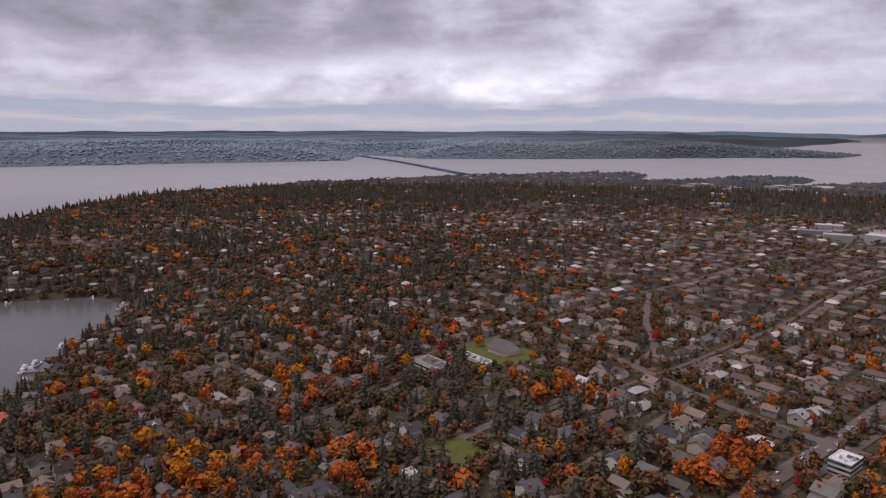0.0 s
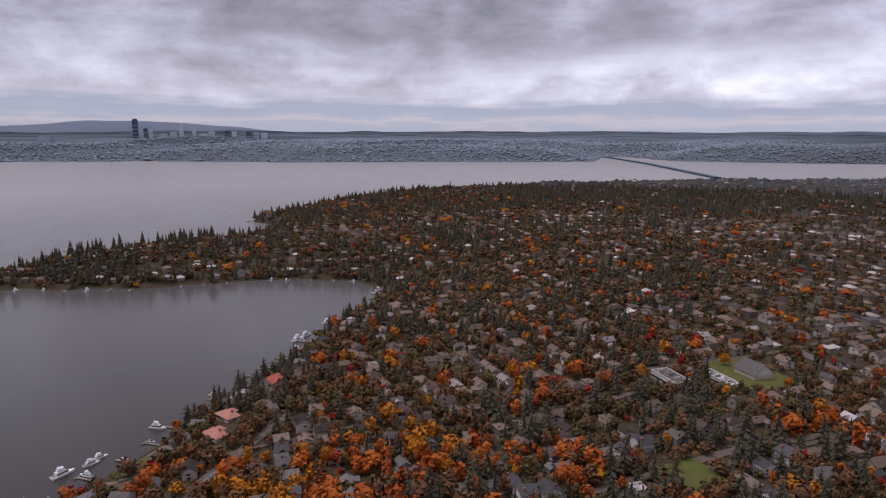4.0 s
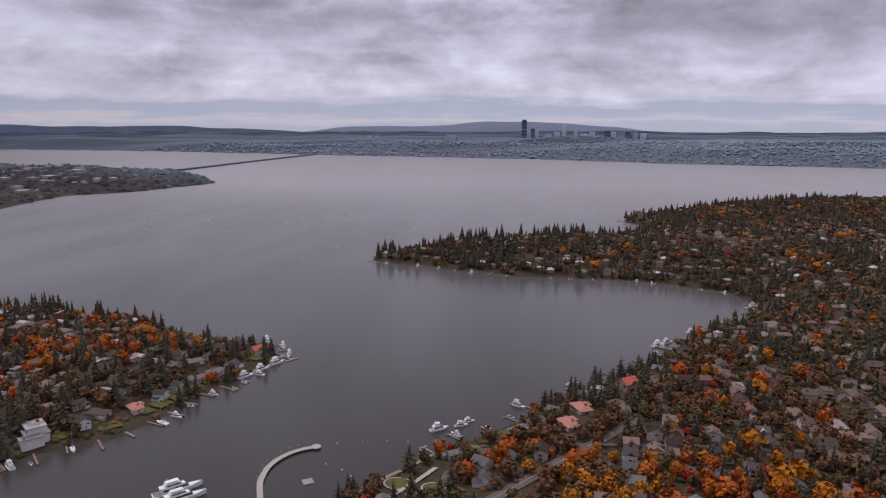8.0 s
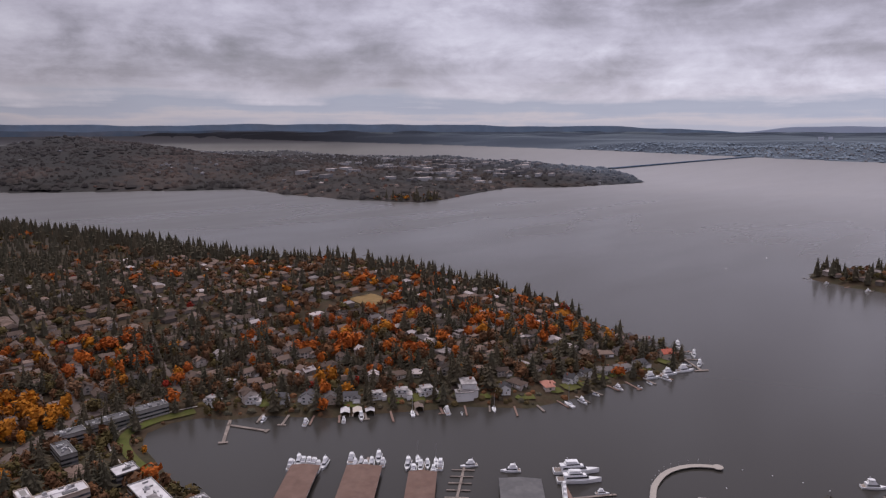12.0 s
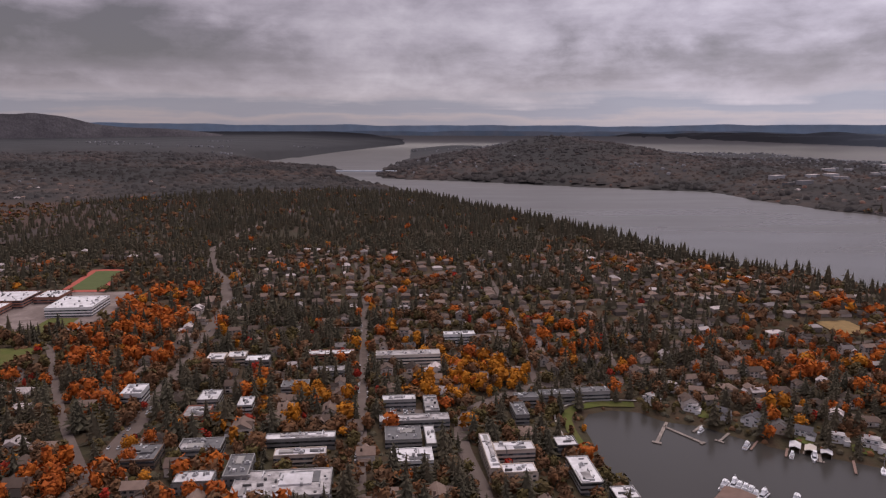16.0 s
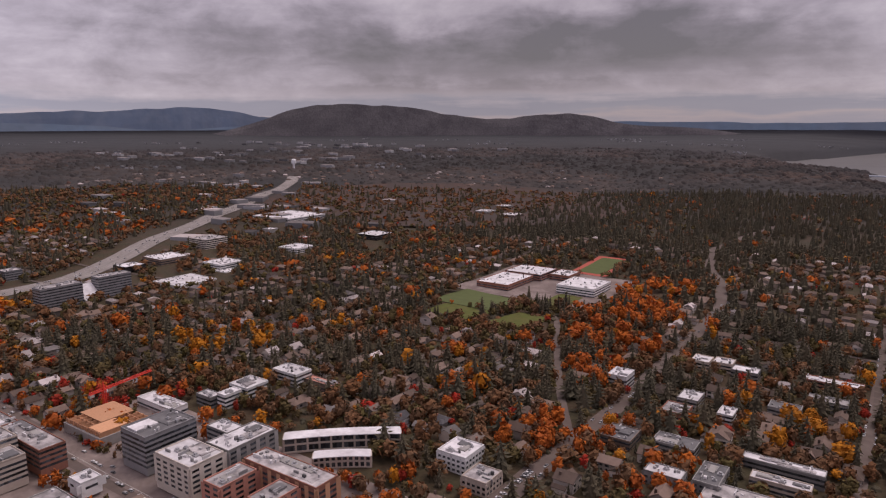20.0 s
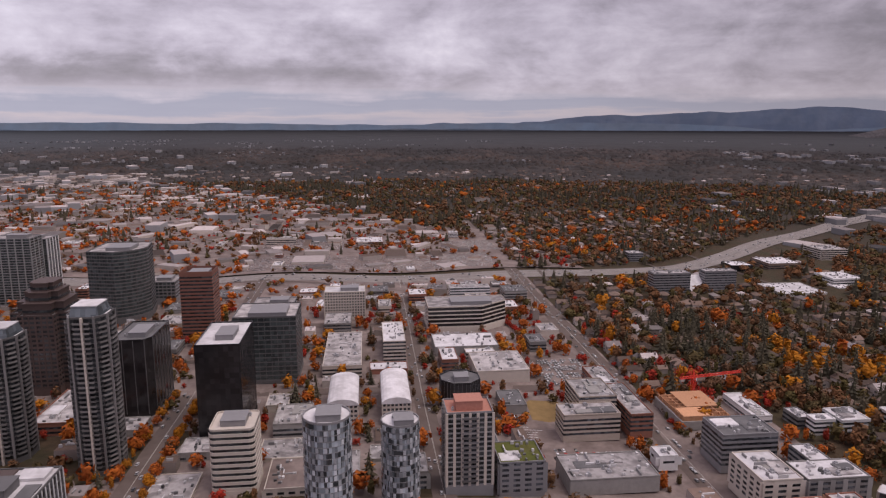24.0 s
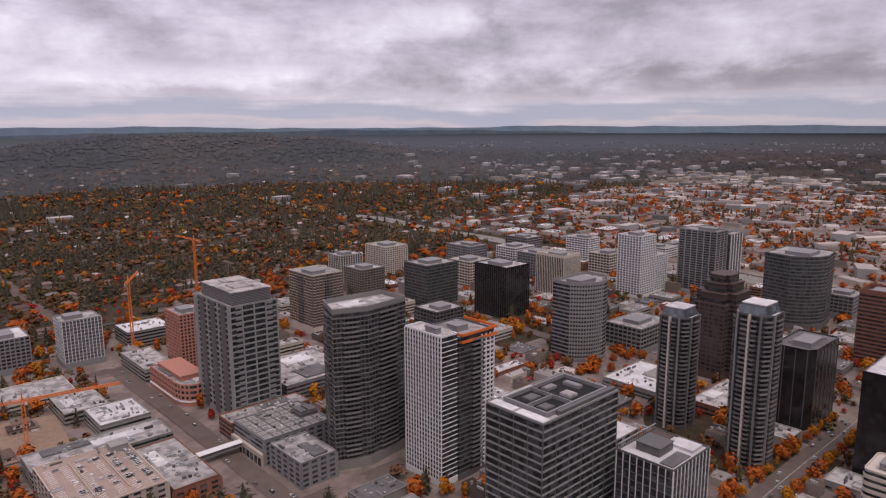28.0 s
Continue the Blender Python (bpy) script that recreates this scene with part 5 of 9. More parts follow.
_wing = tower("white_grid_wing", "dark glass wing with a white window strip", rect(279.8, 289, 311, 322), 138, "glass_dark", "band_dark", 3.1, 0.8, 0.25, 0, balcony=0.3, seed=5, lobby=3, house=0.3)
for _k in range(29):
    part("window_frame", Geo().box(299, 288.2, 50 + 3 * _k, 310.5, 289.1, 50.9 + 3 * _k), M["trim_white"], _wing)
for _x in (299, 302.8, 306.6, 310):
    part("window_frame", Geo().box(_x, 288.1, 48, _x + 0.9, 289.1, 137), M["trim_white"], _wing)
_o = thing("safety_barrier", "orange safety barrier round a tower top", "barrier")
for _z in (139.2, 134.6):
    _g = Geo()
    for _a, _b, _c, _d in ((281, 287.6, 312.5, 288.0), (312.1, 288.0, 312.5, 318), (281, 287.6, 281.4, 304)):
        _g.box(_a, _b, _z, _c, _d, _z + 1.7)
    part("barrier_net", _g, M["orange_mesh"], _o)
_s = tower("office_tower", "grey banded glass office tower with a deep roof well", rect(234, 186, 295, 222), 130, "glass_dark", "precast_pale", 3.9, 1.0, 0.2, 9.0, 0.4, "band_dark", 0.25, roof="gravel_roof", house=0.0, units=0, seed=6)
# the well has no depth: a near-black sheet stands in for its shade
part("roof_well", Geo().box(243, 191, 130.2, 290, 217, 130.6), M["tyre"], _s, "flat black sheet painted as the well's dark depth")
for _a2, _b2, _c2, _d2 in ((242, 190, 291, 191), (242, 217, 291, 218), (242, 191, 243, 217), (290, 191, 291, 217), (262, 191, 262.6, 217), (243, 203, 262, 203.6)):
    part("roof_frame", Geo().box(_a2, _b2, 130.1, _c2, _d2, 132.6), M["band_grey"], _s)
for _a2, _b2, _c2, _d2, _z2, _m2 in ((249, 206, 257, 212, 132.2, "band_dark"), (268, 196, 274, 203, 132.0, "gravel_roof"), (281, 201, 285, 211, 132.2, "band_grey"), (246, 194, 253, 200, 131.8, "band_dark"), (267, 210, 275, 214, 132.0, "band_grey")):
    part("plant_room", Geo().box(_a2, _b2, 130.5, _c2, _d2, _z2).box(_a2 + 0.5, _b2 + 0.5, _z2, _c2 - 0.5, _d2 - 0.5, _z2 + 0.25), M[_m2], _s)
part("roof_deck", Geo().box(248, 187, 130.1, 294, 189.4, 132.6), M["band_dark"], _s)
for _a2, _b2, _c2, _d2 in ((234.6, 186.6, 240.6, 204), (234.6, 206, 240.4, 221), (244, 219.4, 268, 221.6)):
    part("roof_deck", Geo().box(_a2, _b2, 130.1, _c2, _d2, 131.0), M["membrane"], _s)
_ob = tower("office_block", "dark glass office with white roof deck", rect(282, 146, 318, 177), 105, "glass_dark", "band_dark", 4.0, 0.5, 0.12, 3.6, 0.34, "trim_white", 0.4, roof="membrane", house=0.0, units=0, seed=7)
part("plant_room", Geo().box(290, 158, 105, 303, 171, 109.5).box(289.6, 157.6, 109.5, 303.4, 171.4, 109.9), M["band_dark"], _ob)
part("roof_deck", Geo().box(306, 149, 105.2, 316, 162, 106.6), M["membrane"], _ob)
part("roof_deck", Geo().box(285, 148, 105.2, 302, 155, 105.8), M["dark_roof"], _ob)
part("roof_deck", Geo().box(305, 165, 105.2, 317, 176, 105.9), M["brick_dark"], _ob)
for _k in range(16):
    part("screen_post", Geo().box(282.4 + 2.2 * _k, 176.3, 106, 282.7 + 2.2 * _k, 176.6, 108.6), M["metal_grey"], _ob)
part("screen_rail", Geo().box(282.2, 176.2, 108.4, 318, 176.7, 108.8), M["metal_grey"], _ob)
_cv = tower("curved_tower", "curved pale glass tower with horizontal bands", arc(529, 384, 29, 205, 335, 12) + [(556, 392), (503, 392)], 122, "glass_dark", "band_grey", 3.7, 1.3, 0.25, 3.2, 0.4, "band_dark", 0.3, sides=range(7, 12), seed=8, rim=3.0)
_pts = arc(529, 384, 29.3, 205, 275, 14)
for _k in range(14):
    _g = Geo()
    (_ax, _ay), (_bx, _by) = _pts[_k], _pts[_k + 1]
    _nx, _ny = (_ax + _bx) / 2 - 529, (_ay + _by) / 2 - 384
    _nx, _ny = _nx / math.hypot(_nx, _ny), _ny / math.hypot(_nx, _ny)
    _ex, _ey = (_bx - _ax) * 0.28, (_by - _ay) * 0.28
    _g.prism([(_ax, _ay), (_ax + _nx * 0.7, _ay + _ny * 0.7), (_ax + _ex + _nx * 0.7, _ay + _ey + _ny * 0.7), (_ax + _ex, _ay + _ey)], 51, 123)
    for _f in range(19):
        _g.prism([(_ax, _ay), (_ax + _nx * 0.55, _ay + _ny * 0.55), (_bx + _nx * 0.55, _by + _ny * 0.55), (_bx, _by)], 51.5 + 3.75 * _f, 52.9 + 3.75 * _f)
    part("facade_panel", _g, M["precast_pale"], _cv, "pale precast window grid")
for _x, _y, _t, _w in ((453, 237, 131, 13), (430.5, 172, 150, 13)):
    _r = tower("condo_tower", "slim grey condominium tower with stacked balconies", [(_x - _w, _y - 7), (_x - 6, _y - 12), (_x + 6, _y - 12), (_x + _w, _y - 7), (_x + _w, _y + 8), (_x + 5, _y + 12), (_x - 5, _y + 12), (_x - _w, _y + 8)], _t, "glass_dark", "band_dark", 3.05, 0.45, 0.3, 0,
               balcony=0.62, balcony_mat="slab_edge", roof="membrane", house=0.0, units=0, seed=int(_x))
    for _dx, _dy in ((-_w - 0.4, -6.8), (-6.2, -12.4), (6.2, -12.4), (-_w - 0.4, 7.6)):
        part("corner_post", Geo().box(_x + _dx - 0.55, _y + _dy - 0.55, BASE, _x + _dx + 0.55, _y + _dy + 0.55, _t + 1.5), M["rail_glass"], _r)
    part("pier", Geo().box(_x - _w - 2.0, _y - 0.6, BASE, _x - _w + 0.4, _y + 0.6, _t + 1), M["band_cream"], _r, "cream vertical pier")
    part("crown", Geo().prism([(_x - 10, _y - 9), (_x + 10, _y - 9), (_x + 10, _y + 9), (_x - 10, _y + 9)], _t, _t + 6.5, 0.82), M["glass_blue"], _r)
    part("crown_roof", Geo().box(_x - 8.6, _y - 7.6, _t + 6.5, _x + 8.6, _y + 7.6, _t + 7.1), M["membrane"], _r)
tower("black_tower", "black glass tower with chamfered shoulders", [(505, 166), (512, 162), (556, 162), (556, 190), (505, 190)], 108, "glass_black", "glass_black", 3.8, 0.5, 0.08, 6.5, 0.5, "band_dark", 0.25, roof="dark_roof", seed=9)
tower("black_slab_tower", "black slab tower with pale roof", rect(456, 88, 512, 118), 118, "glass_black", "glass_black", 3.8, 0.4, 0.06, 2.2, 0.2, "glass_black", 0.1, roof="membrane", house=0.4, seed=10)
def cross_plan(x0, y0, x1, y1, c):
    """A square plan with a notch at each corner."""
    return [(x0 + c, y0), (x1 - c, y0), (x1 - c, y0 + c), (x1, y0 + c), (x1, y1 - c), (x1 - c, y1 - c), (x1 - c, y1), (x0 + c, y1), (x0 + c, y1 - c), (x0, y1 - c), (x0, y0 + c), (x0 + c, y0 + c)]


_b = tower("brown_tower", "dark brown granite tower with stepped top", cross_plan(566, 246, 618, 292, 9), 112, "glass_dark", "brick_dark", 3.7, 1.7, 0.3, 4.5, 1.2, "brick_dark", 0.4, sides=(0, 2, 8, 9, 10), roof="dark_roof", house=0.0, units=0, seed=11)
for _i, (_q, _z0, _z1) in enumerate(((5, 112, 121), (10, 121, 129), (14, 129, 136))):
    part("setback", Geo().prism(cross_plan(566 + _q, 246 + _q, 618 - _q, 292 - _q, 7 - 1.8 * _i), _z0, _z1).prism(cross_plan(565.4 + _q, 245.4 + _q, 618.6 - _q, 292.6 - _q, 7 - 1.8 * _i), _z1, _z1 + 0.9), M["brick_dark"], _b)
    part("window_band", Geo().prism(cross_plan(565.8 + _q, 245.8 + _q, 618.2 - _q, 292.2 - _q, 7 - 1.8 * _i), _z0 + 2.0, _z0 + 4.2), M["glass_dark"], _b)
tower("green_glass_tower", "grey green glass tower with dark bands", arc(810, 290, 38, 195, 265, 8) + [(842, 258), (842, 310), (780, 310)], 126, "glass_green", "band_dark", 3.9, 1.3, 0.2, 3.0, 0.25, "band_dark", 0.2, seed=12)
tower("pale_tower", "white gridded apartment tower with grey glass", rect(766, 458, 800, 492), 128, "glass_blue", "trim_white", 3.1, 1.0, 0.4, 4.2, 1.1, "trim_white", 0.5, seed=13)
tower("pale_tower", "white gridded apartment tower with low wing", rect(802, 460, 835, 490), 98, "glass_blue", "trim_white", 3.1, 1.0, 0.4, 4.2, 1.1, "trim_white", 0.5, seed=14)
tower("two_tone_tower", "dark and pale striped residential tower", rect(850, 400, 880, 452), 131, "glass_green", "band_grey", 3.1, 0.9, 0.3, 8.5, 1.3, "precast_pale", 0.5, seed=15)
tower("two_tone_tower", "pale framed dark residential tower", rect(888, 398, 920, 446), 124, "glass_green", "band_grey", 3.1, 0.9, 0.3, 8.0, 1.6, "trim_white", 0.5, seed=16)
tower("fin_tower", "beige office block with vertical fins", rect(697, 527, 732, 572), 100, "glass_dark", "band_cream", 3.8, 0.0, 0.1, 2.0, 0.75, "band_cream", 0.8, roof="gravel_roof", seed=17, rim=3.5)
tower("black_glass_tower", "black mirror glass tower with slanted top", rect(560, 502, 600, 552), 110, "glass_black", "glass_black", 3.9, 0.4, 0.06, 3.2, 0.2, "band_dark", 0.12, roof="gravel_roof", seed=18)
tower("grey_glass_tower", "grey green office slab with dark crown", rect(528, 600, 578, 643), 102, "glass_green", "band_dark", 3.8, 1.1, 0.15, 2.6, 0.25, "band_dark", 0.25, roof="gravel_roof", seed=19)
tower("brown_striped_tower", "red brown granite tower with dark window bands", rect(697, 158, 727, 190), 114, "glass_dark", "band_brown", 3.7, 1.9, 0.25, 0, roof="dark_roof", house=0.6, rim=5.0, seed=20)
tower("glass_office", "dark glass office with stepped grey roof", rect(565, 62, 612, 114), 106, "glass_green", "band_dark", 3.9, 0.9, 0.15, 5.0, 0.3, "band_dark", 0.2, roof="gravel_roof", house=0.6, seed=21)
tower("glass_office", "grey office slab behind the dark one", rect(640, 72, 672, 110), 96, "glass_green", "band_grey", 3.9, 1.1, 0.2, 6.0, 0.8, "band_grey", 0.3, roof="gravel_roof", seed=22)
tower("cream_tower", "cream precast office with rounded corners", arc(409, 92, 3, 0, 90, 3) + arc(388, 92, 3, 90, 180, 3) + arc(388, 72, 3, 180, 270, 3) + arc(409, 72, 3, 270, 360, 3), 89, "glass_dark", "band_cream", 3.6, 2.0, 0.35, 0, roof="band_cream", house=0.55, units=3, seed=23)
PANEL_RNG = random.Random(8)
for _x, _y, _t, _r in ((349, 24, 112, 13), (365, -16, 100, 11)):
    _pts = arc(_x, _y, _r, 0, 345, 15)
    _root = tower("panel_tower", "rounded tower with a mosaic of pale and blue panes", _pts, _t, "mosaic", "band_grey", 3.2, 0.3, 0.15, 0, roof="membrane", house=0.5, units=3, seed=int(_t))
    _me = Geo().box(-0.8, -0.2, 0, 0.8, 0.0, 2.55).mesh("pane", M["panel"])
    for _k in range(int((_t - 52) / 3.2)):
        for _i in PANEL_RNG.sample(range(16), 7):
            _a = radians(118 + 154 * _i / 15)
            shared("pane", _me, _root, (_x + (_r + 0.02) * math.cos(_a), _y + (_r + 0.02) * math.sin(_a), 51.5 + _k * (_t - 51) / int((_t - 51) / 3.2)), _a + math.pi / 2)
_c = tower("condo_tower", "grey and pink condominium tower with roof gardens", rect(376, -72, 398, -44), 97, "glass_dark", "band_grey", 3.0, 0.9, 0.35, 4.5, 1.6, "band_cream", 0.5, balcony=0.35, roof="tile_pink", house=0.4, units=2, seed=24)
part("step", Geo().box(380, -66, 97, 392, -50, 103).box(379.6, -66.4, 103, 392.4, -49.6, 103.4), M["tile_pink"], _c)
podium(374, -104, 402, -76, 20, "band_grey", "lawn", "grey terraced apartment wing with roof garden", seed=31)
tower("octagon_office", "black glass octagonal office with dark flat roof", [(518 + 17 * math.cos(radians(22.5 + 45 * i)), -71 + 17 * math.sin(radians(22.5 + 45 * i))) for i in range(8)], 65, "glass_black", "glass_black", 3.8, 0.5, 0.1, 3.0, 0.2, "band_dark", 0.15, roof="dark_roof", house=0.35, seed=25, category="office")
tower("hotel_block", "beige hotel slab with square windows", rect(752, 5, 782, 50), 80, "glass_dark", "band_cream", 3.0, 1.3, 0.3, 3.0, 1.2, "band_cream", 0.35, roof="membrane", seed=26, category="hotel")
tower("stripe_office", "stepped office with pale and black bands", [(702, -62), (702, -120), (725, -150), (748, -150), (748, -62)], 73, "glass_black", "band_cream", 3.8, 1.35, 0.3, 0, roof="gravel_roof", house=0.5, seed=27, category="office")
tower("condo_tower", "beige brick apartment tower with flat crown", rect(384, 624, 423, 672), 108, "glass_dark", "band_cream", 3.1, 0.8, 0.3, 4.2, 1.8, "wall_brown", 0.4, balcony=0.2, seed=28)
tower("condo_tower", "brown brick apartment tower with pale crown", rect(508, 706, 545, 745), 84, "glass_dark", "band_grey", 3.1, 0.9, 0.3, 4.2, 1.6, "wall_brown", 0.4, seed=29)
tower("condo_tower", "beige apartment tower beyond the avenue", rect(608, 784, 650, 832), 92, "glass_dark", "band_cream", 3.1, 1.2, 0.3, 4.0, 1.6, "band_cream", 0.4, seed=30)
tower("condo_tower", "grey apartment slab beyond the avenue", rect(520, 770, 556, 800), 92, "glass_dark", "band_grey", 3.1, 1.2, 0.3, 4.0, 1.2, "band_cream", 0.4, seed=33)
tower("hotel_tower", "salmon hotel tower with brown window strips", rect(226, 591, 252, 624), 101, "glass_dark", "tile_pink", 3.1, 1.2, 0.3, 3.2, 1.1, "tile_pink", 0.4, roof="gravel_roof", seed=34, category="hotel")
tower("hotel_tower", "salmon hotel wing behind the glass tower", rect(262, 560, 282, 610), 96, "glass_dark", "tile_pink", 3.1, 1.2, 0.3, 3.2, 1.1, "tile_pink", 0.4, roof="gravel_roof", seed=35, category="hotel")
tower("grey_tower", "grey apartment tower with white roof slab", rect(153, 681, 187, 709), 90, "glass_blue", "band_grey", 3.1, 1.3, 0.25, 3.0, 0.5, "trim_white", 0.3, roof="gravel_roof", seed=36)
tower("grey_tower", "grey apartment block at the avenue's end", rect(98, 700, 130, 742), 78, "glass_dark", "band_grey", 3.1, 1.2, 0.25, 4.0, 0.9, "band_grey", 0.3, roof="membrane", seed=37)
# more towers to the north-east, half hidden by the nearer ones
for _i, (_x, _y, _w, _d, _t, _g2, _b2, _l) in enumerate((
        (640, 640, 40, 40, 86, "glass_green", "band_cream", "pale office block with banded front"), (760, 620, 44, 40, 84, "glass_blue", "band_grey", "grey glass office block with bands"),
        (700, 700, 36, 50, 92, "glass_blue", "band_grey", "pale blue glass office block"), (850, 560, 46, 36, 80, "glass_dark", "band_cream", "cream banded office block with flat roof"),
        (800, 700, 46, 40, 78, "glass_dark", "trim_white", "white banded office block with flat roof"), (910, 640, 30, 44, 88, "glass_blue", "trim_white", "white gridded apartment block with flat roof"),
        (900, 760, 40, 50, 76, "glass_dark", "band_grey", "grey mid-rise block north-east of the towers"), (620, 440, 40, 32, 68, "glass_dark", "band_grey", "grey banded mid-rise office"),
        (572, 338, 56, 40, 72, "glass_dark", "precast_pale", "broad low office with pale window bands"), (470, 520, 40, 36, 72, "glass_dark", "band_dark", "dark mid-rise office with flat roof"),
        (860, 240, 40, 40, 72, "glass_green", "band_grey", "grey glass mid-rise office with bands"), (1010, 560, 40, 60, 70, "glass_dark", "trim_white", "white banded mid-rise office by the motorway"))):
    tower("office_block", _l, rect(_x, _y, _x + _w, _y + _d), _t, _g2, _b2, 3.7, 1.4, 0.25, 5.0, 0.8, _b2, 0.3, seed=60 + _i, category="office")

# ---- low and mid-rise buildings: south side of the centre ----
podium(467, -183, 504, -154, 20, "wall_beige", "gravel_roof", "beige apartment block with grey flat roof", seed=1)
podium(445, -178, 466, -136, 16, "wall_beige", "gravel_roof", "beige apartment block with orange bays", seed=2, pier_mat="orange_paint", bays=7.0)
podium(508, -205, 560, -186, 9, "brick", "gravel_roof", "low brick shops on the main street", seed=3)
podium(446, -203, 506, -186, 14, "brick", "gravel_roof", "brick mid-rise with cluttered grey roof", seed=4, units=12)
podium(391, -264, 419, -226, 22, "band_grey", "dark_roof", "grey concrete office with dark roof", seed=5)
podium(339, -247, 374, -222, 19, "band_cream", "membrane", "cream apartment block with tall bays", seed=6, units=9)
podium(339, -289, 361, -250, 18, "wall_grey", "membrane", "grey mid-rise apartments with pale stepped roof", seed=7, units=14)
podium(361.4, -281, 384, -267, 17, "wall_grey", "membrane", "grey apartment wing with pale roof", seed=48, units=5)
podium(264, -270, 327, -252, 16, "brick", "gravel_roof", "brick apartment slab with orange bays and grey roof", seed=8, units=8, pier_mat="orange_paint")
podium(312, -250, 328, -223, 14, "tile_pink", "gravel_roof", "salmon apartment wing with grey roof", seed=9, units=3)
podium(276, -250, 292, -226, 14, "tile_pink", "gravel_roof", "salmon and brick apartment wing", seed=10, units=3)


def curved_flats(ax, ay, bx, by, bow, depth, h, label):
    """A bowed row of flats: cross walls, dark glazing between them and a pale roof that hangs over."""
    root = thing("curved_flats", label, "apartments", group="flats south of the centre")
    L = math.hypot(bx - ax, by - ay)
    ux, uy = (bx - ax) / L, (by - ay) / L
    nx, ny = uy, -ux
    if nx * ax + ny * ay > 0:
        nx, ny = -nx, -ny
    base, n = ground_z((ax + bx) / 2, (ay + by) / 2), 10

    def row(f, d):
        q = bow * (1 - (2 * f - 1) ** 2) + d
        return ax + (bx - ax) * f - nx * q, ay + (by - ay) * f - ny * q

    def slab(d0, d1, z0, z1):
        return Geo().prism(ccw([row(i / n, d0) for i in range(n + 1)] + [row(i / n, d1) for i in range(n, -1, -1)]), z0, z1)

    part("glazing", slab(0.5, depth, base - 3, base + h - 0.6), M["window"], root)
    for z in (0.0, h * 0.5):
        part("floor_slab", slab(-0.3, depth + 0.2, base + z - 0.3, base + z + 0.9), M["wall_beige"], root)
    for i in range(n + 1):
        x, y = row(i / n, 0.0)
        x1, y1 = row(i / n, depth)
        part("cross_wall", Geo().prism(ccw([(x - ux * 0.7, y - uy * 0.7), (x + ux * 0.7, y + uy * 0.7), (x1 + ux * 0.7, y1 + uy * 0.7), (x1 - ux * 0.7, y1 - uy * 0.7)]), base - 3, base + h - 0.5), M["wall_beige"], root)
    part("roof", slab(-1.6, depth + 1.0, base + h - 0.5, base + h), M["membrane"], root, "pale overhanging roof")
    for f in (0.0, 0.25, 0.5, 0.75, 1.0):
        x, y = row(f, depth / 2)
        take(x - 9, y - 9, x + 9, y + 9, 6)


def ccw(q):
    """The outline, turned so that it runs anticlockwise."""
    a = sum(q[i][0] * q[(i + 1) % len(q)][1] - q[(i + 1) % len(q)][0] * q[i][1] for i in range(len(q)))
    return q if a > 0 else q[::-1]


curved_flats(338, -294, 278, -347, 2.5, 9.0, 11.0, "bowed flats under a long pale overhanging roof")
curved_flats(306, -290, 277, -314, 1.5, 8.0, 9.0, "short bowed flats under a pale overhanging roof")
podium(374, -177, 407, -120, 6, "concrete", "gravel_roof", "low shop with pale cluttered roof", seed=11, units=14, storeys=False)
podium(398, -200, 412, -187, 6, "wall_white", "membrane", "small white-roofed shop on the main street", seed=12, units=1)
podium(627, -124, 669, -62, 9, "concrete", "membrane", "large white-roofed store with roof machines", seed=13, units=8, storeys=False)
podium(560, -139, 612, -92, 8, "band_cream", "gravel_roof", "pale flat-roofed supermarket beside a car park", seed=14, units=10, storeys=False)
podium(614, -118, 626, -90, 7, "band_cream", "membrane", "pale shop wing with white roof", seed=15, units=2)
podium(821, -150, 838, -100, 20, "wall_white", "gravel_roof", "pale office slab by the motorway", seed=16)
podium(838, -421, 858, -371, 28, "band_grey", "gravel_roof", "grey hotel wing with dark windows", seed=17, category="hotel", bays=4)
podium(845, -489, 863, -445, 28, "band_grey", "gravel_roof", "grey hotel wing with vertical bays", seed=18, category="hotel", bays=4)
_w = thing("hotel_hall", "white slanted hall roof between hotel wings", "building")
part("wall", Geo().box(838, -443, 41, 860, -423, 50), M["wall_white"], _w)
part("roof", Geo().add([(836, -444, 50), (836, -422, 50), (862, -422, 66), (862, -444, 66), (836, -444, 49.4), (836, -422, 49.4), (862, -422, 65.4), (862, -444, 65.4)], [(3, 2, 1, 0), (4, 5, 6, 7), (0, 1, 5, 4), (1, 2, 6, 5), (2, 3, 7, 6), (3, 0, 4, 7)]), M["membrane"], _w)
podium(812, -598, 872, -536, 8, "wall_white", "membrane", "white flat-roofed warehouse near the motorway", seed=19, units=12, base=40, storeys=False)
podium(834, -655, 868, -630, 8, "wall_white", "membrane", "white flat-roofed store near the motorway", seed=20, units=4, base=40, storeys=False)


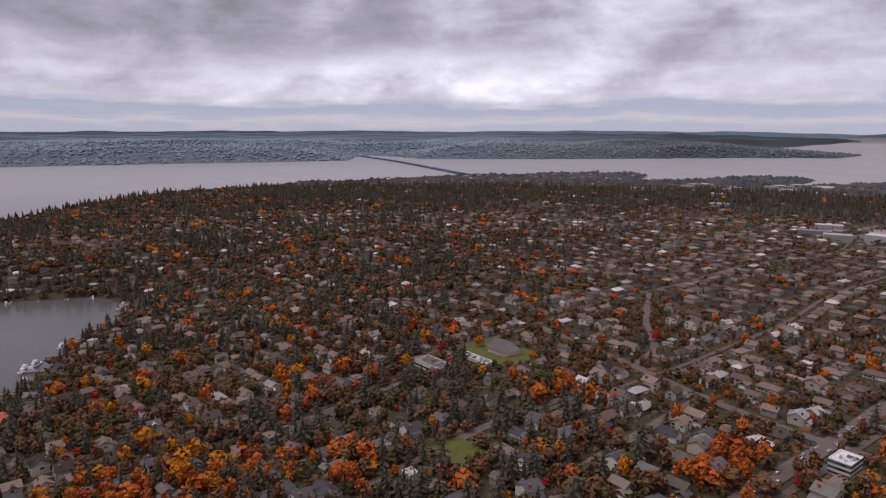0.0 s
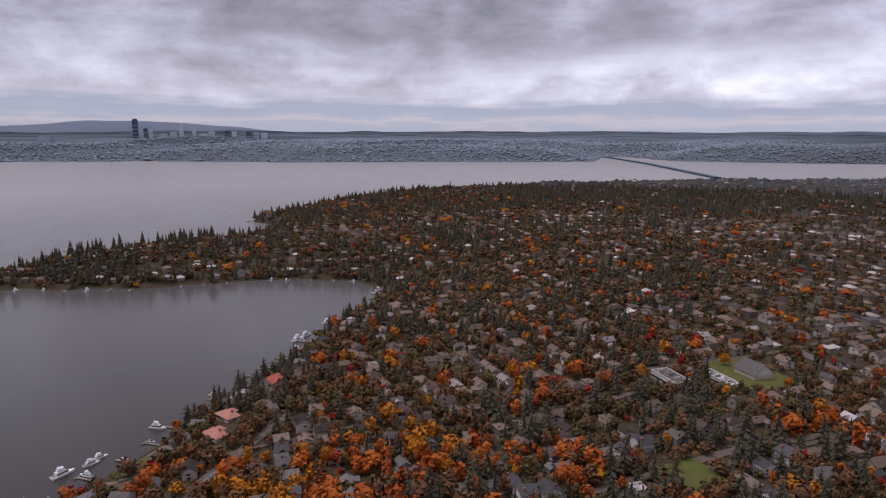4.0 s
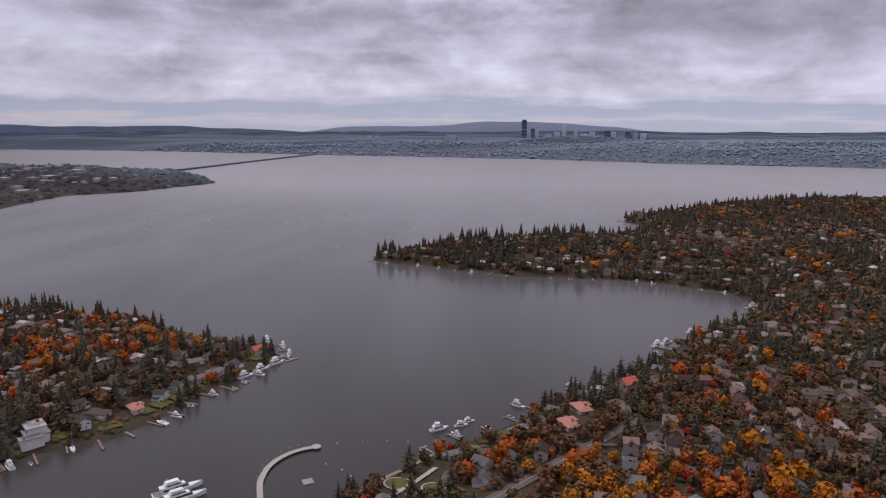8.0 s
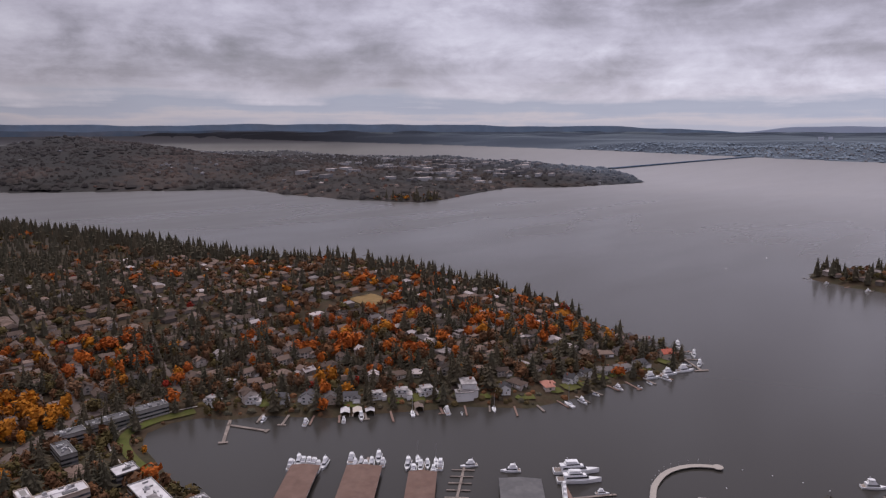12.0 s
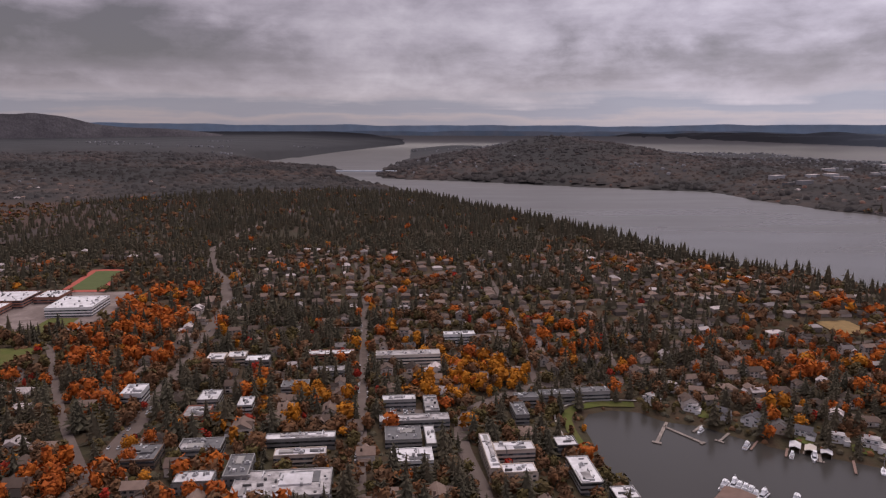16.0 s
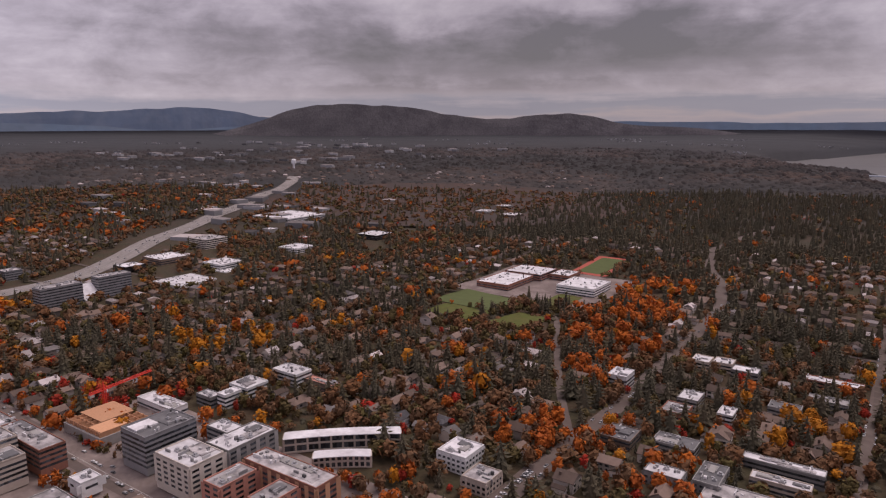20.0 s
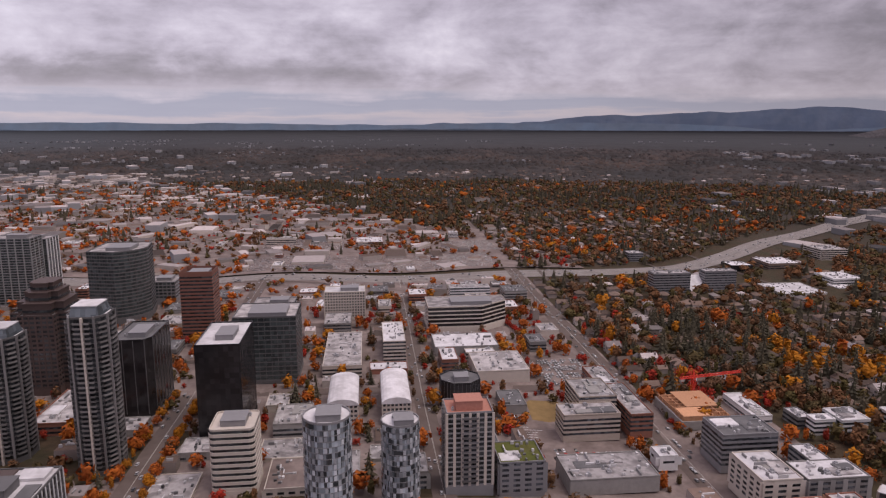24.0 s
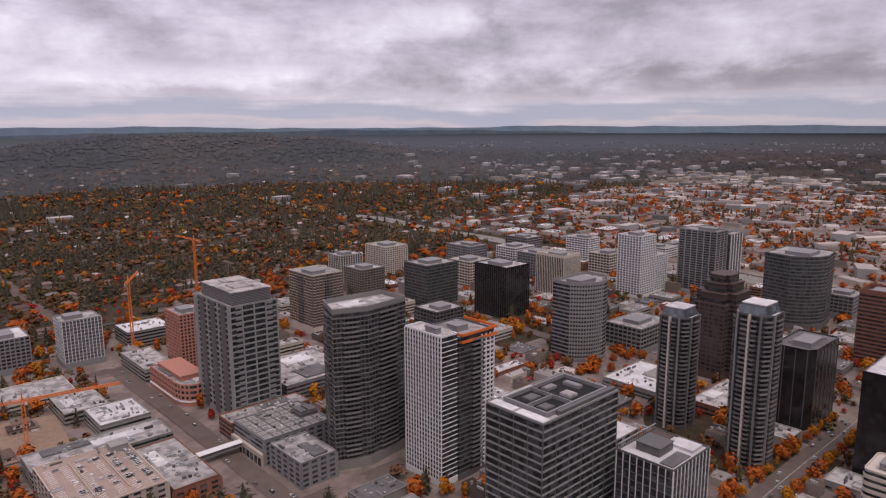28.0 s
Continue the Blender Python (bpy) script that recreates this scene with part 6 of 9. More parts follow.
def arched(x0, y0, x1, y1, h, label):
    root = thing("arched_building", label, "building")
    part("wall", Geo().box(x0, y0, BASE - 4, x1, y1, BASE + h), M["band_cream"], root)
    n, m, R = 10, (y0 + y1) / 2, (y1 - y0) / 2 + 0.6
    top = [(m - R * math.cos(math.pi * i / n), BASE + h + 5.0 * math.sin(math.pi * i / n)) for i in range(n + 1)]
    v = [(x, y, z) for x in (x0 - 0.6, x1 + 0.6) for y, z in top]
    f = [(i, i + 1, n + 2 + i, n + 1 + i)[::-1] for i in range(n)] + [tuple(range(n + 1)), tuple(range(n + 1, 2 * n + 2))[::-1]]
    part("roof", Geo().add(v, f), M["membrane"], root, "pale curved metal roof")
    for z in np.arange(2, h - 1, 3.5):
        part("window_band", Geo().prism(grow(rect(x0, y0, x1, y1), 0.08), BASE + z, BASE + z + 1.8), M["window"], root)
    me = Geo().box(-0.12, -0.5, 0, 0.02, 0.5, h - 0.4).mesh("pier", M["band_cream"])
    for k in range(int((y1 - y0) / 3) + 1):
        shared("pier", me, root, (x0, y0 + k * (y1 - y0) / int((y1 - y0) / 3), BASE))
    take(x0 - 3, y0 - 3, x1 + 3, y1 + 3, 6)


arched(476, 10, 532, 32, 18, "cream building with long curved white roof")
arched(476, -29, 538, -8, 18, "cream building with curved white roof")
podium(576, 8, 676, 42, 12, "band_cream", "gravel_roof", "long low block with patched grey roofs", seed=21, units=26)
podium(616, -33, 680, -12, 20, "band_cream", "membrane", "cream mid-rise with white roof", seed=22)
podium(459, 43, 494, 69, 13, "concrete", "gravel_roof", "grey concrete parking block", seed=23, units=5)
podium(380, 38, 418, 64, 8, "band_cream", "plaza", "cream parking deck beside a tower", seed=24, units=0)
podium(300, 6, 330, 40, 9, "concrete", "membrane", "low white-roofed block by the street", seed=25)
podium(700, 20, 742, 48, 14, "concrete", "gravel_roof", "grey low block by the avenue", seed=26)
podium(640, 118, 690, 138, 16, "band_cream", "gravel_roof", "cream low block by the tower", seed=27)
podium(430, 100, 452, 126, 9, "concrete", "gravel_roof", "grey low block beside the black tower", seed=28)
podium(330, 186, 400, 222, 10, "brick", "gravel_roof", "brick shops with grey roofs", seed=29, units=10)
podium(330, 240, 410, 300, 10, "concrete", "membrane", "low store with pale patched roof", seed=30, units=16)
podium(480, 205, 545, 240, 12, "brick", "gravel_roof", "low brick block between towers", seed=32, units=8)
podium(480, 262, 540, 318, 9, "concrete", "membrane", "low pale block between towers", seed=33, units=10)
take(163, 336, 196, 700, 6)
take(120, 324, 330, 340, 6)
_mall = podium(198, 388, 250, 432, 18, "band_grey", "dark_roof", "grey podium with patterned roof panels", seed=34, units=2)
_panel = Geo().box(-2.7, -2.7, 0, 2.7, 2.7, 0.25).box(-0.8, -0.8, 0.25, 0.8, 0.8, 0.7).mesh("roof_panel", M["concrete"])
for _i in range(7):
    for _j in range(6):
        if (_i, _j) not in ((5, 2), (6, 2), (5, 3), (6, 3)):
            shared("roof_panel", _panel, _mall, (202.5 + 7.2 * _i, 392.5 + 7.0 * _j, BASE + 18.1))
part("plant_room", Geo().box(235, 404, BASE + 18, 249, 418, BASE + 20.5).box(236, 405, BASE + 20.5, 241, 417, BASE + 22).box(243, 405, BASE + 20.5, 248, 417, BASE + 21.6), M["band_dark"], _mall)
part("shop_front", Geo().box(195.6, 388, BASE - 2, 198, 432, BASE + 9), M["wall_beige"], _mall, "beige stone shop front")
for _k in range(8):
    part("shop_window", Geo().box(195.4, 389.4 + 5.4 * _k, BASE + 0.3, 195.6, 393.2 + 5.4 * _k, BASE + 6.0), M["window"], _mall)
# enclosed footbridge over the avenue
_sk = thing("footbridge", "white roofed footbridge across the wide avenue", "footbridge")
part("deck", Geo().box(162.2, 415.5, BASE + 5.6, 195.4, 420.5, BASE + 6.2), M["concrete"], _sk)
part("glazing", Geo().box(162.3, 415.8, BASE + 6.2, 195.3, 416.0, BASE + 8.8).box(162.3, 420.0, BASE + 6.2, 195.3, 420.2, BASE + 8.8), M["rail_glass"], _sk)
part("roof", Geo().gable(162.2, 415.2, 195.4, 420.8, BASE + 8.8, 1.3, 0.4, "x"), M["trim_white"], _sk)
podium(198, 436, 262, 456, 14, "brick", "gravel_roof", "brick and glass podium", seed=35)
podium(300, 346, 352, 400, 16, "band_grey", "gravel_roof", "grey shopping podium roof", seed=36, units=16)
podium(262, 470, 330, 540, 15, "band_grey", "gravel_roof", "grey podium with ribbed roof", seed=37, units=20)
podium(200, 346, 226, 384, 17, "band_grey", "gravel_roof", "grey stepped podium beside the tower", seed=38, units=8)
podium(300, 190, 326, 232, 24, "band_grey", "gravel_roof", "grey lower wing of the office", seed=39)
_gar = podium(77, 376, 130, 446, 20, "wall_beige", "deck_floor", "concrete parking garage with open top deck", seed=40, units=0)
part("ramp_wall", Geo().box(94, 384, BASE + 20, 94.5, 438, BASE + 21.3).box(112, 384, BASE + 20, 112.5, 438, BASE + 21.3), M["wall_beige"], _gar)
part("stair_head", Geo().box(118, 434, BASE + 20, 128, 444, BASE + 24).box(117.6, 433.6, BASE + 24, 128.4, 444.4, BASE + 24.4), M["concrete"], _gar)
_g = Geo()
for _x in (79.5, 88.7, 96, 105.8, 114, 123.4):
    for _k in range(24):
        _g.prism([(_x, 380 + 2.4 * _k), (_x + 4.2, 381.8 + 2.4 * _k), (_x + 4.1, 382.1 + 2.4 * _k), (_x - 0.1, 380.3 + 2.4 * _k)], BASE + 20.15, BASE + 20.18)
part("bay_lines", _g, M["trim_white"], _gar, "white painted bay lines")["kind"] = "stuff"
podium(134, 377, 162, 447, 12, "brick", "gravel_roof", "brick shops with a cluttered grey roof", seed=49, units=24)
podium(77, 452, 163, 482, 14, "concrete", "gravel_roof", "long pale mall roof", seed=41, units=16)
podium(130, 500, 165, 540, 12, "concrete", "membrane", "white stepped department store", seed=42, units=9)
podium(118, 545, 150, 590, 10, "concrete", "gravel_roof", "grey mall block with flat roof", seed=43, units=8)
_sp = tower("hotel_podium", "salmon hotel podium with a rounded corner and white bands", [(196, 532), (197.5, 524), (202, 518), (208, 515.5), (211, 516), (211.2, 522), (222, 523), (222, 585), (196, 585)], BASE + 18, "glass_dark", "tile_pink", 3.4, 2.1, 0.3, 3.4, 1.3, "tile_pink", 0.35,
            roof="gravel_roof", house=0.0, units=3, lobby=4.5, seed=44, category="hotel", group="")
part("cornice", Geo().prism(grow([(196, 532), (197.5, 524), (202, 518), (208, 515.5), (211, 516), (211.2, 522), (222, 523), (222, 585), (196, 585)], 1.0), BASE + 4.4, BASE + 5.6), M["trim_white"], _sp, "white cornice above the street floor")
part("upper_storey", Geo().box(201, 532, BASE + 18, 220, 580, BASE + 22).box(200.4, 531.4, BASE + 22, 220.6, 580.6, BASE + 22.6), M["tile_pink"], _sp)
podium(195, 596, 222, 660, 12, "concrete", "gravel_roof", "long shop roof by the avenue", seed=45, units=9)
podium(215, 700, 260, 740, 18, "wall_grey", "membrane", "grey mid-rise with pale roof", seed=46, units=8)
podium(60, 600, 140, 640, 9, "band_cream", "gravel_roof", "cream low block by the excavation", seed=47, units=6)
# flats to the south-west
for _i, (_a, _b, _c, _d, _h, _wm, _rm, _l) in enumerate((
        (415, -396, 444, -378, 11, "wall_white", "membrane", "white stepped townhouses with flat roofs"), (382, -398, 416, -387, 6, "wall_brown", "tile_pink", "low flats with a pale pink roof"),
        (452, -299, 497, -284, 6, "wall_white", "membrane", "low white shops with pale flat roofs"), (440, -322, 458, -311, 8, "wall_grey", "membrane", "grey flats with white roof"), (220, -363, 242, -340, 12, "wall_white", "membrane", "white modern apartment block"), (192, -574, 209, -553, 13, "wall_white", "membrane", "white cube-shaped house block"),
        (147, -671, 164, -651, 8, "wall_beige", "membrane", "flats with white flat roof"), (128, -677, 146, -660, 8, "wall_beige", "membrane", "flats with white flat roof"),
        (104, -667, 127, -651, 8, "wall_grey", "membrane", "grey flats with white roof"), (131, -574, 148, -552, 8, "wall_grey", "membrane", "grey flats with white roof"),
        (102, -561, 114, -543, 7, "wall_white", "membrane", "small white-roofed flats among trees"), (133, -545, 153, -523, 6, "brick", "gravel_roof", "brick courtyard flats with grey roof"),
        (31, -489, 82, -479, 8, "wall_grey", "membrane", "long flats with white roof strip"), (36, -463, 72, -452, 8, "wall_beige", "membrane", "long flats with white roof strip"),
        (104, -423, 128, -409, 9, "wall_grey", "membrane", "flats with white cluttered roof"), (-66, -683, 0, -668, 12, "band_cream", "gravel_roof", "long cream apartment block"),
        (-34, -573, -5, -562, 8, "wall_grey", "membrane", "grey flats with pale roof"), (-53, -577, -41, -543, 8, "wall_grey", "gravel_roof", "grey flats beside a car park"),
        (-59, -533, -2, -520, 8, "wall_grey", "gravel_roof", "long grey flats beside a car park"), (-45, -512, -37, -480, 8, "wall_grey", "membrane", "narrow flats with white roof"),
        (-34, -508, -6, -484, 8, "wall_grey", "dark_roof", "dark-roofed flats among autumn trees"), (-119, -486, -88, -472, 12, "wall_beige", "membrane", "white-roofed apartment wing by the bay"),
        (-87, -496, -79, -440, 12, "wall_beige", "membrane", "white-roofed apartment wing on the boulevard"), (-112, -450, -88, -437, 12, "wall_beige", "membrane", "white-roofed apartment wing near the bay"),
        (-159, -509, -142, -493, 10, "wall_grey", "membrane", "square white-roofed apartments by the shore"), (-160, -474, -143, -434, 10, "wall_grey", "membrane", "stepped white-roofed apartments by the shore"),
        (-180, -432, -163, -416, 10, "wall_grey", "membrane", "white-roofed apartments by the marina"), (-188, -612, -155, -600, 9, "wall_grey", "dark_roof", "dark-roofed grey apartments on the shore"),
        (-225, -618, -194, -606, 9, "wall_grey", "dark_roof", "dark-roofed grey apartments on the shore"), (-150, -600, -128, -588, 9, "wall_grey", "dark_roof", "dark-roofed grey apartments on the shore"),
        (-132, -576, -120, -548, 9, "wall_grey", "dark_roof", "grey shore apartments along the lawn"), (-111, -740, -76, -728, 12, "wall_white", "membrane", "white apartment block above the trees"),
        (-40, -470, -10, -450, 8, "wall_white", "membrane", "white-roofed flats near the boulevard"), (30, -640, 60, -626, 8, "wall_grey", "gravel_roof", "grey flats among autumn trees"), (22, -690, 70, -676, 7, "brick", "membrane", "low flats with pale roof"),
        (60, -600, 84, -584, 8, "wall_grey", "dark_roof", "dark-roofed flats among autumn trees"), (150, -470, 172, -446, 7, "wall_brown", "dark_roof", "brown wooden flats with a dark roof"), (110, -480, 140, -462, 7, "wall_grey", "dark_roof", "dark grey flats among autumn trees"),
        (84, -450, 100, -420, 8, "wall_grey", "dark_roof", "dark grey flats among autumn trees"), (30, -430, 92, -396, 7, "wall_grey", "gravel_roof", "grey townhouses in a row"), (196, -345, 214, -326, 9, "wall_beige", "gravel_roof", "beige flats round a car court"),
        (424, -356, 446, -334, 11, "wall_white", "membrane", "white stepped townhouses with flat roofs"), (428, -332, 438, -316, 11, "wall_white", "membrane", "white stepped townhouses with flat roofs"),
        (-164, 452, -150, 471, 10, "wall_white", "membrane", "white corner building at the junction"), (-501, 369, -464, 386, 6, "wall_white", "shingle_brown", "long white-walled school wing"),
        (-487, 412, -448, 423, 5, "wall_white", "gravel_roof", "long low hall with white roof"))):
    podium(_a, _b, _c, _d, _h, _wm, _rm, _l, base=ground_z((_a + _c) / 2, (_b + _d) / 2), seed=200 + _i, units=4, category="apartments", bays=3.5, group="flats south of the centre")
# offices and stores beside the motorway to the south-east: a base corner, the next, height, wall, roof
for _i, (_a, _b, _h, _wm, _rm, _l) in enumerate((
        ((1068, -735), (1024, -780), 17, "band_cream", "gravel_roof", "beige four-storey office beside the motorway"), ((1288, -1063), (1194, -1197), 8, "wall_white", "membrane", "long white store among orange trees"),
        ((914, -1010), (860, -1055), 9, "glass_black", "membrane", "dark glass office under a white roof"), ((1124, -950), (1098, -967), 7, "concrete", "membrane", "small pale office among scrub"),
        ((932, -823), (890, -867), 8, "wall_white", "membrane", "white-roofed office by the slip road"), ((994, -925), (974, -940), 8, "tile_red", "membrane", "red and white shop by the slip road"),
        ((1017, -617), (955, -648), 9, "wall_brown", "membrane", "low brown office with white roof"), ((1001, -556), (962, -577), 9, "glass_black", "membrane", "dark office with white roof edge"),
        ((889, -637), (838, -660), 8, "wall_white", "membrane", "long white-roofed store by the hotel"), ((1088, -429), (1061, -446), 14, "band_grey", "gravel_roof", "grey office block east of the motorway"),
        ((981, -1560), (941, -1599), 9, "concrete", "membrane", "pale business park block by the marsh"), ((1023, -1739), (987, -1773), 9, "concrete", "membrane", "pale business park block by the marsh"),
        ((881, -1518), (834, -1556), 9, "wall_brown", "membrane", "brown business park block by the marsh"))):
    _w = math.hypot(_b[0] - _a[0], _b[1] - _a[1]) * 0.38
    _cx, _cy = (_a[0] + _b[0]) / 2, (_a[1] + _b[1]) / 2
    _q = 1 + _w * 0.8 / math.hypot(_cx, _cy)
    podium(_cx * _q - _w, _cy * _q - _w, _cx * _q + _w, _cy * _q + _w, float(_h), _wm, _rm, _l, base=ground_z(_cx, _cy), seed=400 + _i, units=4, category="office", bays=5, storeys=_h > 7)
    for _k in range(1, 9):
        take_disc(_cx * (1 - 0.012 * _k), _cy * (1 - 0.012 * _k), _w * 0.7, 6)
# church with a steep roof, the school, the playing fields
_z = ground_z(-476, 463)
_ch = thing("church", "church with steep grey roof beside a lawn", "church")
part("wall", Geo().box(-489, 452, _z - 3, -463, 474, _z + 5), M["wall_beige"], _ch)
part("roof", Geo().gable(-489, 452, -463, 474, _z + 5, 9.0, 0.8, "x"), M["shingle_grey"], _ch)
part("gable", Geo().add([(-489, 452, _z + 5), (-489, 474, _z + 5), (-489, 463, _z + 13.5), (-463, 452, _z + 5), (-463, 474, _z + 5), (-463, 463, _z + 13.5)], [(0, 2, 1), (3, 4, 5)]), M["wall_white"], _ch)
take(-492, 449, -460, 477, 6)
plot("lawn", [(-520, 430), (-440, 430), (-440, 490), (-520, 490)], M["lawn"], "green lawn round the church", "lawn")
_sz = ground_z(400, -860)
podium(338, -890, 392, -832, 12, "wall_white", "membrane", "large white-roofed school gymnasium", base=_sz, seed=81, units=6, category="school")
podium(440, -935, 500, -880, 10, "brick", "membrane", "brick school wing with white roofs", base=_sz, seed=82, units=16, category="school")
podium(450, -876, 500, -800, 9, "brick", "membrane", "brick school wing with white roofs", base=_sz, seed=83, units=16, category="school")
podium(405, -940, 436, -900, 9, "brick", "membrane", "brick school hall with pale roof", base=_sz, seed=84, units=6, category="school")
plot("pavement", [(320, -960), (525, -960), (525, -770), (320, -770)], M["plaza"], "paved grey yard of the school", "pavement", lift=0.25)
for _pts, _m, _l in (([(400, -690), (500, -690), (500, -775), (402, -760)], "turf", "green school baseball field with bare infield"), ([(405, -640), (475, -640), (475, -688), (405, -688)], "lawn", "green practice field beside the school"),
                     ([(335, -640), (392, -640), (380, -705), (340, -705)], "lawn", "green field beside the school"), ([(345, -760), (385, -760), (385, -830), (350, -825)], "lawn", "sloping lawn of the school")):
    plot("grass_field", _pts, M[_m], _l, "field", lift=0.5)
plot("running_track", [(372, -960), (432, -960), (440, -1100), (380, -1105)], M["track_red"], "red running track round the football field", "track", lift=0.55)
plot("grass_field", [(384, -972), (424, -972), (430, -1090), (390, -1092)], M["turf"], "striped green football field", "field", lift=0.8)
plot("lawn", [(-362, 268), (-325, 268), (-325, 304), (-362, 304)], M["lawn"], "square green lawn with pale path", "lawn", lift=0.5)
plot("lawn", [(-560, -690), (-520, -690), (-515, -730), (-560, -735)], M["dry_grass"], "dry yellow meadow on the hill", "meadow", lift=0.5)
plot("lawn", [(484, -123), (521, -126), (517, -152), (473, -150)], M["dry_grass"], "green and yellow lawn with fallen leaves", "lawn", lift=0.7)
plot("car_park", [(441, -132), (470, -138), (472, -112), (446, -108)], M["asphalt"], "asphalt yard with slanting white bay lines", "car park", lift=0.6)
for _i in range(7):
    strip("trim", [(444 + 4 * _i, -130 - 0.6 * _i), (447 + 4 * _i, -113)], 0.4, M["trim_white"], "white painted bay line on the yard", "road marking", lift=0.75, k=0)
plot("marsh", [(1180 + 540 * math.cos(a * 0.2618), -1750 + 600 * math.sin(a * 0.2618)) for a in range(24)], M["marsh"], "brown red scrubby marsh between the hills", "marsh", lift=3.0, grid=60.0, k=0)
# ground of the business district
plot("pavement", [(170, -300), (505, -300), (520, -226), (960, -226), (960, 760), (100, 760), (60, 560), (60, 380), (170, 330)], M["plaza"], "paved ground of the business district", "pavement", lift=0.18, grid=30.0, k=0)
plot("pavement", [(1000, -330), (1300, -300), (1700, 120), (2150, 700), (2500, 1300), (2000, 1350), (1400, 1050), (1000, 700)], M["plaza"], "paved yards and lots among shops beyond the motorway", "pavement", lift=1.6, grid=40.0, k=0, rings=24)
# commerce beyond the motorway
_r = np.random.RandomState(91)
_rows, _cnt = [], 0
for _k in range(3800):
    _x, _y = _r.uniform(1000, 2900), _r.uniform(-420, 1900)
    if not commerce(_x, _y) and _r.rand() > 0.05:
        continue
    _w2, _d2, _h2 = 14 + 60 * _r.rand() ** 2.2, 12 + 46 * _r.rand() ** 2, _r.choice([4.5, 5.5, 7, 9, 12], p=[0.34, 0.34, 0.2, 0.08, 0.04])
    if _x < 1790 and not all(free(_x + a * _w2 * 0.5, _y + b * _d2 * 0.5) for a in (-1, 0, 1) for b in (-1, 0, 1)):
        continue
    take(_x - _w2 / 2 - 2, _y - _d2 / 2 - 2, _x + _w2 / 2 + 2, _y + _d2 / 2 + 2, 6)
    _g0 = ground_z(_x, _y)
    if _cnt < 34 and _x < 1330:
        _cnt += 1
        podium(_x - _w2 / 2, _y - _d2 / 2, _x + _w2 / 2, _y + _d2 / 2, float(_h2), ["concrete", "band_cream", "brick", "wall_white"][_k % 4], ["membrane", "gravel_roof", "membrane"][_k % 3], "flat-roofed commercial building with pale roof", base=_g0, seed=_k, units=3,
               group="flat commercial buildings beyond the motorway", bays=6, storeys=_h2 > 6)
    else:
        _rows.append((_x, _y, _g0, _w2, _d2, _h2, _r.choice([0.0, 0.0, 0.35, -0.5])))
boxes("commercial_buildings", _rows[::3], M["wall_mix"], M["roof_mix"], "grey flat roofs of workshops and offices", "buildings")
boxes("commercial_buildings", [a for i, a in enumerate(_rows) if i % 3], M["wall_mix"], M["roof_light"], "pale flat roofs of warehouses and shops", "buildings")
for _x0, _y0, _x1, _y1, _l in ((1010, -200, 1130, 190, "large asphalt car park"), (540, -200, 615, -146, "asphalt car park with rows of cars"), (1180, 40, 1290, 190, "asphalt car park among shops"), (1150, -230, 1260, -130, "grey asphalt car park with painted bays"),
                               (412, -180, 440, -120, "asphalt car park on the main street"), (180, -375, 196, -326, "small paved car court between flats"), (-40, -562, -8, -536, "car park between flats")):
    plot("car_park", [(_x0, _y0), (_x1, _y0), (_x1, _y1), (_x0, _y1)], M["asphalt"], _l, "car park", lift=0.4, k=7)

# smaller blocks that fill the centre's streets
_r = np.random.RandomState(33)
_cnt = 0
for _k in range(2600):
    _x, _y = _r.uniform(215, 940), _r.uniform(-200, 740)
    _w2, _d2, _h2 = _r.uniform(16, 40), _r.uniform(14, 34), float(_r.choice([5, 7, 9, 12, 16]) if _cnt < 84 else _r.choice([4, 5, 6, 8]))
    if math.degrees(math.atan2(_x, _y)) < 12 or not all(free(_x + a * (_w2 * 0.5 + 1), _y + b * (_d2 * 0.5 + 1)) for a in (-1, -0.5, 0, 0.5, 1) for b in (-1, -0.5, 0, 0.5, 1)):
        continue
    _cnt += 1
    if _cnt > 150:
        break
    podium(_x - _w2 / 2, _y - _d2 / 2, _x + _w2 / 2, _y + _d2 / 2, _h2, ["concrete", "brick", "band_cream", "wall_grey"][_cnt % 4], ["gravel_roof", "membrane", "gravel_roof", "dark_roof"][_cnt % 4], "low flat-roofed block between the towers", seed=_k, units=4 if _cnt < 84 else 2, group="low blocks of the centre", bays=5, storeys=_cnt < 84)

# sheds, ramps and low annexes that fill the rest of the blocks
_r = np.random.RandomState(38)
_rows = []
for _k in range(5200):
    _x, _y = _r.uniform(205, 955), _r.uniform(-205, 800)
    _w2, _d2, _h2 = _r.uniform(9, 30), _r.uniform(9, 26), float(_r.choice([3.5, 4.5, 6, 8, 11])) * (1.5 if _x > 600 and _y > 420 else 1.0)
    if math.degrees(math.atan2(_x, _y)) < 12 or not all(free(_x + a * _w2 * 0.5, _y + b * _d2 * 0.5) for a in (-1, -0.33, 0.33, 1) for b in (-1, -0.33, 0.33, 1)):
        continue
    take(_x - _w2 / 2, _y - _d2 / 2, _x + _w2 / 2, _y + _d2 / 2, 6)
    _rows.append((_x, _y, BASE, _w2 - 1.5, _d2 - 1.5, _h2, 0.0))
    FLAT_ROOFS.append((_x - _w2 / 2, _y - _d2 / 2, _x + _w2 / 2, _y + _d2 / 2, BASE + _h2 - 0.1))
boxes("low_annexes", _rows[::2], M["wall_mix"], M["roof_light"], "pale low annexes between the towers", "buildings")
boxes("low_annexes", _rows[1::2], M["wall_dim"], M["roof_mix"], "grey and brown low annexes between the towers", "buildings")

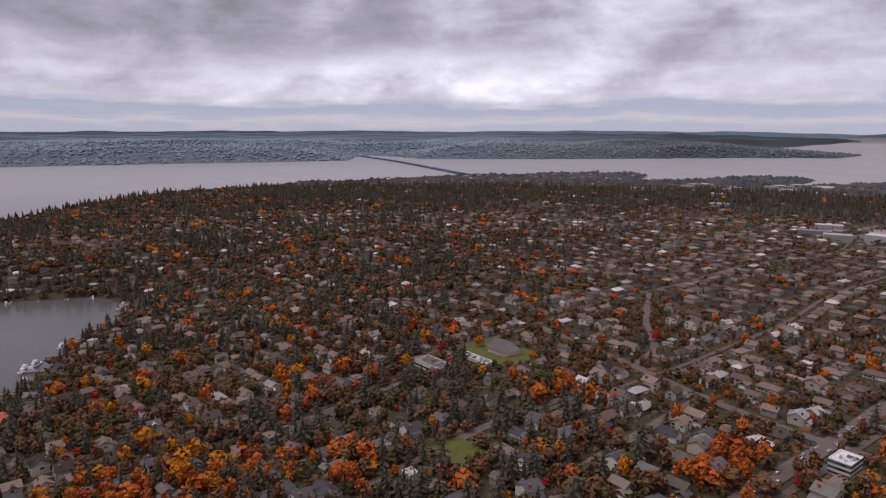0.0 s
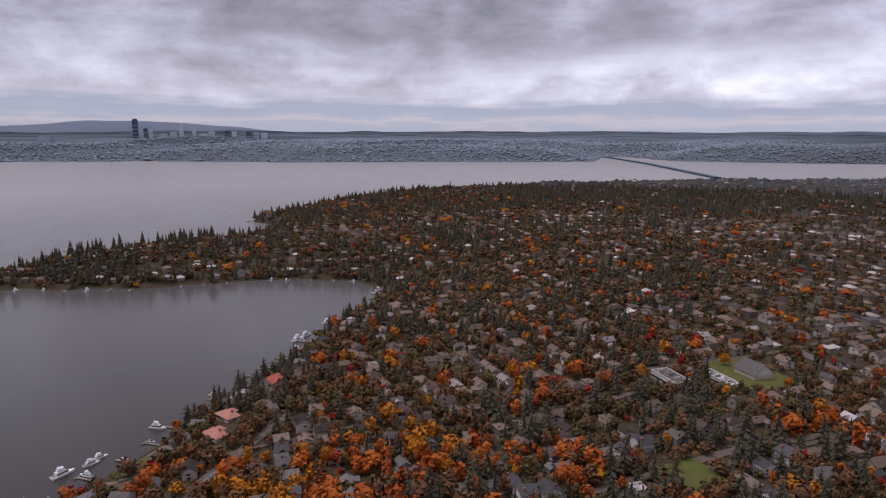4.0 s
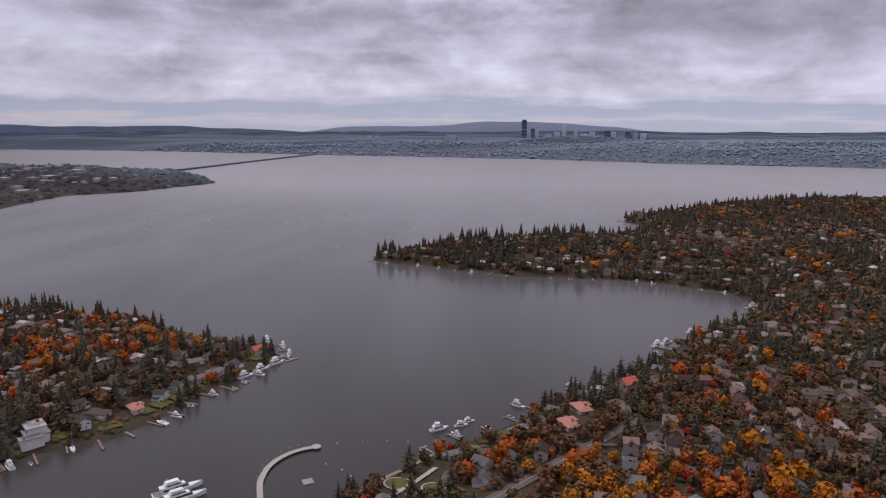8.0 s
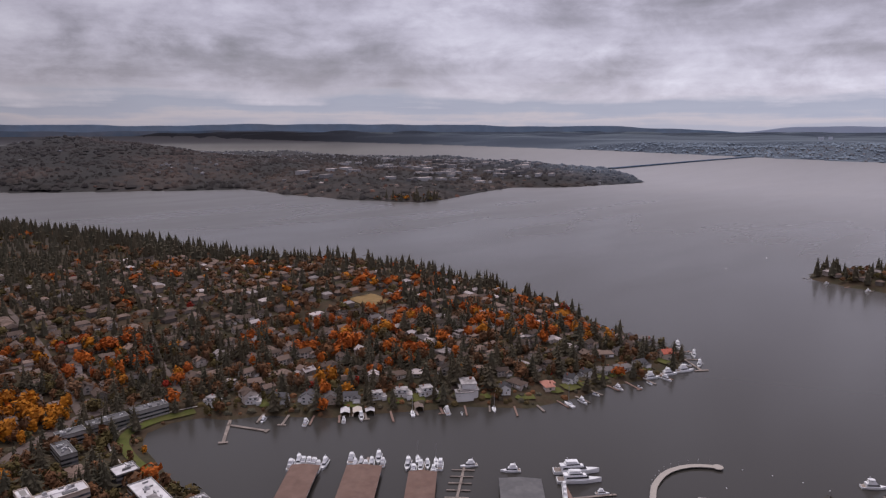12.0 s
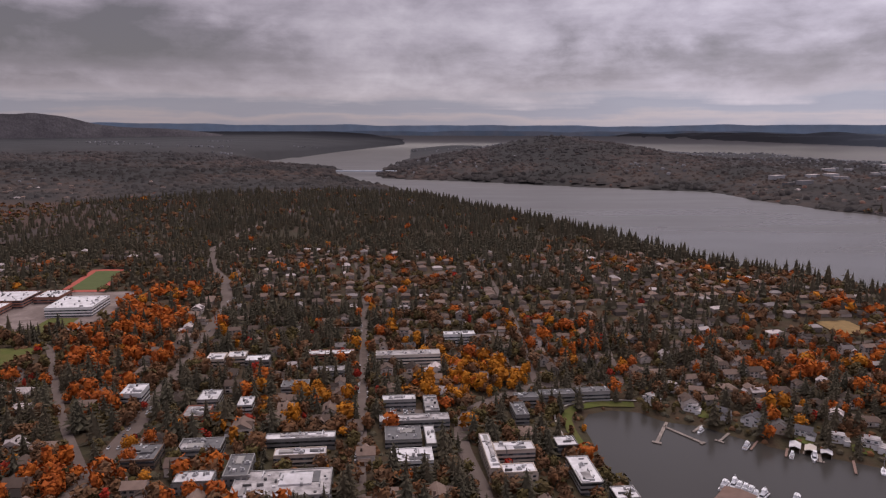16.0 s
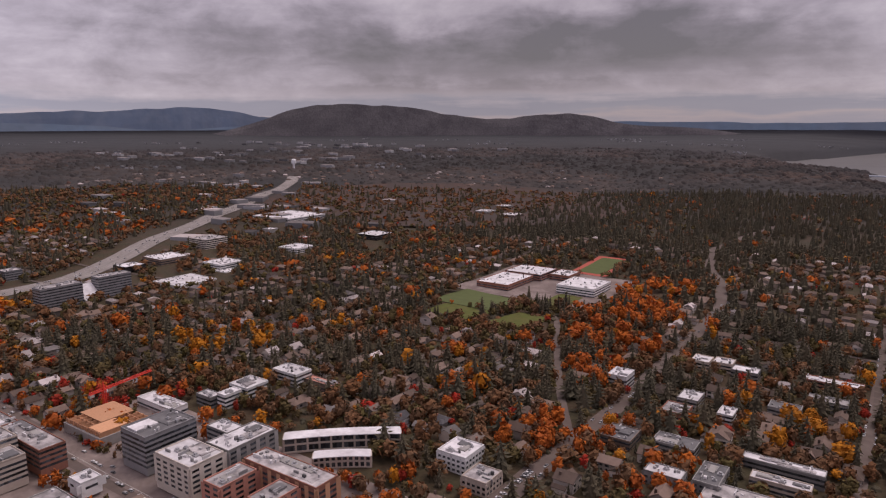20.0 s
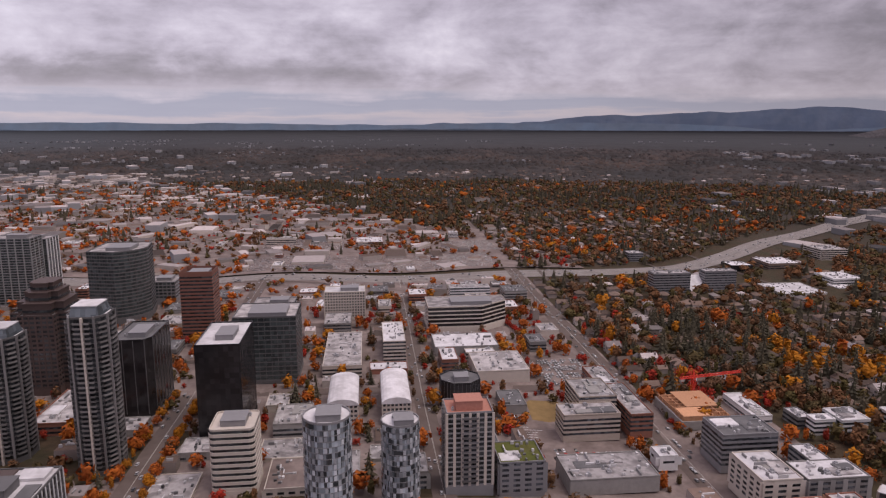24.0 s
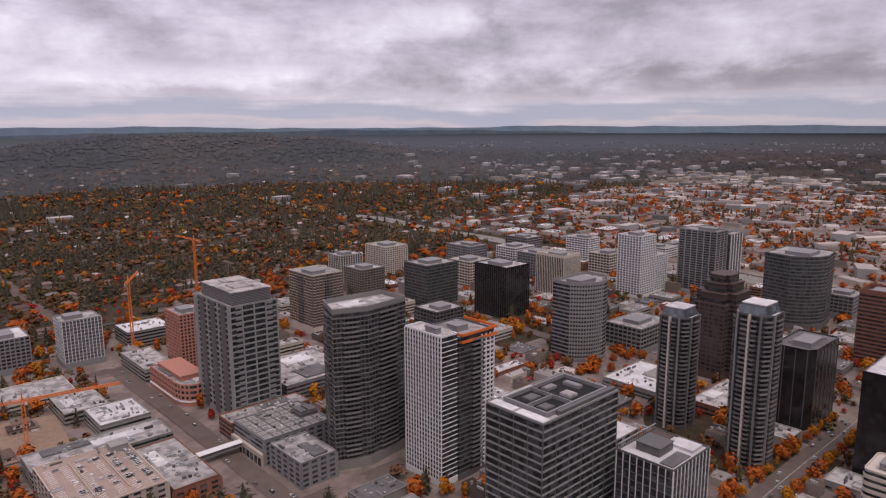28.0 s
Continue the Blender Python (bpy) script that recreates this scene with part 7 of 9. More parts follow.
# vents, hatches and ducts that litter the flat roofs
_r = np.random.RandomState(57)
_rows = []
for _x0, _y0, _x1, _y1, _z0 in FLAT_ROOFS:
    for _k in range(int(min((_x1 - _x0) * (_y1 - _y0) / 55, 26))):
        _w2, _d2 = (_r.uniform(0.8, 2.2), _r.uniform(0.8, 2.2)) if _r.rand() < 0.75 else (_r.uniform(3, 8), 0.7)
        _rows.append((_r.uniform(_x0 + 2.5, _x1 - 2.5), _r.uniform(_y0 + 2.5, _y1 - 2.5), _z0 + 2.0, _w2, _d2, _r.uniform(-1.2, 0.2), _r.choice([0.0, 1.5708])))
boxes("roof_vents", [(a, b, c - 2.0, w, d, 2.0 + e, t) for a, b, c, w, d, e, t in _rows], M["vent_mix"], M["vent_mix"], "grey and white vents and ducts on flat roofs", "roof vents")

# ---- houses ----
def house_shape(kind):
    """Geo of the walls, roof, and places of openings for one of the house shapes, about 15 x 12 m."""
    wall, roof, extra = Geo(), Geo(), {}
    if kind == 0:      # L with two gables and a garage wing
        wall.box(-8, -5, -3, 5, 4, 5.4)
        wall.box(1, -9, -3, 8, -2, 3.6)
        roof.gable(-8, -5, 5, 4, 5.5, 3.0, 0.7, "x")
        roof.gable(1, -9, 8, -2, 3.7, 2.2, 0.6, "y")
        wall.add([(-8, -5, 5.4), (-8, 4, 5.4), (-8, -0.5, 8.1), (5, -5, 5.4), (5, 4, 5.4), (5, -0.5, 8.1)], [(0, 2, 1), (3, 4, 5)])
        chimney, door, garage = (-6.5, 1.5, 9.6), (-2, -5.06), (4.5, -9.06)
        wins = [(-6, -5.06, 1.2, 0), (-6, -5.06, 3.9, 0), (-2, -5.06, 3.9, 0), (-8.06, 0, 1.4, 1), (-8.06, 0, 4.0, 1), (2, 4.06, 3.6, 0)]
    elif kind == 1:    # hipped with a hipped wing
        wall.box(-8.5, -5, -3, 8.5, 5, 3.4)
        wall.box(-8, 2, -3, -1, 9, 3.3)
        roof.hip(-8.5, -5, 8.5, 5, 3.5, 2.6, 0.8)
        roof.hip(-8, 1, -1, 9, 3.4, 1.9, 0.7)
        chimney, door, garage = (3.5, 1.5, 6.9), (0, -5.06), (5.6, -5.06)
        wins = [(-6, -5.06, 1.4, 0), (-3, -5.06, 1.4, 0), (-8.56, 0, 1.4, 1), (8.56, 0, 1.4, 1), (3, 5.06, 1.4, 0), (-4.5, 9.06, 1.4, 0)]
    elif kind == 2:    # tall two-storey gable with cross gable
        wall.box(-6, -6, -3, 6, 6, 6.2)
        wall.box(-10, -3, -3, -6, 5, 3.2)
        roof.gable(-6, -6, 6, 6, 6.3, 3.6, 0.6, "y")
        roof.gable(-10, -3, -6.2, 5, 3.3, 1.6, 0.5, "y")
        roof.gable(-0.5, -2.5, 6.3, 3, 6.3, 2.6, 0.5, "x")
        wall.add([(-6, -6, 6.2), (6, -6, 6.2), (0, -6, 9.5), (-6, 6, 6.2), (6, 6, 6.2), (0, 6, 9.5)], [(0, 1, 2), (3, 5, 4)])
        chimney, door, garage = (-3.2, 3, 10.0), (1.5, -6.06), (-8, -3.06)
        wins = [(-3.5, -6.06, 1.4, 0), (-3.5, -6.06, 4.4, 0), (3.5, -6.06, 4.4, 0), (6.06, 0, 1.4, 1), (6.06, 0, 4.4, 1), (0, 6.06, 4.4, 0)]
    else:              # flat-roofed modern house in stepped boxes
        wall.box(-8, -5, -3, 7, 5, 3.3)
        wall.box(-5, -4, 3.3, 5, 4, 6.4)
        wall.box(4, -8, -3, 9, 2, 2.9)
        roof.box(-8.5, -5.5, 3.3, 7.5, 5.5, 3.7)
        roof.box(-5.6, -4.6, 6.4, 5.6, 4.6, 6.8)
        roof.box(3.6, -8.5, 2.9, 9.5, 2, 3.25)
        chimney, door, garage = (-2, 2, 7.9), (-1, -5.06), (6.5, -8.06)
        wins = [(-5, -5.06, 1.4, 0), (-2.5, -4.06, 4.8, 0), (2.5, -4.06, 4.8, 0), (-8.06, 0, 1.4, 1), (-5.06, 0, 4.8, 1), (2, 5.06, 1.4, 0)]
    return wall, roof, chimney, door, garage, wins


WIN_X = Geo().box(-1.1, -0.05, -0.75, 1.1, 0.05, 0.75).mesh("window", M["window"])
WIN_Y = Geo().box(-0.05, -1.1, -0.75, 0.05, 1.1, 0.75).mesh("window", M["window"])
DOOR = Geo().box(-0.55, -0.07, 0, 0.55, 0.07, 2.1).mesh("door", M["wall_brown"])
GARAGE = Geo().box(-2.4, -0.07, 0, 2.4, 0.07, 2.2).mesh("garage_door", M["trim_white"])


def build_house(kind, wall_mat, roof_mat, label, category="house"):
    wall, roof, (cx, cy, cz), door, garage, wins = house_shape(kind)
    root = thing("house", label, category, 0, 0, -600, group="houses of the residential streets")
    part("wall", wall, M[wall_mat], root)
    top = part("roof", roof, M[roof_mat], root)
    part("chimney", Geo().box(cx - 0.5, cy - 0.7, cz - 5, cx + 0.5, cy + 0.7, cz).box(cx - 0.6, cy - 0.8, cz, cx + 0.6, cy + 0.8, cz + 0.2), M["brick"], top)
    shared("door", DOOR, root, (*door, 0.0))
    shared("garage_door", GARAGE, root, (*garage, 0.0))
    for x, y, z, side in wins[:4]:
        shared("window", WIN_Y if side else WIN_X, root, (x, y, z))
    return root


HOUSES = [build_house(k, w, r, l) for k, w, r, l in (
    (0, "wall_grey", "shingle_grey", "grey two-gabled house with grey shingle roof"),
    (1, "wall_beige", "shingle_brown", "beige single-storey house with brown hipped roof"),
    (2, "wall_white", "shingle_dark", "white two-storey house with dark gabled roof"),
    (0, "wall_brown", "shingle_brown", "brown wooden house with brown gabled roof"),
    (1, "wall_grey", "shingle_dark", "grey low house with dark hipped roof"),
    (2, "wall_beige", "shingle_grey", "beige two-storey house with grey gabled roof"),
    (3, "wall_white", "gravel_roof", "white flat-roofed modern house with large windows"),
    (1, "wall_white", "shingle_grey", "white low house with grey hipped roof"),
    (0, "wall_white", "shingle_dark", "white L-shaped house with dark gabled roof"),
    (2, "wall_grey", "shingle_brown", "grey two-storey house with brown roof"),
    (2, "wall_beige", "tile_red", "beige lakeside villa with red clay roof"),
    (1, "wall_beige", "tile_pink", "beige villa with salmon clay roof"))]
HOUSE_SEEN = [0] * len(HOUSES)
HOUSE_SOUP = []      # the many houses further off


def put_house(i, x, y, rz, z=None, k=1.0):
    n = HOUSE_SEEN[i]
    HOUSE_SEEN[i] += 1
    ob = HOUSES[i] if n == 0 else copy_thing(HOUSES[i], Matrix())
    ob.matrix_world = pose(x, y, (ground_z(x, y) if z is None else z) + 0.3, 0, 0, rz) @ Matrix.Diagonal((k, k, k, 1))
    return ob


HR = np.random.RandomState(5)
NEAR_HOUSES, MAX_HOUSES, SHORE_LOTS = [], 170, []


def lot(x, y, rz, near_ok=True):
    """Claims a lot for a house, if it is free."""
    if not (quiet(x, y) and free(x, y) and free(x + 9, y + 8) and free(x - 9, y - 8) and free(x - 9, y + 8) and free(x + 9, y - 8)):
        return False
    wooded = 0.5 if (x > 0 and y > 700) else 0.35 if x < -700 else 0.0
    if wooded and HR.rand() < wooded:
        return False
    take(x - 6, y - 6, x + 6, y + 6, 4)
    NEAR_HOUSES.append((x, y, rz))
    return True


# villas that stand out by their roofs
for _i, (_x, _y), _rz, _k in ((10, (-669, 46), 40, 1.35), (11, (-563, -9), 35, 1.2), (11, (-604, 2), 30, 1.2), (10, (-700, -369), 60, 1.1), (6, (-459, -450), 55, 1.7), (11, (-527, -404), 60, 1.0)):
    put_house(_i, _x, _y, _rz, None, _k)
    take(_x - 11, _y - 11, _x + 11, _y + 11, 4)
    for _q in (0.98, 0.965, 0.95):
        take_disc(_x * _q, _y * _q, 7, 4)
# villas along the bay's shores
def shore_run(points, step, inset):
    p = resample(points, step)
    d = np.gradient(p, axis=0)
    n = np.stack([-d[:, 1], d[:, 0]], -1) / np.hypot(*d.T)[:, None]
    for q, m in zip(p, n):
        for s in (1, -1):
            c = q + m * s * inset
            if shore_distance(np.array([c[0]]), np.array([c[1]]), LANDS[0])[0] > inset * 0.6:
                yield q, c, -m * s
                break


SHORES = [BAY_SHORE[0:9], BAY_SHORE[18:32], MEDINA_SHORE[16:32]]
for _run in SHORES:
    for _q, _c, _out in shore_run(_run, 24.0, 24.0):
        if lot(_c[0], _c[1], math.degrees(math.atan2(_out[1], _out[0])) + 90 + HR.uniform(-12, 12)) and math.hypot(_c[0], _c[1]) < 900:
            SHORE_LOTS.append(NEAR_HOUSES[-1])
        _c2 = _c - _out * 34
        lot(_c2[0], _c2[1], math.degrees(math.atan2(_out[1], _out[0])) + 90 + HR.uniform(-20, 20))
for _s in sorted(STREETS, key=lambda s: np.hypot(*s.mean(0))):
    _p = resample(_s, 23.0)
    if len(_p) < 3:
        continue
    _d = np.gradient(_p, axis=0)
    for _q, _e in zip(_p, _d):
        _n = np.array([-_e[1], _e[0]]) / np.hypot(*_e)
        for _side in (1, -1):
            _c = _q + _n * _side * (16 + HR.uniform(0, 4)) + HR.uniform(-2, 2, 2)
            if HR.rand() < 0.94 and np.hypot(*_c) > 350:
                lot(_c[0], _c[1], math.degrees(math.atan2(_n[1] * _side, _n[0] * _side)) + 90 + HR.uniform(-4, 4))
            _c = _q + _n * _side * (40 + HR.uniform(0, 4)) + HR.uniform(-2, 2, 2)
            if HR.rand() < 0.4 and np.hypot(*_c) > 350:
                lot(_c[0], _c[1], math.degrees(math.atan2(_n[1] * _side, _n[0] * _side)) + 90 + HR.uniform(-8, 8))
NEAR_HOUSES.sort(key=lambda a: math.hypot(a[0], a[1]) - (900 if a in SHORE_LOTS else 0))
_z = lay([a[0] for a in NEAR_HOUSES], [a[1] for a in NEAR_HOUSES])[0]
for _i, ((_x, _y, _rz), _h) in enumerate(zip(NEAR_HOUSES, _z)):
    if _i < MAX_HOUSES:
        _k = HR.choice(10, p=[0.16, 0.12, 0.12, 0.09, 0.12, 0.12, 0.04, 0.06, 0.08, 0.09]) if _i >= len(SHORE_LOTS) else HR.choice([0, 2, 2, 5, 6, 6, 7, 8])
        put_house(_k, _x, _y, _rz, _h, HR.uniform(0.85, 1.1))
    else:
        HOUSE_SOUP.append((_x, _y, _h + 0.3, _rz, HR.uniform(0.85, 1.15)))

# lawns between the villas and the water
for _pts in (BAY_SHORE[20:31], BAY_SHORE[3:9]):
    for _q, _c, _out in shore_run(_pts, 21.0, 15.0):
        _t = np.array([-_out[1], _out[0]])
        if lay([_c[0]], [_c[1]])[1][0] > 7 and HR.rand() < 0.8:
            _w, _e = HR.uniform(6, 10), HR.uniform(5, 9)
            plot("lawn", [_c + _t * _w + _out * _e * 0.7, _c - _t * _w + _out * _e * 0.7, _c - _t * _w - _out * _e, _c + _t * _w - _out * _e], M["lawn"], "small green lawn between villa and water", "lawn", lift=1.0, k=0)

# the rest of the residential streets, joined
def house_template(kind):
    if kind > 3:      # far off: a box under a hipped or pitched roof
        w, d, h = ((15, 10, 3.6), (12, 11, 5.6))[kind - 4]
        v = [(sx * w / 2, sy * d / 2, z) for z in (-2, h) for sx, sy in ((-1, -1), (1, -1), (1, 1), (-1, 1))] + [(sx * (w / 2 + 0.7), sy * (d / 2 + 0.7), h) for sx, sy in ((-1, -1), (1, -1), (1, 1), (-1, 1))] + [(-w * 0.25, 0, h + 2.6), (w * 0.25, 0, h + 2.6)]
        f = [(0, 1, 5), (0, 5, 4), (1, 2, 6), (1, 6, 5), (2, 3, 7), (2, 7, 6), (3, 0, 4), (3, 4, 7), (8, 9, 13), (8, 13, 12), (9, 10, 13), (10, 11, 12), (10, 12, 13), (11, 8, 12)]
        return np.array(v, float), np.array(f), np.array([0] * 8 + [1] * 6)
    wall, roof, (cx, cy, cz), door, garage, wins = house_shape(kind)
    panes_geo = Geo().box(door[0] - 0.6, door[1] - 0.05, 0, door[0] + 0.6, door[1] + 0.05, 2.1)
    for a, b, c, side in wins:
        u, w = (0.05, 1.2) if side else (1.2, 0.05)
        panes_geo.box(a - u, b - w, c - 0.7, a + u, b + w, c + 0.7)
    gate = Geo().box(garage[0] - 2.4, garage[1] - 0.05, 0, garage[0] + 2.4, garage[1] + 0.05, 2.2)
    g = Geo().box(cx - 0.5, cy - 0.7, cz - 5, cx + 0.5, cy + 0.7, cz)
    vs, fs, ms, n = [], [], [], 0
    for q, k in ((wall, 0), (roof, 1), (g, 1), (panes_geo, 2), (gate, 3)):
        v, f = q.triangles()
        vs.append(v), fs.append(f + n), ms.append(np.full(len(f), k))
        n += len(v)
    return np.concatenate(vs), np.concatenate(fs), np.concatenate(ms)


def house_stuff(name, rows, label, seed, wall="wall_mix", roof="roof_mix", far=False, plain=False):
    a = np.array(rows, float)
    Vs, Fs, Ms, base = [], [], [], 0
    rng = np.random.RandomState(seed)
    pick = rng.choice(4, len(a), p=[0.33, 0.36, 0.25, 0.06])
    if plain:
        pick = 4 + pick % 2
    for kind in range(6):
        q = a[pick == kind]
        if len(q) == 0:
            continue
        tv, tf, tm = house_template(kind)
        x, y, z, k = q[:, 0], q[:, 1], q[:, 2], np.ones(len(q))
        if far:
            x, y, z, k = squeeze(x, y, z)
        k = (k * q[:, 4])[:, None]
        c, s = np.cos(np.radians(q[:, 3]))[:, None], np.sin(np.radians(q[:, 3]))[:, None]
        v = np.stack([(tv[:, 0] * c - tv[:, 1] * s) * k + x[:, None], (tv[:, 0] * s + tv[:, 1] * c) * k + y[:, None], tv[:, 2] * k + z[:, None]], -1)
        Vs.append(v.reshape(-1, 3))
        Fs.append((tf[None] + base + (np.arange(len(q)) * len(tv))[:, None, None]).reshape(-1, 3))
        mm = np.tile(tm, (len(q), 1))
        mm[(rng.uniform(0, 1, len(q)) < 0.16)[:, None] & (mm == 1)] = 4
        Ms.append(mm.ravel())
        base += len(q) * len(tv)
    return tagged(soup(name, np.concatenate(Vs), np.concatenate(Fs), [M[wall], M[roof], M["window"], M["trim_white"], M["roof_light"]], mat_index=np.concatenate(Ms)), label, "houses", kind="stuff")


# small flats and houses in the streets above the bay's head
for _i in range(700):
    _x, _y, _k = HR.uniform(-150, 235), HR.uniform(-650, -240), HR.uniform(0.9, 1.25)
    if lay([_x], [_y])[1][0] > 25 and all(free(_x + a * 12, _y + b * 11) for a in (-1, 0, 1) for b in (-1, 0, 1)):
        take(_x - 8, _y - 8, _x + 8, _y + 8, 4)
        HOUSE_SOUP.insert(0, (_x, _y, ground_z(_x, _y) + 0.3, HR.choice([0, 90, 180, 270]), _k))
house_stuff("houses", HOUSE_SOUP[:900], "rows of grey and brown roofed houses", 3)
house_stuff("houses", HOUSE_SOUP[900:], "further rows of grey and brown roofed houses", 6, plain=True, wall="wall_dim")
# further off: random lots over the land
def far_lots(n, seed, r0, r1, keep=0.5):
    r = np.random.RandomState(seed)
    R = np.sqrt(r.uniform(r0 ** 2, r1 ** 2, n))
    a = r.uniform(0, 6.283, n)
    x, y = -np.sin(a) * R, np.cos(a) * R
    h, d = lay(x, y)
    wood = waves(x, y, 700, 51) + 0.4 * waves(x, y, 200, 52)
    slough = (x > 700) & (y < -900) & (R < 2600)
    swood = (y < -1250) & (x > -700) & (x < 700) & (y > -3500)
    ok = (d > 15) & ((h < 125) | (x < 0)) & ~slough & ~swood & (wood < keep)
    return np.stack([x, y, h, r.choice([0, 90, 180, 270], n) + r.uniform(-12, 12, n), r.uniform(0.85, 1.3, n)], -1)[ok]


house_stuff("houses", far_lots(3600, 61, 1700, 3000, 0.6), "small roofs scattered among distant trees", 4, plain=True, wall="wall_dim")
_f = far_lots(20000, 62, 3000, 7500, 0.9)
_f = _f[(_f[:, 0] < -2200) | (waves(_f[:, 0], _f[:, 1], 900, 77) > np.where(_f[:, 1] < 0, 0.75, 0.35))]
boxes("houses", np.column_stack([_f[:, 0], _f[:, 1], _f[:, 2] + 1, 13 * _f[:, 4], 10 * _f[:, 4], 6 * _f[:, 4], np.radians(_f[:, 3])]), M["far_house"], M["far_house"], "pale specks of far houses across the water", "houses", far=True)

# ---- the bay: docks, boats, pier, park ----
def hull_geo(L, W, h):
    """A planing hull with a pointed, raised bow; bow to +x."""
    n = 8
    g, ring = Geo(), []
    for i in range(n + 1):
        f = i / n
        w = W / 2 * (1 - max(0, (f - 0.45) / 0.55) ** 2.0) + 0.02
        z = h * (0.85 + 0.35 * f * f)
        x = -L / 2 + L * f
        ring.append([(x, -w, z), (x, -w * 0.75, -0.3), (x, w * 0.75, -0.3), (x, w, z)])
    v = [p for r in ring for p in r]
    f = []
    for i in range(n):
        a, b = i * 4, i * 4 + 4
        f += [(a, b, b + 1, a + 1), (a + 1, b + 1, b + 2, a + 2), (a + 2, b + 2, b + 3, a + 3), (a + 3, b + 3, b, a)]
    f += [(0, 1, 2, 3), (n * 4 + 3, n * 4 + 2, n * 4 + 1, n * 4)]
    return g.add(v, f)


def wedge(x0, x1, w, z0, z1, rake=0.3):
    """A cabin block with raked front, rounded in plan."""
    return Geo().add([(x0, -w, z0), (x1, -w * 0.8, z0), (x1, w * 0.8, z0), (x0, w, z0), (x0 + 0.1 * rake, -w * 0.92, z1), (x1 - rake * (z1 - z0), -w * 0.7, z1), (x1 - rake * (z1 - z0), w * 0.7, z1), (x0 + 0.1 * rake, w * 0.92, z1)],
                     [(3, 2, 1, 0), (4, 5, 6, 7), (0, 1, 5, 4), (1, 2, 6, 5), (2, 3, 7, 6), (3, 0, 4, 7)])


def build_boat(kind):
    L = {"cruiser": 13.0, "runabout": 7.0, "sail": 12.0, "yacht": 36.0}[kind]
    W, h = L * (0.30 if kind != "yacht" else 0.21), (1.3 if L < 15 else 3.2) * (0.7 if kind == "runabout" else 1)
    lab = {"cruiser": "white motor cruiser moored at a dock", "runabout": "small white motorboat at a dock", "sail": "white sailing boat with tall mast", "yacht": "large white motor yacht with stacked decks"}[kind]
    root = thing({"cruiser": "motor_cruiser", "runabout": "motorboat", "sail": "sailing_boat", "yacht": "motor_yacht"}[kind], lab, "boat", 0, 0, -700, group="boats moored round the bay")
    part("hull", hull_geo(L, W, h), M["hull_white"], root)
    if kind == "runabout":
        part("windscreen", wedge(-0.5, 1.2, W * 0.36, h, h + 0.8, 0.9), M["boat_glass"], root)
        part("cover", wedge(-L * 0.42, -0.6, W * 0.40, h * 0.9, h + 0.55, 0.2), M["boat_cover"], root)
    elif kind == "sail":
        part("cabin", wedge(-2, 2.6, W * 0.3, h, h + 0.7, 0.8), M["hull_white"], root)
        part("mast", Geo().box(0.6, -0.14, h, 0.88, 0.14, h + 15), M["metal_grey"], root)
        part("boom", Geo().box(-4.6, -0.22, h + 1.5, 0.6, 0.22, h + 2.0), M["boat_cover"], root, "boom with furled sail")
    else:
        k = L / 13.0
        part("cabin", wedge(-L * 0.34, L * 0.22, W * 0.40, h * 0.95, h + 1.9 * k ** 0.6, 0.8), M["hull_white"], root)
        part("window_band", wedge(-L * 0.30, L * 0.215, W * 0.415, h + 0.55 * k ** 0.6, h + 1.25 * k ** 0.6, 0.8), M["boat_glass"], root)
        part("flybridge", wedge(-L * 0.26, L * 0.08, W * 0.33, h + 1.9 * k ** 0.6, h + 2.9 * k ** 0.6, 0.7), M["hull_white"], root)
        part("hardtop", Geo().box(-L * 0.24, -W * 0.28, h + 3.6 * k ** 0.6, L * 0.02, W * 0.28, h + 3.8 * k ** 0.6).box(-L * 0.2, -0.12, h + 2.8, -L * 0.2 + 0.3, 0.12, h + 5.2 * k ** 0.6), M["hull_white"], root)
        part("aft_deck", Geo().box(-L * 0.48, -W * 0.40, h * 0.86, -L * 0.34, W * 0.40, h * 0.95), M["dock_wood"], root)
        if kind == "yacht":
            part("window_band", wedge(-L * 0.22, L * 0.075, W * 0.34, h + 2.15 * k ** 0.6, h + 2.6 * k ** 0.6, 0.7), M["boat_glass"], root)
            part("tender_deck", Geo().box(-L * 0.36, -W * 0.36, h + 1.9 * k ** 0.6, -L * 0.26, W * 0.36, h + 2.1 * k ** 0.6), M["hull_white"], root)
    return root


BOATS = {k: [build_boat(k), 0] for k in ("cruiser", "runabout", "sail", "yacht")}


def boat(kind, x, y, heading, k=1.0):
    root, n = BOATS[kind]
    BOATS[kind][1] += 1
    ob = root if n == 0 else copy_thing(root, Matrix())
    ob.matrix_world = pose(x, y, 0.05, 0, 0, heading) @ Matrix.Diagonal((k, k, k, 1))


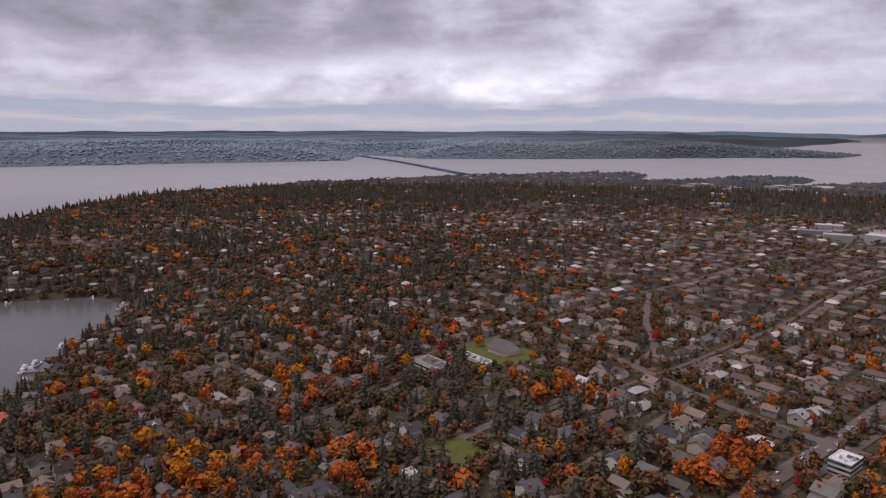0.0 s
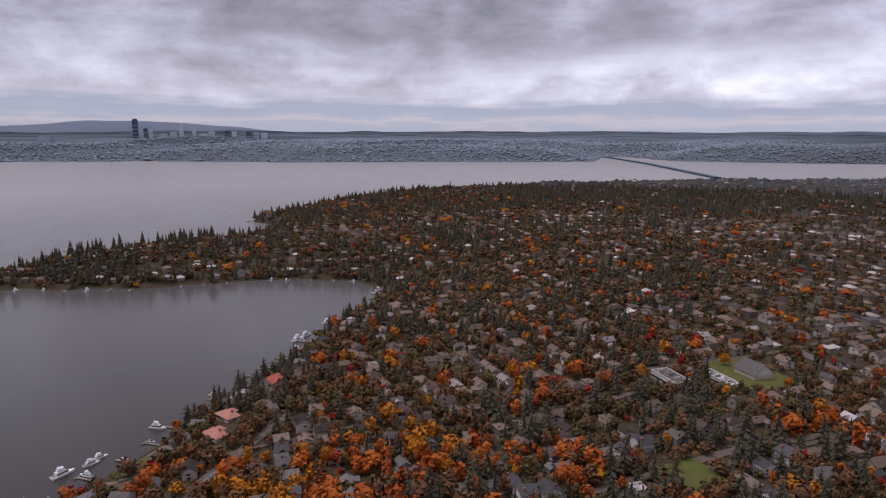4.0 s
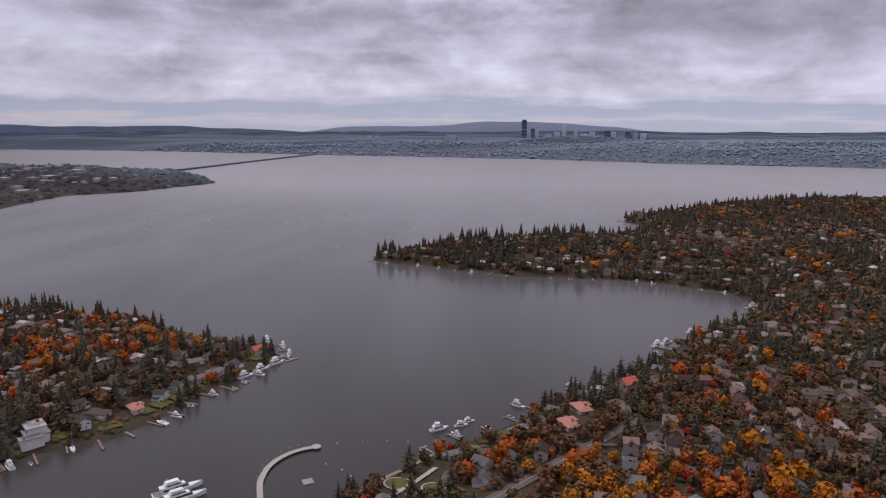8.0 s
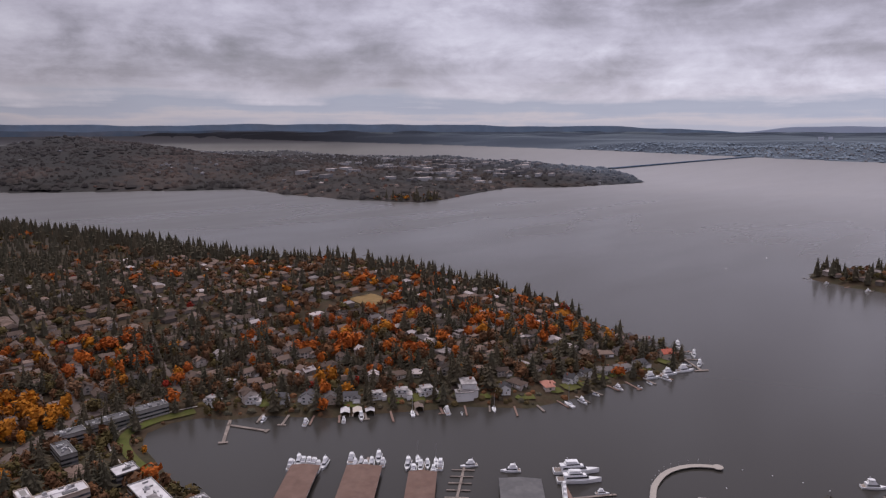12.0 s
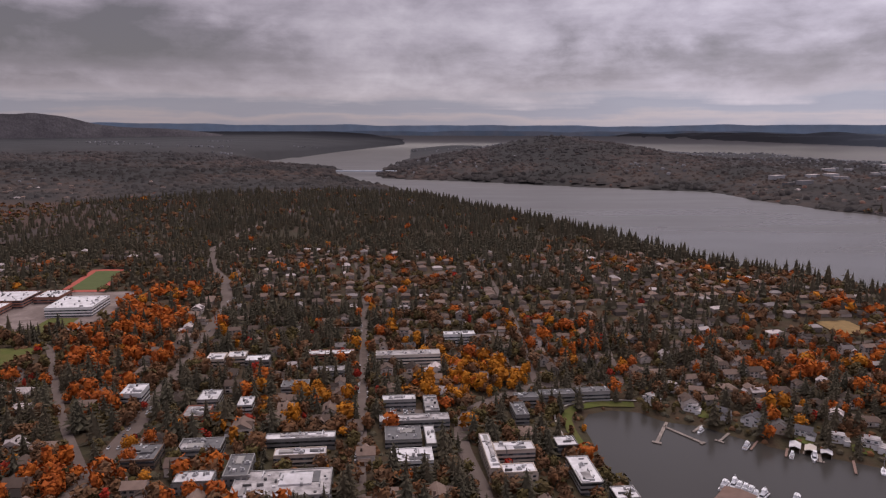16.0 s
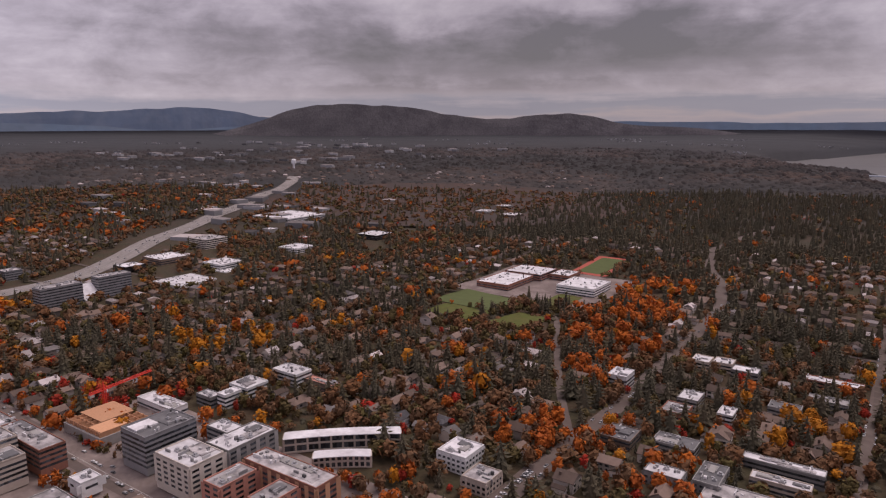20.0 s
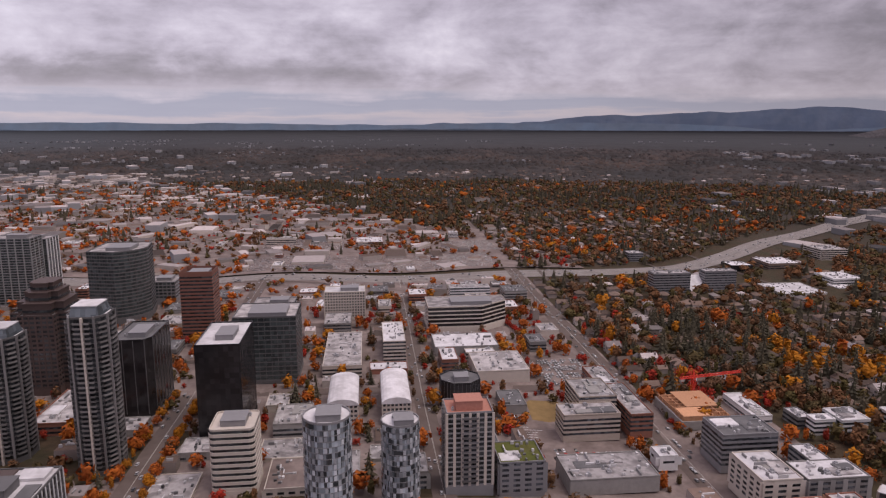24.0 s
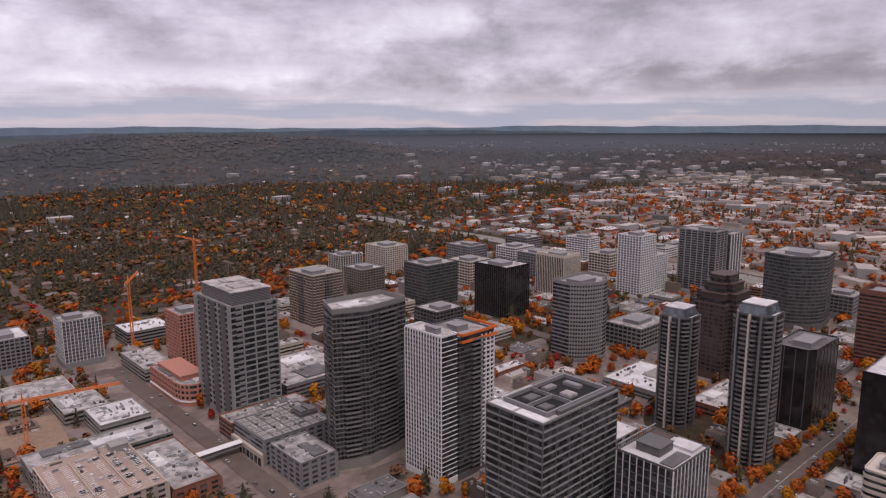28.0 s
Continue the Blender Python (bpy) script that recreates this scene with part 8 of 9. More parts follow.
def dock(p, q, width=2.0, mat="dock_wood", head=None, z=0.75, piles=True):
    """A timber dock from p (shore) to q: deck boards on stringers, with piles."""
    p, q = Vector(p), Vector(q)
    L, a = (q - p).length, math.atan2(q.y - p.y, q.x - p.x)
    root = thing("dock", "weathered timber dock on piles" if mat == "dock_wood" else "reddish timber dock on piles", "dock", p.x, p.y, 0, math.degrees(a), group="private docks round the bay")
    n = max(int(L / 5.0), 1)
    me = Geo().box(0.04, -width / 2, z - 0.1, L / n - 0.04, width / 2, z + 0.06).mesh("deck_board", M[mat])
    for i in range(n):
        shared("deck_board", me, root, (L * i / n, 0, 0))
    part("stringer", Geo().box(0, -width / 2 + 0.1, z - 0.4, L, -width / 2 + 0.3, z - 0.1).box(0, width / 2 - 0.3, z - 0.4, L, width / 2 - 0.1, z - 0.1), M[mat], root)
    if head:
        part("dock_head", Geo().box(L - width, -head / 2, z - 0.35, L, head / 2, z + 0.07), M[mat], root)
    if piles:
        pm = Geo().prism(arc(0, 0, 0.17, 0, 300, 5), -4, z + 1.1).mesh("pile", M["bark"])
        for i in range(max(int(L / 30), 1) + 1):
            for s in (-1, 1):
                shared("pile", pm, root, (min(i * 30.0 + 0.4, L - 0.3), s * (width / 2 + 0.2), 0))


def boathouse(x, y, rz, roof):
    root = thing("boathouse", "open boathouse with pale gabled roof", "boathouse", x, y, 0, rz)
    part("roof", Geo().gable(-6, -4, 6, 4, 4.0, 1.4, 0.4, "x"), M[roof], root)
    part("wall", Geo().box(-6, -4, -1, 6, -3.7, 4).box(-6, 3.7, -1, 6, 4, 4).box(-6, -4, -1, -5.7, 4, 4), M["wall_beige"], root)
    part("walkway", Geo().box(-6, -5.2, 0.5, 7, -4.05, 0.75), M["dock_wood"], root)


for _run, _step, _lo, _hi, _share in ((BAY_SHORE[20:31], 23.0, 12, 22, 0.85), (BAY_SHORE[0:9], 32.0, 14, 26, 0.75), (MEDINA_SHORE[26:32], 36.0, 12, 20, 0.9), (MEDINA_SHORE[17:26], 90.0, 14, 22, 0.6)):
    _dr = random.Random(len(_run))
    for _q, _c, _out in shore_run(_run, _step, 20.0):
        if _dr.random() > _share:
            continue
        _L = _dr.uniform(_lo, _hi)
        _a = _q - _out * 4
        _e = _q + _out * _L
        dock(_a, _e, _dr.uniform(1.6, 2.6), "dock_red" if _dr.random() < 0.2 else "dock_wood", _dr.choice([None, None, 6.0, 8.0]))
        _deg = math.degrees(math.atan2(_out[1], _out[0]))
        if _dr.random() < 0.55:
            _t = np.array([-_out[1], _out[0]]) * _dr.choice([-1, 1]) * 4.2
            boat(_dr.choice(["cruiser", "cruiser", "runabout", "sail"] if _dr.random() < 0.5 else ["cruiser", "runabout"]), *(_q + _out * (_L - 5) + _t), _deg + _dr.choice([0, 180]) + _dr.uniform(-5, 5), _dr.uniform(0.8, 1.25))
for _x, _y, _rf in ((-347, -500, "membrane"), (-356, -493, "band_cream"), (-366, -487, "membrane"), (-405, -462, "shingle_brown")):
    boathouse(_x, _y, 55, _rf)
dock((-262, -560), (-236, -521), 3.0, "dock_wood", 8.0)
dock((-256, -552), (-276, -516), 3.0, "dock_wood", 6.0)
# the point with its moored cruisers
for _x, _y, _h, _k in ((-757, -384, 40, 1.5), (-742, -356, 30, 1.3), (-715, -336, 20, 1.3), (-686, -338, 150, 1.6), (-664, -345, 150, 1.5), (-640, -352, 150, 1.5), (-556, -121, 130, 1.4), (-568, -103, 120, 1.0), (-578, -98, 120, 0.9), (-690, -8, 120, 1.1),
                       (-842, 92, 130, 1.5), (-856, 104, 130, 1.3), (-908, 140, 120, 1.2)):
    boat("cruiser", _x, _y, _h, _k)
dock((-722, -358), (-700, -325), 3.0, "dock_wood", 16.0)
# the marina: roofed piers, with cruisers at their ends
U = Vector((-0.71, -0.70))
S = Vector((0.70, -0.71))


def roofed_pier(ox, oy, width, length, mat, label):
    root = thing("roofed_pier", label, "boathouse", ox, oy, 0, math.degrees(math.atan2(U.y, U.x)))
    part("roof", Geo().gable(-length, -width / 2, 0, width / 2, 5.0, 1.3, 0.4, "x"), M[mat], root)
    part("fascia", Geo().box(-length, -width / 2 - 0.3, 4.1, 0.3, -width / 2, 5.0).box(-length, width / 2, 4.1, 0.3, width / 2 + 0.3, 5.0).box(0.0, -width / 2, 4.1, 0.3, width / 2, 5.0), M["trim_white"], root)
    part("gangway", Geo().box(-length, -1.2, 0.4, 4, 1.2, 0.7), M["dock_wood"], root)
    pm = Geo().box(-0.15, -0.15, -3, 0.15, 0.15, 5).mesh("post", M["bark"])
    for i in range(int(length / 12) + 1):
        for s in (-1, 0, 1):
            shared("post", pm, root, (-i * 12.0 - 0.5, s * (width / 2 - 0.5), 0))


roofed_pier(-262, -433, 22, 62, "rust_roof", "covered moorings with brown roof")
roofed_pier(-295, -401, 27, 66, "rust_roof", "covered moorings with wide brown roof")
roofed_pier(-322, -363, 21, 64, "rust_roof", "covered moorings with brown roof")
roofed_pier(-368, -305, 31, 50, "dark_roof", "covered moorings with dark grey roof")
_mr = random.Random(8)
for _ox, _oy, _n in ((-262, -433, 7), (-295, -401, 7), (-322, -363, 6)):
    for _i in range(_n):
        _p = Vector((_ox, _oy)) + U * _mr.uniform(6, 20) + S * (-13 + 26 * _i / (_n - 1))
        boat("cruiser", _p.x, _p.y, 225 + _mr.choice([0, 180]) + _mr.uniform(-6, 6), _mr.uniform(1.0, 1.35))
    for _i in range(3):
        _p = Vector((_ox, _oy)) + U * _mr.uniform(-1, 4) + S * _mr.uniform(-11, 11)
        boat("runabout", _p.x, _p.y, 225 + _mr.uniform(-6, 6), 1.2)
    dock(Vector((_ox, _oy)), Vector((_ox, _oy)) + U * 22, 2.2)
for _x, _y in ((-338, -387), (-346, -374)):
    boat("sail", _x, _y, 230)
dock((-318, -322), (-356, -352), 2.0)
for _k in range(5):
    _a = Vector((-320 - 8 * _k, -324 - 6.3 * _k))
    dock(_a - S * 9, _a + S * 9, 1.2, piles=False)
boat("cruiser", -360, -351, 330, 1.1)
boat("cruiser", -378, -323, 320, 1.2)
boat("yacht", -414, -287, 139.5, 1.0)
boat("yacht", -404, -277, 139, 0.95)
dock((-365, -248), (-393, -284), 3.0, "dock_red")
dock((-380, -266), (-408, -247), 2.0)
dock((-372, -256), (-397, -238), 2.0)
for _i in range(4):
    boat("cruiser", -388 + 5.5 * _i, -279 + 4.6 * _i, 40, 0.9)
boat("cruiser", -402, -255, 140, 0.8)
boat("runabout", -392, -243, 140, 1.0)
# the curved public pier
PIER = [(-499, -216), (-493, -224), (-486, -230), (-477, -234.5), (-468, -237), (-458, -237.5), (-448, -236), (-438, -233.5), (-430, -230), (-415, -222), (-395, -208), (-370, -190)]
_pier = thing("curved_pier", "curved pale concrete pier with rail and lamps", "pier")
_pp = resample(PIER, 4.0)
_dd = np.gradient(_pp, axis=0)
_nn = np.stack([-_dd[:, 1], _dd[:, 0]], -1) / np.hypot(*_dd.T)[:, None]
for _i in range(len(_pp) - 1):
    _w1 = 2.3
    _q = [tuple(_pp[_i] + _nn[_i] * _w1), tuple(_pp[_i] - _nn[_i] * _w1), tuple(_pp[_i + 1] - _nn[_i + 1] * _w1), tuple(_pp[_i + 1] + _nn[_i + 1] * _w1)]
    part("deck_slab", Geo().prism(_q, 1.3, 1.8), M["path"], _pier)
    if _i % 2 == 0:
        part("pile", Geo().prism(arc(*_pp[_i], 0.3, 0, 300, 5), -4, 1.3), M["concrete"], _pier)
    if _i % 2 == 1:
        _l = _pp[_i] - _nn[_i] * 2.1
        part("lamp_post", Geo().prism(arc(*_l, 0.09, 0, 270, 3), 1.8, 5.6).box(_l[0] - 0.3, _l[1] - 0.3, 5.5, _l[0] + 0.3, _l[1] + 0.3, 5.75), M["metal_grey"], _pier)
part("pier_head", Geo().prism(arc(-500, -214, 4.2, 0, 330, 11), 1.3, 1.85), M["path"], _pier)
_raft = thing("swim_raft", "grey square swimming raft afloat", "raft", -447, -199, 0, 35)
part("deck", Geo().box(-4, -4, 0.2, 4, 4, 0.6), M["concrete"], _raft)
part("float", Geo().box(-3.6, -3.6, -0.5, 3.6, -2.6, 0.2).box(-3.6, 2.6, -0.5, 3.6, 3.6, 0.2), M["tyre"], _raft)
for _i, (_x, _y) in enumerate(((-512, -200), (-520, -180), (-526, -160), (-528, -142), (-476, -196), (-470, -180), (-462, -170), (-1429, -545), (-1268, -557))):
    _b = thing("buoy", "small white mooring buoy on the water", "buoy", _x, _y, 0, group="mooring buoys")
    part("float", Geo().prism(arc(0, 0, 0.55, 0, 315, 7), -0.2, 0.4, 0.9).prism(arc(0, 0, 0.5, 0, 315, 7), 0.4, 0.8, 0.4), M["hull_white"], _b)
# the park on the shore
def oval(cx, cy, rx, ry, turn, n=18):
    c, q = math.cos(turn), math.sin(turn)
    return [(cx + rx * math.cos(6.2832 * i / n) * c - ry * math.sin(6.2832 * i / n) * q, cy + rx * math.cos(6.2832 * i / n) * q + ry * math.sin(6.2832 * i / n) * c) for i in range(n)]


PARK_WALK = [(-424, -132), (-434, -124), (-452, -115), (-476, -106)]
PARK_BEACH = [(-425, -166), (-446, -154), (-463, -143), (-476, -131), (-493, -122), (-509, -117)]
for _q in resample(PARK_WALK, 6.0):
    take_disc(_q[0], _q[1], 12, 3)
for (_cx, _cy), _rx, _ry, _l in (((-449, -129), 14, 9, "oval park lawn inside a pale path"), ((-439, -99), 13, 8, "curved park lawn above the bay"), ((-428, -110), 10, 6, "small park lawn beside the walk")):
    _o = oval(_cx, _cy, _rx, _ry, 0.9)
    plot("lawn", _o, M["lawn"], _l, "lawn", lift=0.45, grid=4.0)
    strip("path", _o + _o[:1], 1.4, M["path"], "pale looping park path", "path", lift=0.75, k=3, step=4)
strip("path", PARK_WALK, 4.5, M["path"], "broad pale walk down to the bay", "path", lift=0.9, k=3, step=6)
strip("beach", PARK_BEACH, 7.0, M["soil"], "narrow brown shingle beach at the park", "beach", lift=0.4, k=3)
# lawn round the bay's head
strip("lawn", [(-170, -500), (-168, -540), (-172, -575), (-186, -594), (-215, -602), (-245, -596)], 9.0, M["lawn"], "bright green lawn round the bay's head", "lawn", lift=0.5, k=3, step=6)
strip("path", [(-160, -505), (-157, -545), (-162, -580), (-182, -600), (-215, -609), (-250, -602)], 1.8, M["path"], "yellow leaf-strewn path along the shore", "path", lift=0.8, k=0, step=6)

# ---- across the water, cranes, cars ----
def far_bar(name, pts, width, z0, z1, mat, label, category):
    p = resample(pts, 120.0)
    d = np.gradient(p, axis=0)
    n = np.stack([-d[:, 1], d[:, 0]], -1) / np.hypot(*d.T)[:, None]
    rows = [(p + n * width * s, z) for s, z in ((-0.5, z0), (-0.5, z1), (0.5, z1), (0.5, z0))]
    V = np.concatenate([np.stack(squeeze(q[:, 0], q[:, 1], np.full(len(q), z))[:3], -1) for q, z in rows])
    m, i = len(p), np.arange(len(p) - 1)
    F = np.concatenate([np.stack([i + a * m, i + 1 + a * m, i + 1 + b * m, i + b * m], -1) for a, b in ((0, 1), (1, 2), (2, 3), (3, 0))])
    return tagged(soup(name, V, F, mat), label, category, kind="structure")


# distance haze is mixed into both base colours, for skyline and bridges
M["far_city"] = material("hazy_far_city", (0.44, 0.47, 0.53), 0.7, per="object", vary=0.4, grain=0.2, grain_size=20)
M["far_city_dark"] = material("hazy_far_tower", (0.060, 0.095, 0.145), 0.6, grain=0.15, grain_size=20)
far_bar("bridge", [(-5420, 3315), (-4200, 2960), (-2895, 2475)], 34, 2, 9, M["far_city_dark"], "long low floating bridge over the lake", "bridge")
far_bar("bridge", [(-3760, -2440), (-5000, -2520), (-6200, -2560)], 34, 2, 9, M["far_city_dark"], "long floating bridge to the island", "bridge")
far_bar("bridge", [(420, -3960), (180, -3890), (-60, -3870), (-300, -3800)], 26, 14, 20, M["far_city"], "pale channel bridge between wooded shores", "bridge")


def skyscraper(az, el0, el1, wide, mat, label, r=4765.0):
    a = radians(az)
    x, y = -math.sin(a) * r, math.cos(a) * r
    w = r * radians(wide)
    z0, z1 = EYE_Z + r * math.tan(radians(el0)), EYE_Z + r * math.tan(radians(el1))
    root = thing("skyscraper", label, "skyscraper", x, y, z0, az, group="far city skyline")
    part("shaft", Geo().box(-w / 2, -w / 2, -40, w / 2, w / 2, z1 - z0), M[mat], root)
    part("crown", Geo().box(-w * 0.36, -w * 0.36, z1 - z0, w * 0.36, w * 0.36, (z1 - z0) * 1.05), M[mat], root)
    band = Geo().box(-w / 2 - 0.6, -w / 2 - 0.6, 0, w / 2 + 0.6, w / 2 + 0.6, 2.5).mesh("floor_band", M["far_city"])
    for k in range(1, 6):
        shared("floor_band", band, root, (0, 0, (z1 - z0) * k / 6.5))


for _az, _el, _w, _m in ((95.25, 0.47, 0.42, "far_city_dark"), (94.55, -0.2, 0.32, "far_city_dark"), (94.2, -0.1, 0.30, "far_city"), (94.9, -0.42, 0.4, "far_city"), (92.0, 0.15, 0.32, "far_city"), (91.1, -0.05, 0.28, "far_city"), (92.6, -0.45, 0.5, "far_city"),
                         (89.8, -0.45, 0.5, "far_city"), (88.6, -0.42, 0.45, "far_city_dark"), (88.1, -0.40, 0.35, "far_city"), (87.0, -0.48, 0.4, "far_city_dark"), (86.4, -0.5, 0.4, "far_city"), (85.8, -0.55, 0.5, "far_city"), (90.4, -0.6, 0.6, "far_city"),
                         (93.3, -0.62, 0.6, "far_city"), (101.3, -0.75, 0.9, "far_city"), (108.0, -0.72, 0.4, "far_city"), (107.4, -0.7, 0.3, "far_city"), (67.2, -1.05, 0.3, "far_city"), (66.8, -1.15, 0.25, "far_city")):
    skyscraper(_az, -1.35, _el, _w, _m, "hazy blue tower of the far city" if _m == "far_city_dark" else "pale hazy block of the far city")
# pale roofs of the island's small town and of shops on the eastern hills
_r = np.random.RandomState(14)
_rows = []
for _cx, _cy, _sx, _sy, _n, _h in ((-2560, -2650, 420, 260, 60, 9), (-2300, -2420, 200, 120, 26, 8), (1750, -1500, 260, 160, 16, 7), (1480, -1080, 240, 160, 22, 7), (2600, 1650, 700, 500, 120, 9), (-1250, 2450, 300, 300, 30, 7), (2100, 900, 500, 500, 60, 10), (-540, 1460, 60, 50, 8, 8),
                                   (3100, -2500, 500, 400, 40, 9), (3600, -3600, 600, 300, 40, 10)):
    for _ in range(_n):
        _x, _y = _cx + _r.normal() * _sx, _cy + _r.normal() * _sy
        _h0, _d0 = lay(np.array([_x]), np.array([_y]))
        if _d0[0] > 20:
            _rows.append((_x, _y, _h0[0] + 2, _r.uniform(25, 70), _r.uniform(18, 40), _h * _r.uniform(0.8, 1.6), _r.choice([0.0, 0.4])))
boxes("far_shops", _rows, M["far_house"], M["roof_light"], "pale roofs of a far town among trees", "buildings", far=True)
# white water tower on the far hill
_x, _y, _z, _k = [float(v) for v in squeeze(2312.0, -2146.0, ground_z(2312, -2146))]
_wt = thing("water_tower", "white water tower on a wooded hill", "water tower", _x, _y, _z)
part("tank", Geo().prism(arc(0, 0, 11, 0, 330, 11), 22, 38).prism(arc(0, 0, 11, 0, 330, 11), 38, 42, 0.5), M["hull_white"], _wt)
part("stem", Geo().prism(arc(0, 0, 5, 0, 315, 7), -5, 22), M["hull_white"], _wt)


def crane(x, y, top, jib, heading, mat, label):
    z0 = ground_z(x, y)
    h = top - z0
    root = thing("tower_crane", label, "crane", x, y, z0, heading)
    g = Geo()
    for sx in (-1, 1):
        for sy in (-1, 1):
            g.box(sx - 0.32, sy - 0.32, -2, sx + 0.32, sy + 0.32, h)
    for k in range(int(h / 3)):
        g.box(-1, -1.1, k * 3, 1, -0.9, k * 3 + 0.25).box(-1, 0.9, k * 3, 1, 1.1, k * 3 + 0.25).box(-1.1, -1, k * 3 + 1.5, -0.9, 1, k * 3 + 1.75).box(0.9, -1, k * 3 + 1.5, 1.1, 1, k * 3 + 1.75)
    part("mast", g, M[mat], root)
    j = Geo()
    for sy, sz in ((-0.8, 0), (0.8, 0), (0, 1.4)):
        j.box(-jib * 0.28, sy - 0.3, h + sz, jib, sy + 0.3, h + sz + 0.55)
    for k in range(int(jib / 3)):
        j.box(k * 3, -0.8, h, k * 3 + 0.2, 0.8, h + 0.2).box(k * 3, -0.1, h, k * 3 + 0.2, 0.1, h + 1.4)
    part("jib", j, M[mat], root)
    part("counterweight", Geo().box(-jib * 0.28, -1.1, h - 2.2, -jib * 0.2, 1.1, h), M["concrete"], root)
    part("apex", Geo().prism([(-0.9, -0.9), (0.9, -0.9), (0.9, 0.9), (-0.9, 0.9)], h, h + 8, 0.1), M[mat], root)
    part("cab", Geo().box(0.9, -1, h - 2.4, 2.8, 1, h - 0.2), M["trim_white"], root)


crane(216, 688, 118, 46, 60, "crane_orange", "orange tower crane above building sites")
crane(354, 858, 124, 50, 95, "crane_orange", "orange tower crane beyond the towers")
crane(89, 525, 80, 62, 350, "crane_orange", "orange tower crane in the excavation")
crane(505, -262, 62, 46, 280, "crane_red", "red tower crane over a timber frame")
# the timber-framed building site
_ts = thing("timber_frame", "half-built timber frame with raw orange wood", "building site")
_zt = 45.0
part("slab", Geo().box(452, -267, _zt - 3, 501, -228, _zt + 4), M["concrete"], _ts)
for _i in range(8):
    part("wall_frame", Geo().box(453 + 6 * _i, -266, _zt + 4, 453.4 + 6 * _i, -229, _zt + 7.6), M["timber"], _ts)
for _i in range(7):
    part("wall_frame", Geo().box(453, -266 + 6 * _i, _zt + 4, 500, -265.6 + 6 * _i, _zt + 7.2), M["timber"], _ts)
part("floor_deck", Geo().box(470, -266, _zt + 7.4, 500, -240, _zt + 7.9), M["timber"], _ts)
part("floor_deck", Geo().box(453, -250, _zt + 7.4, 469, -230, _zt + 7.8), M["timber"], _ts)
plot("excavation", [(48, 505), (112, 500), (118, 575), (60, 590)], M["soil"], "bare brown soil of an excavation", "excavation", lift=0.6)
# rows of street trees
for _k in range(14):
    for _y in (134, 156):
        tree("yellow" if _k % 3 else "orange", 372 + 13 * _k, _y, 7.5 + (_k * 5 % 4))
for _k in range(16):
    tree("red" if _k % 2 else "orange", 560 + 14 * _k, -30 if _k % 2 else -56, 6.0 + (_k * 3 % 3))
for _k in range(10):
    tree("red", 690 + 6.5 * _k, -158 + (_k * 37 % 9), 6 + _k % 3)
for _k in range(8):
    tree("orange", 470 + 14 * _k, 330 + (_k * 53 % 30) - 8, 8 + _k % 4)


# ---- cars ----
def car_geo():
    body = Geo().add([(-2.2, -0.9, 0.35), (2.2, -0.85, 0.35), (2.2, 0.85, 0.35), (-2.2, 0.9, 0.35), (-2.2, -0.9, 0.95), (2.15, -0.8, 0.8), (2.15, 0.8, 0.8), (-2.2, 0.9, 0.95)], [(3, 2, 1, 0), (4, 5, 6, 7), (0, 1, 5, 4), (1, 2, 6, 5), (2, 3, 7, 6), (3, 0, 4, 7)])
    cabin = Geo().add([(-1.9, -0.82, 0.9), (1.0, -0.8, 0.85), (1.0, 0.8, 0.85), (-1.9, 0.82, 0.9), (-1.4, -0.65, 1.42), (0.2, -0.65, 1.42), (0.2, 0.65, 1.42), (-1.4, 0.65, 1.42)], [(0, 1, 5, 4), (1, 2, 6, 5), (2, 3, 7, 6), (3, 0, 4, 7)])
    roof = Geo().box(-1.42, -0.67, 1.4, 0.22, 0.67, 1.47)
    return body, cabin, roof


def build_car(mat, label):
    body, cabin, roof = car_geo()
    root = thing("car", label, "car", 0, 0, -800, group="cars on streets and car parks")
    part("body", body, M[mat], root)
    part("windows", cabin, M["boat_glass"], root)
    part("roof", roof, M[mat], root)
    wm = Geo().add([(0.33 * math.cos(i * 0.785), s, 0.33 * math.sin(i * 0.785)) for s in (-0.11, 0.11) for i in range(8)], [tuple(range(8)), tuple(range(15, 7, -1))] + [(i, (i + 1) % 8, 8 + (i + 1) % 8, 8 + i)[::-1] for i in range(8)]).mesh("wheel", M["tyre"])
    for x in (-1.35, 1.35):
        for y in (-0.82, 0.82):
            shared("wheel", wm, root, (x, y, 0.34))
    return root


CARS = [[build_car("car_body", "grey car on a town street"), 0], [build_car("hull_white", "white car on a town street"), 0], [build_car("tyre", "black car on a town street"), 0], [build_car("car_red", "red car on a town street"), 0]]
CAR_SOUP, CAR_RNG = [], random.Random(19)
CAR_N = [0]


def car(x, y, rz):
    CAR_N[0] += 1
    if CAR_N[0] > 48:
        CAR_SOUP.append((x, y, rz))
        return
    c = CARS[CAR_RNG.choice([0, 0, 0, 1, 1, 2, 2, 3])]
    ob = c[0] if c[1] == 0 else copy_thing(c[0], Matrix())
    c[1] += 1
    ob.matrix_world = pose(x, y, ground_z(x, y) + 0.75, 0, 0, rz)


